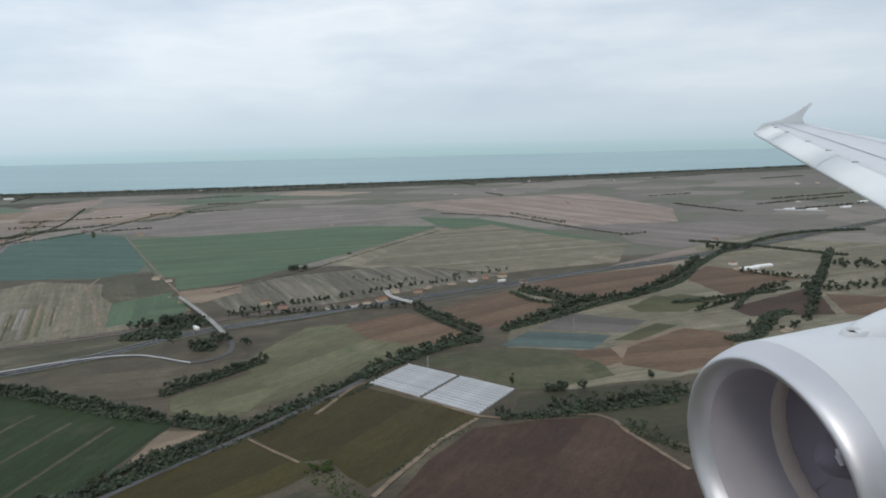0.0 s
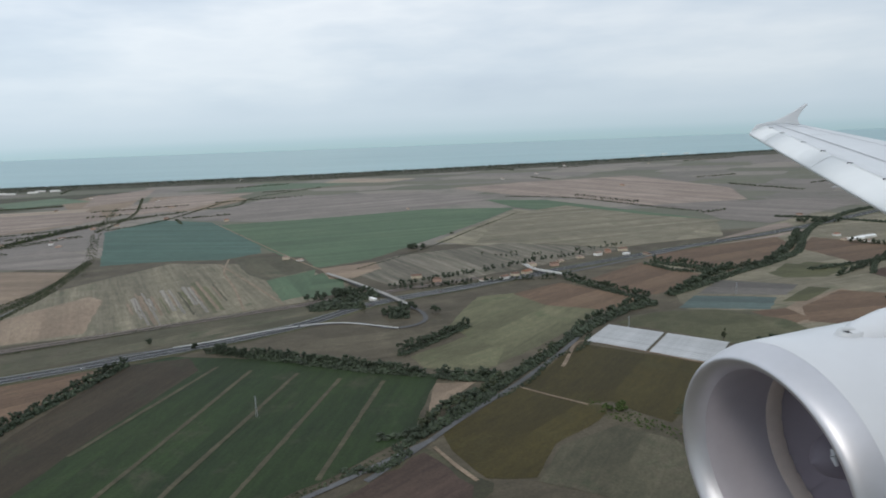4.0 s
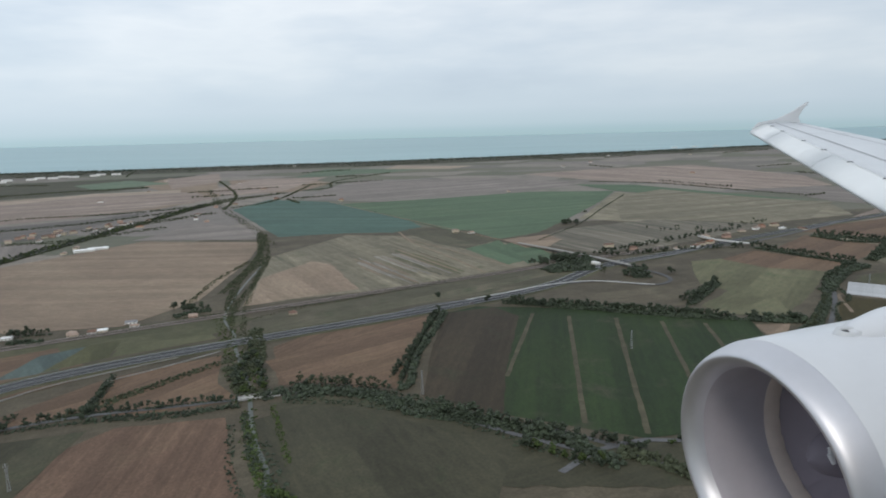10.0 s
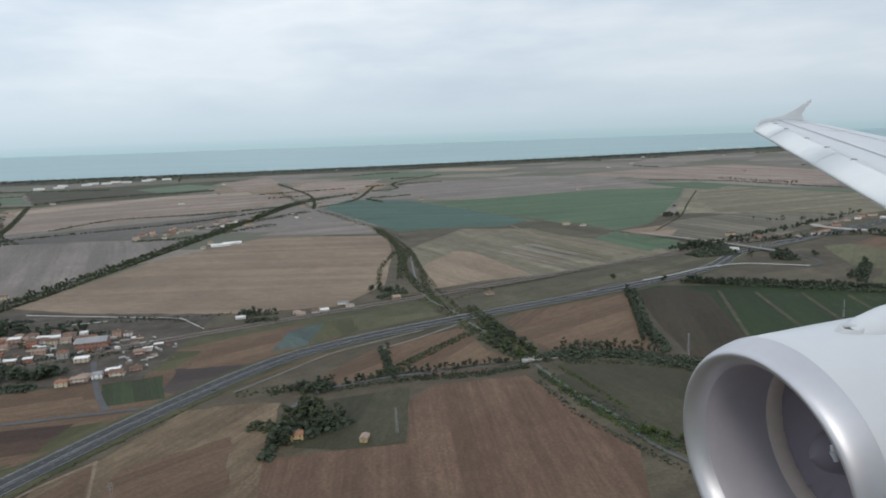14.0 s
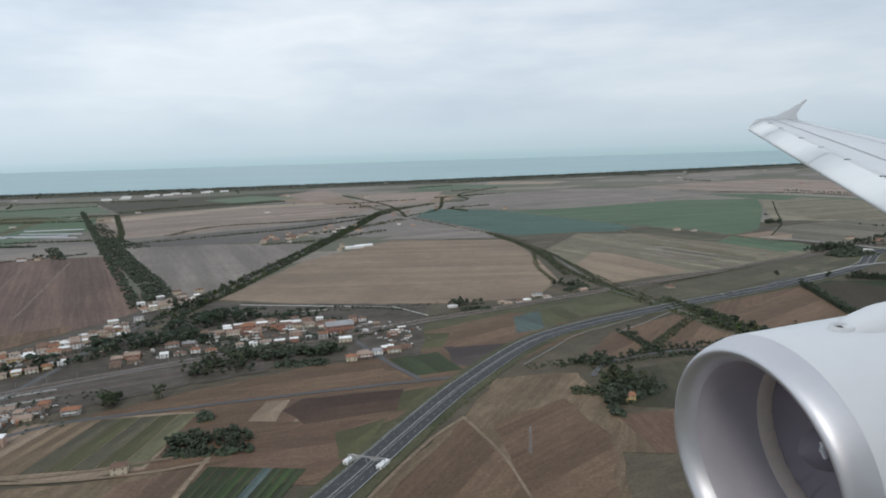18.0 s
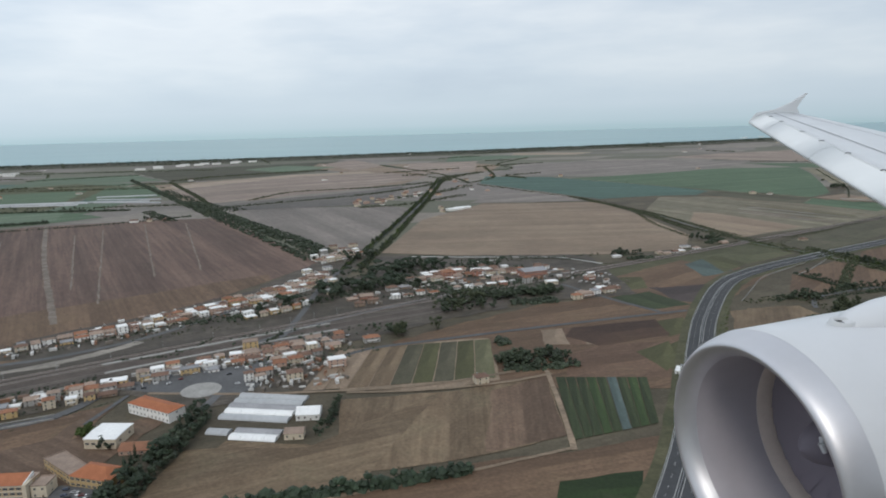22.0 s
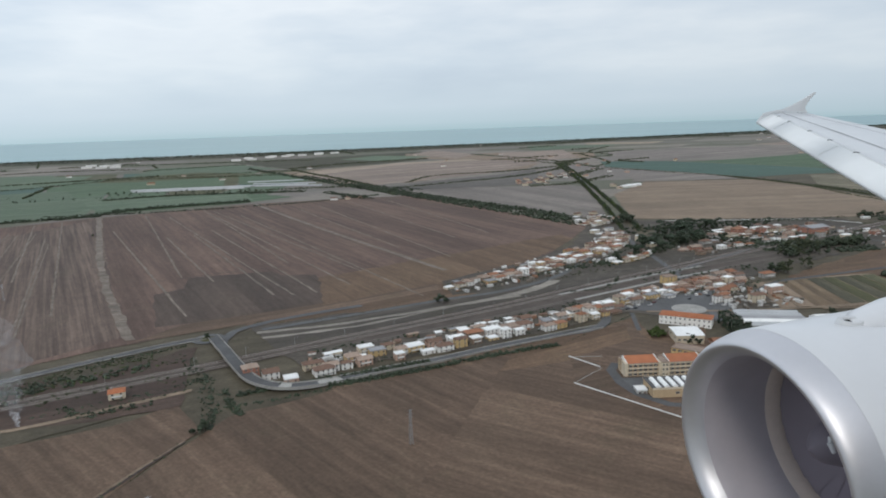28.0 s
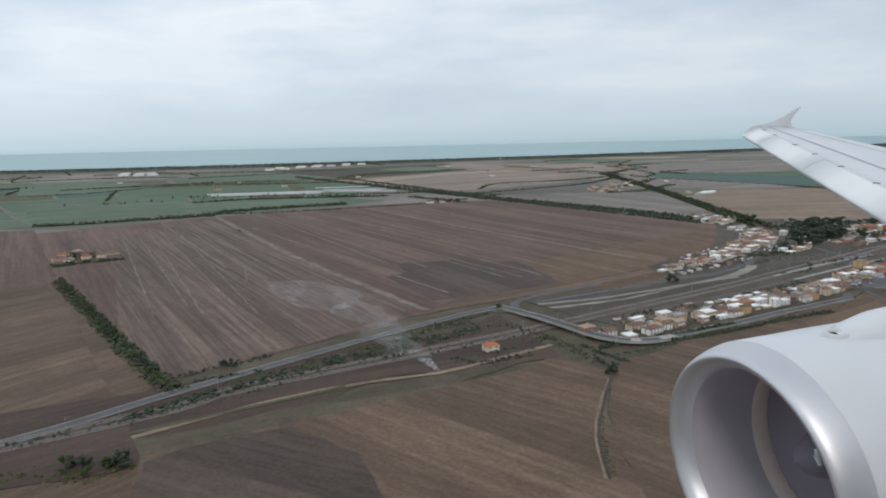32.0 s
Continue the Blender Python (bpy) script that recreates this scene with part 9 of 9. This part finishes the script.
ring = [Vector((-2145.0, 226.6, 0)) + Vector((11 * math.cos(a), 11 * math.sin(a), 0)) for a in (2 * math.pi * k / 12 for k in range(13))]
lane([(q.x, q.y) for q in ring], 7, ASPHALT, "small asphalt roundabout", 1.06)
grove(-2146.6, 226.9, 3, 3, 3, ["round"], 0.5)

lane([(-2125, 191), (-2130, 218), (-2127, 243), (-2102, 268), (-2056, 292), (-2012, 310)], 8.5, ASPHALT, "grey asphalt road curving up to the ramp", 1.08)
# the curved road ramp over the railway with its concrete walls
DECK = [(-2144, 236), (-2121, 185), (-2103, 147), (-2085, 115), (-2067, 101), (-2045, 99), (-2019, 110), (-1987, 126)]
RAMP_RISE = [0.0, 2.2, 4.2, 4.4, 3.6, 2.3, 0.8, 0.0]


def ramp_rise(s):
    k = min(int(s * 7), 6)
    u = s * 7 - k
    u = u * u * (3 - 2 * u)
    return RAMP_RISE[k] * (1 - u) + RAMP_RISE[k + 1] * u


tagged(ribbon("road_ramp", DECK, 9.6, 1.1, CONCRETE, thick=1.4, step=5, heights=ramp_rise), "curved concrete road ramp over the railway", "bridge", kind="structure")
tagged(ribbon("road", DECK, 8.6, 1.14, ASPHALT, step=5, heights=ramp_rise), "grey asphalt road on the ramp", "road", kind="structure")
for o in (-4.65, 4.65):
    tagged(ribbon("ramp_parapet", DECK, 0.22, 2.0, CONCRETE, off=o, thick=0.9, step=5, heights=ramp_rise), "low concrete parapet of the ramp", "parapet", kind="structure")
tagged(ribbon("retaining_wall", DECK[3:], 8.8, 1.0, CONCRETE, thick=1.6, step=5, heights=lambda s: ramp_rise(0.43 + 0.57 * s) * 0.75), "concrete retaining wall below the ramp", "wall", kind="structure")
for k in (1, 2):
    for o in (-3.2, 3.2):
        q = Vector((*DECK[k], 0)).lerp(Vector((*DECK[k + 1], 0)), 0.4) + Vector((o, 0, 0))
        bm = bmesh.new()
        limb(bm, Vector((0, 0, -0.4)), Vector((0, 0, 3.6)), 0.5, 0.45, 12)
        pier = part("bridge_pier", bm, CONCRETE, None)
        pier.matrix_basis = pose(q.x, q.y, 0)
        tagged(pier, "round concrete bridge pier beside the railway", "pier", kind="structure")

# motorway rails and gantry, railway tracks and masts
STEEL = plain("galvanised_steel", (0.42, 0.43, 0.44), 0.5, 0.6, 0.1)
for o in (11.9, 0.0, -11.9):
    tagged(ribbon("guard_rail", HIGHWAY[:12], 0.25, 1.85, STEEL, off=o, thick=0.45), "galvanised guard rail along the motorway", "guard rail", kind="structure")
for o in (-8.1, -6.6, -4.6, -3.1, 3.1, 4.6, 6.6, 8.1):
    tagged(ribbon("rail", RAILWAY, 0.16, 1.15, RAIL, off=o, thick=0.2), "rusty steel rail", "rail", kind="structure")
DASH = spline(HIGHWAY[:12], 4.0)
verts, faces = [], []
for o in (6.3, -6.3):
    ln2 = offset_line(DASH, o)
    for i in range(0, len(ln2) - 1, 3):
        a, b = ln2[i], ln2[i + 1]
        s = Vector((-(b - a).y, (b - a).x, 0)).normalized() * 0.13
        k = len(verts)
        verts += [(*(q).xy, 1.13) for q in (a - s, b - s, b + s, a + s)]
        faces.append((k, k + 1, k + 2, k + 3))
tagged(mesh_object("lane_dashes", verts, faces, LINE), "white lane dashes on the motorway", "road marking", kind="stuff")


def mast(x, y, high, kind):
    """A lattice power pylon, or a slim railway or lamp post."""
    m = tagged(new("power_pylon" if kind == "pylon" else "post"), "pale grey lattice power pylon in a field" if kind == "pylon" else "slim grey steel post beside the railway", "pylon" if kind == "pylon" else "post", group="pylons" if kind == "pylon" else "railway posts")
    m.matrix_basis = pose(x, y, 0, 0, 0, 25)
    if kind == "pylon":
        b0, b1 = 0.95, 0.3
        for sx in (-1, 1):
            for sy in (-1, 1):
                bm = bmesh.new()
                limb(bm, Vector((sx * b0, sy * b0, -0.3)), Vector((sx * b1, sy * b1, high)), 0.13, 0.10, 4)
                part("leg", bm, STEEL, m)
        bm = bmesh.new()
        for k in range(8):
            s0, s1 = k / 8, (k + 1) / 8
            w0, w1 = b0 + (b1 - b0) * s0, b0 + (b1 - b0) * s1
            for q in ((-1, -1, 1, -1), (1, -1, 1, 1), (1, 1, -1, 1), (-1, 1, -1, -1)):
                limb(bm, Vector((q[0] * w0, q[1] * w0, high * s0)), Vector((q[2] * w1, q[3] * w1, high * s1)), 0.07, 0.07, 4)
        part("lattice", bm, STEEL, m)
        for z, w in ((0.80, 1.6), (0.89, 1.8), (0.98, 1.4)):
            bm = bmesh.new()
            limb(bm, Vector((-w, 0, high * z)), Vector((w, 0, high * z)), 0.12, 0.12, 4)
            part("cross_arm", bm, STEEL, m)
    else:
        bm = bmesh.new()
        limb(bm, Vector((0, 0, -0.3)), Vector((0, 0, high)), 0.14, 0.09, 6)
        part("pole", bm, STEEL, m)
        bm = bmesh.new()
        limb(bm, Vector((0, 0, high * 0.9)), Vector((2.6, 0, high * 0.93)), 0.06, 0.05, 4)
        part("arm", bm, STEEL, m)
    return m


PYLONS = []
for (x, y), hgt in (((-1970.6, 3.4), 22), ((-688.3, 459.2), 24), ((-987.7, 314.5), 22), ((-2094.8, -68.2), 20), ((-1171.5, 218.4), 22), ((-2085.0, -62.7), 20), ((-455.0, 562.5), 22), ((-22.2, 800.2), 16), ((187.3, 948.6), 18), ((-689.1, 455.5), 22), ((-1170.2, 218.2), 22), ((-1695.4, -8.0), 20), ((-2418.9, 410.0), 20), ((-1375.0, 8.7), 20)):
    if all((Vector((x, y)) - q).length > 45 for q in PYLONS):
        PYLONS.append(Vector((x, y)))
        mast(x, y, hgt, "pylon")
for q in offset_line(spline(RAILWAY, 42.0), 7.0)[1:32]:
    mast(q.x, q.y, 8.5, "post")

gx, gy = -1291.3, 211.0
g = tagged(new("sign_gantry"), "steel sign gantry over the motorway", "gantry")
g.matrix_basis = pose(gx, gy, 1.0, 0, 0, -19.5)
for px in (-14, 0, 14):
    bm = bmesh.new()
    limb(bm, Vector((px, 0, -0.5)), Vector((px, 0, 7.5)), 0.3, 0.25, 6)
    part("post", bm, STEEL, g)
bm = bmesh.new()
box(bm, -14.3, -0.5, 6.6, 14.3, 0.5, 7.6)
part("beam", bm, STEEL, g)
for px in (-8, 6):
    bm = bmesh.new()
    box(bm, px - 3.4, -0.75, 5.2, px + 3.4, -0.55, 8.2)
    part("sign_panel", bm, CONCRETE, g, "grey back of a sign panel")
for x, y in ((-1302.6, 219.4), (-1278.0, 209.5)):
    building("roadside_cabin", "white roadside cabin beside the gantry", "cabin", x, y, 60, 12, 4, 3, "flat", "white", "white", floors=1, cols=3)

# vegetable rows
VEG = 78.0
V0, V1, V2, V3 = [Vector((*q, 0)) for q in ((-1422, 113), (-1408, 223), (-1334, 212), (-1357, 130))]
for i in range(9):
    a, b, c, d = V0.lerp(V3, i / 9), V1.lerp(V2, i / 9), V1.lerp(V2, (i + 0.92) / 9), V0.lerp(V3, (i + 0.92) / 9)
    field("vegetable_bed", ("veg", "veg", "veg", "bright", "veg", "slate", "veg", "bright", "veg")[i], [q.to_tuple()[:2] for q in (a, b, c, d)], VEG, "strip of green vegetables", 0.2, 0.02)
T0, T1, T2, T3 = [Vector((*q, 0)) for q in ((-1615, 223), (-1592, 318), (-1446, 328), (-1456, 229))]
for i, kind in enumerate(("tan", "tan", "dry_brown", "dry_brown", "mottled", "meadow", "mottled", "meadow", "pasture")):
    a, b, c, d = T0.lerp(T3, i / 9), T1.lerp(T2, i / 9), T1.lerp(T2, (i + 0.95) / 9), T0.lerp(T3, (i + 0.95) / 9)
    field("plot", kind, [q.to_tuple()[:2] for q in (a, b, c, d)], VEG, "narrow striped plot at the village edge", 0.3, 0.02)

# ---------------------------------------------------------------- cars
CAR_PAINTS = [plain("car_paint_" + n, c, 0.3, 0.2, 0.04, 2.0, 0.6) for n, c in (("white", (0.68, 0.68, 0.68)), ("silver", (0.40, 0.41, 0.42)), ("dark", (0.03, 0.032, 0.038)), ("red", (0.16, 0.03, 0.025)), ("blue", (0.04, 0.06, 0.11)))]
TYRE = plain("black_rubber", (0.025, 0.025, 0.025), 0.9, 0, 0.1)
CARS = {}


def build_car(k):
    car = tagged(new("car"), ("white", "silver grey", "black", "red", "blue")[k] + " small hatchback car", "car", group="cars")
    bm = bmesh.new()
    prof = [(-2.05, 0.35), (-2.1, 0.75), (-1.95, 0.92), (-0.9, 0.98), (1.7, 1.0), (2.05, 0.85), (2.1, 0.4)]
    for y in (-0.85, 0.85):
        f = bm.faces.new([bm.verts.new((x, y, z)) for x, z in prof])
    a, b = bm.faces
    va, vb = list(a.verts), list(b.verts)
    for i in range(len(va)):
        bm.faces.new((va[i], va[(i + 1) % len(va)], vb[(i + 1) % len(va)], vb[i]))
    bmesh.ops.recalc_face_normals(bm, faces=bm.faces[:])
    bmesh.ops.bevel(bm, geom=bm.edges[:], offset=0.06, segments=1, affect="EDGES")
    body = part("body", bm, CAR_PAINTS[k], car)
    bm = bmesh.new()
    lo = [bm.verts.new(p) for p in ((-1.0, -0.78, 0.97), (1.85, -0.78, 0.97), (1.85, 0.78, 0.97), (-1.0, 0.78, 0.97))]
    hi = [bm.verts.new(p) for p in ((-0.25, -0.62, 1.42), (1.45, -0.62, 1.42), (1.45, 0.62, 1.42), (-0.25, 0.62, 1.42))]
    for i in range(4):
        bm.faces.new((lo[i], lo[(i + 1) % 4], hi[(i + 1) % 4], hi[i]))
    part("cabin_glass", bm, GLASS, car)
    bm = bmesh.new()
    box(bm, -0.27, -0.64, 1.41, 1.47, 0.64, 1.46)
    part("roof_panel", bm, CAR_PAINTS[k], car)
    for x in (-1.3, 1.3):
        for y in (-0.8, 0.8):
            bm = bmesh.new()
            bmesh.ops.create_cone(bm, cap_ends=True, segments=12, radius1=0.32, radius2=0.32, depth=0.2, matrix=Matrix.Translation((x, y, 0.32)) @ Matrix.Rotation(radians(90), 4, "X"))
            part("wheel", bm, TYRE, car)
    return car


CAR_RNG = random.Random(3)


def park(x, y, turn, z=0.92):
    k = CAR_RNG.choice([0, 0, 1, 1, 1, 2, 2, 2, 2, 3, 4])
    m = pose(x, y, z, 0, 0, turn)
    if k not in CARS:
        CARS[k] = build_car(k)
        CARS[k].matrix_basis = m
        return CARS[k]
    return copy_thing(CARS[k], m)


for a, n in ((((-1766, 74), (-1764, 51)), 6), (((-1757, 77), (-1759, 54)), 6), (((-1746, 81), (-1749, 57)), 6), (((-1740, 91), (-1715, 75)), 8), (((-1734, 70), (-1716, 60)), 8), (((-1735, 48), (-1726, 42)), 4), (((-1752, 80), (-1754, 55)), 6), (((-1738, 84), (-1717, 70)), 7), (((-1737, 62), (-1722, 53)), 6), (((-1762, 78), (-1761, 60)), 5)):
    p, q = Vector(a[0]), Vector(a[1])
    for i in range(n):
        if CAR_RNG.random() < 0.85:
            v = p.lerp(q, (i + 0.5) / n)
            park(v.x, v.y, SCHOOL + CAR_RNG.choice([0, 90]) + CAR_RNG.uniform(-6, 6))
for x, y in [(-1712, 300), (-1697, 289), (-1736, 274), (-1767, 266), (-1651, 335), (-1683, 269), (-1625, 345), (-1612, 354), (-1604, 335), (-1586, 360), (-1932, 171), (-1876, 193), (-1850, 200), (-1972, 153)] + [(-1729, 254), (-1722, 263), (-1713, 275), (-1704, 276), (-1693, 281), (-1679, 283), (-1667, 299), (-1656, 320), (-1646, 343), (-1671, 246), (-1664, 255), (-1661, 276), (-1755, 246), (-1747, 247), (-1617, 355), (-1609, 358), (-1600, 349), (-1592, 359)]:
    park(x, y, ROW_TURN + CAR_RNG.uniform(-20, 20), 1.06)

MOTORWAY = spline(HIGHWAY[:15], 8.0)
MOVING = []
for n in range(16):
    lead = CAR_RNG.uniform(0.05, 0.95)
    way = 1 if n % 2 else -1
    MOVING.append((park(0, 0, 0, 1.12), lead, way, CAR_RNG.uniform(24, 31)))

# ---------------------------------------------------------------- smoke of a field fire
sm, sn, sl, sb = base_material("thin_smoke", 1.0, 0, 0.0)
sb.inputs["Base Color"].default_value = (0.88, 0.90, 0.93, 1)
thin = sn.new("ShaderNodeBsdfTranslucent")
thin.inputs["Color"].default_value = (0.88, 0.90, 0.93, 1)
both = sn.new("ShaderNodeMixShader")
sl.new(sb.outputs[0], both.inputs[1])
sl.new(thin.outputs[0], both.inputs[2])
clear = sn.new("ShaderNodeBsdfTransparent")
mixs = sn.new("ShaderNodeMixShader")
dens = ramp_node(sn, ((0.40, (0.0,) * 3), (0.78, (0.17,) * 3)))
sl.new(noise_node(sn, sl, sn.new("ShaderNodeTexCoord").outputs["Generated"], 4.2, 7.0, 0.68), dens.inputs[0])
sl.new(dens.outputs[0], mixs.inputs[0])
sl.new(clear.outputs[0], mixs.inputs[1])
sl.new(both.outputs[0], mixs.inputs[2])
sl.new(mixs.outputs[0], sn["Material Output"].inputs["Surface"])
sm_dense = sm.copy()
sm_dense.name = "dense_smoke"
[q for q in sm_dense.node_tree.nodes if q.type == "VALTORGB"][0].color_ramp.elements[1].color = (0.55, 0.55, 0.55, 1)
smoke = tagged(new("smoke_plume"), "thin white smoke drifting from a field fire", "smoke")
smoke.matrix_basis = pose(-2224.2, 63.0, 0.6)
SMOKE_WAY = Vector((-2292.8, 167.1, 0)) - Vector((-2224.2, 63.0, 0))
SMOKE_WAY.normalize()
PUFFS = []
rs = np.random.RandomState(4)
for i, (far, up, wide, long) in enumerate(((1.5, 1.0, 0.9, 3.0), (6, 2.4, 1.4, 5.0), (13, 4.4, 2.2, 7.5), (24, 7.0, 4.0, 12), (42, 10.5, 7.5, 18), (66, 14.5, 10, 24), (105, 21, 12, 38), (165, 30, 15, 55))):
    bm = bmesh.new()
    bmesh.ops.create_icosphere(bm, subdivisions=3, radius=1.0)
    for q in bm.verts:
        q.co *= 1 + 0.6 * noise.noise(q.co * 1.4 + Vector((i, 3 * i, 0)))
        q.co = Vector((q.co.x * long, q.co.y * wide, q.co.z * wide * 0.7))
    bmesh.ops.rotate(bm, verts=bm.verts[:], matrix=Matrix.Rotation(math.atan2(SMOKE_WAY.y, SMOKE_WAY.x), 3, "Z"))
    ob = smooth(part("smoke_puff", bm, sm if i > 2 else sm_dense, smoke))
    ob.visible_shadow = False
    PUFFS.append((ob, SMOKE_WAY * far + Vector((rs.uniform(-0.06, 0.06) * far, rs.uniform(-0.06, 0.06) * far, up)), 0.25 + 0.004 * far))
bm = bmesh.new()
for k in range(14):
    a = k * 2.4
    limb(bm, Vector((0.5 * math.cos(a), 0.5 * math.sin(a), -0.5)), Vector((0.9 * math.cos(a + 1), 0.9 * math.sin(a + 1), 0.5)), 0.06, 0.04, 4)
part("burning_brush", bm, DOORWOOD, smoke, "charred heap of brush")

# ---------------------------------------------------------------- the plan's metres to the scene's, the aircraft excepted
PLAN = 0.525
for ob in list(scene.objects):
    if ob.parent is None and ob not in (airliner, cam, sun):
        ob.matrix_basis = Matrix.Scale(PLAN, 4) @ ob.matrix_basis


def motions():
    walk(airliner, [(t, pose(x, y, z, rx, ry, rz)) for t, x, y, z, rx, ry, rz in AIR_ROWS])
    for car, lead, way, speed in MOVING:
        rows = []
        for t in range(0, 33, 2):
            s = lead * (len(MOTORWAY) - 1) + way * speed * (t - 16) / 8.0
            s = min(max(s, 1.0), len(MOTORWAY) - 2.001)
            i = int(s)
            p, d = MOTORWAY[i].lerp(MOTORWAY[i + 1], s - i), (MOTORWAY[i + 1] - MOTORWAY[i - 1]).normalized()
            q = p + Vector((d.y, -d.x, 0)) * way * (4.2 if speed > 28 else 8.2)
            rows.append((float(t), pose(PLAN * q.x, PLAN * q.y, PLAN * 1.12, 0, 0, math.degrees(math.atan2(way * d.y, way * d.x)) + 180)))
        walk(car, rows)
    for puff, at, drift in PUFFS:
        walk(puff, [(float(t), pose(*(at + (SMOKE_WAY * drift + Vector((0, 0, 0.1 * drift))) * (t - 30)), 0, 0, 0.4 * t)) for t in range(0, 33, 4)])


motions()
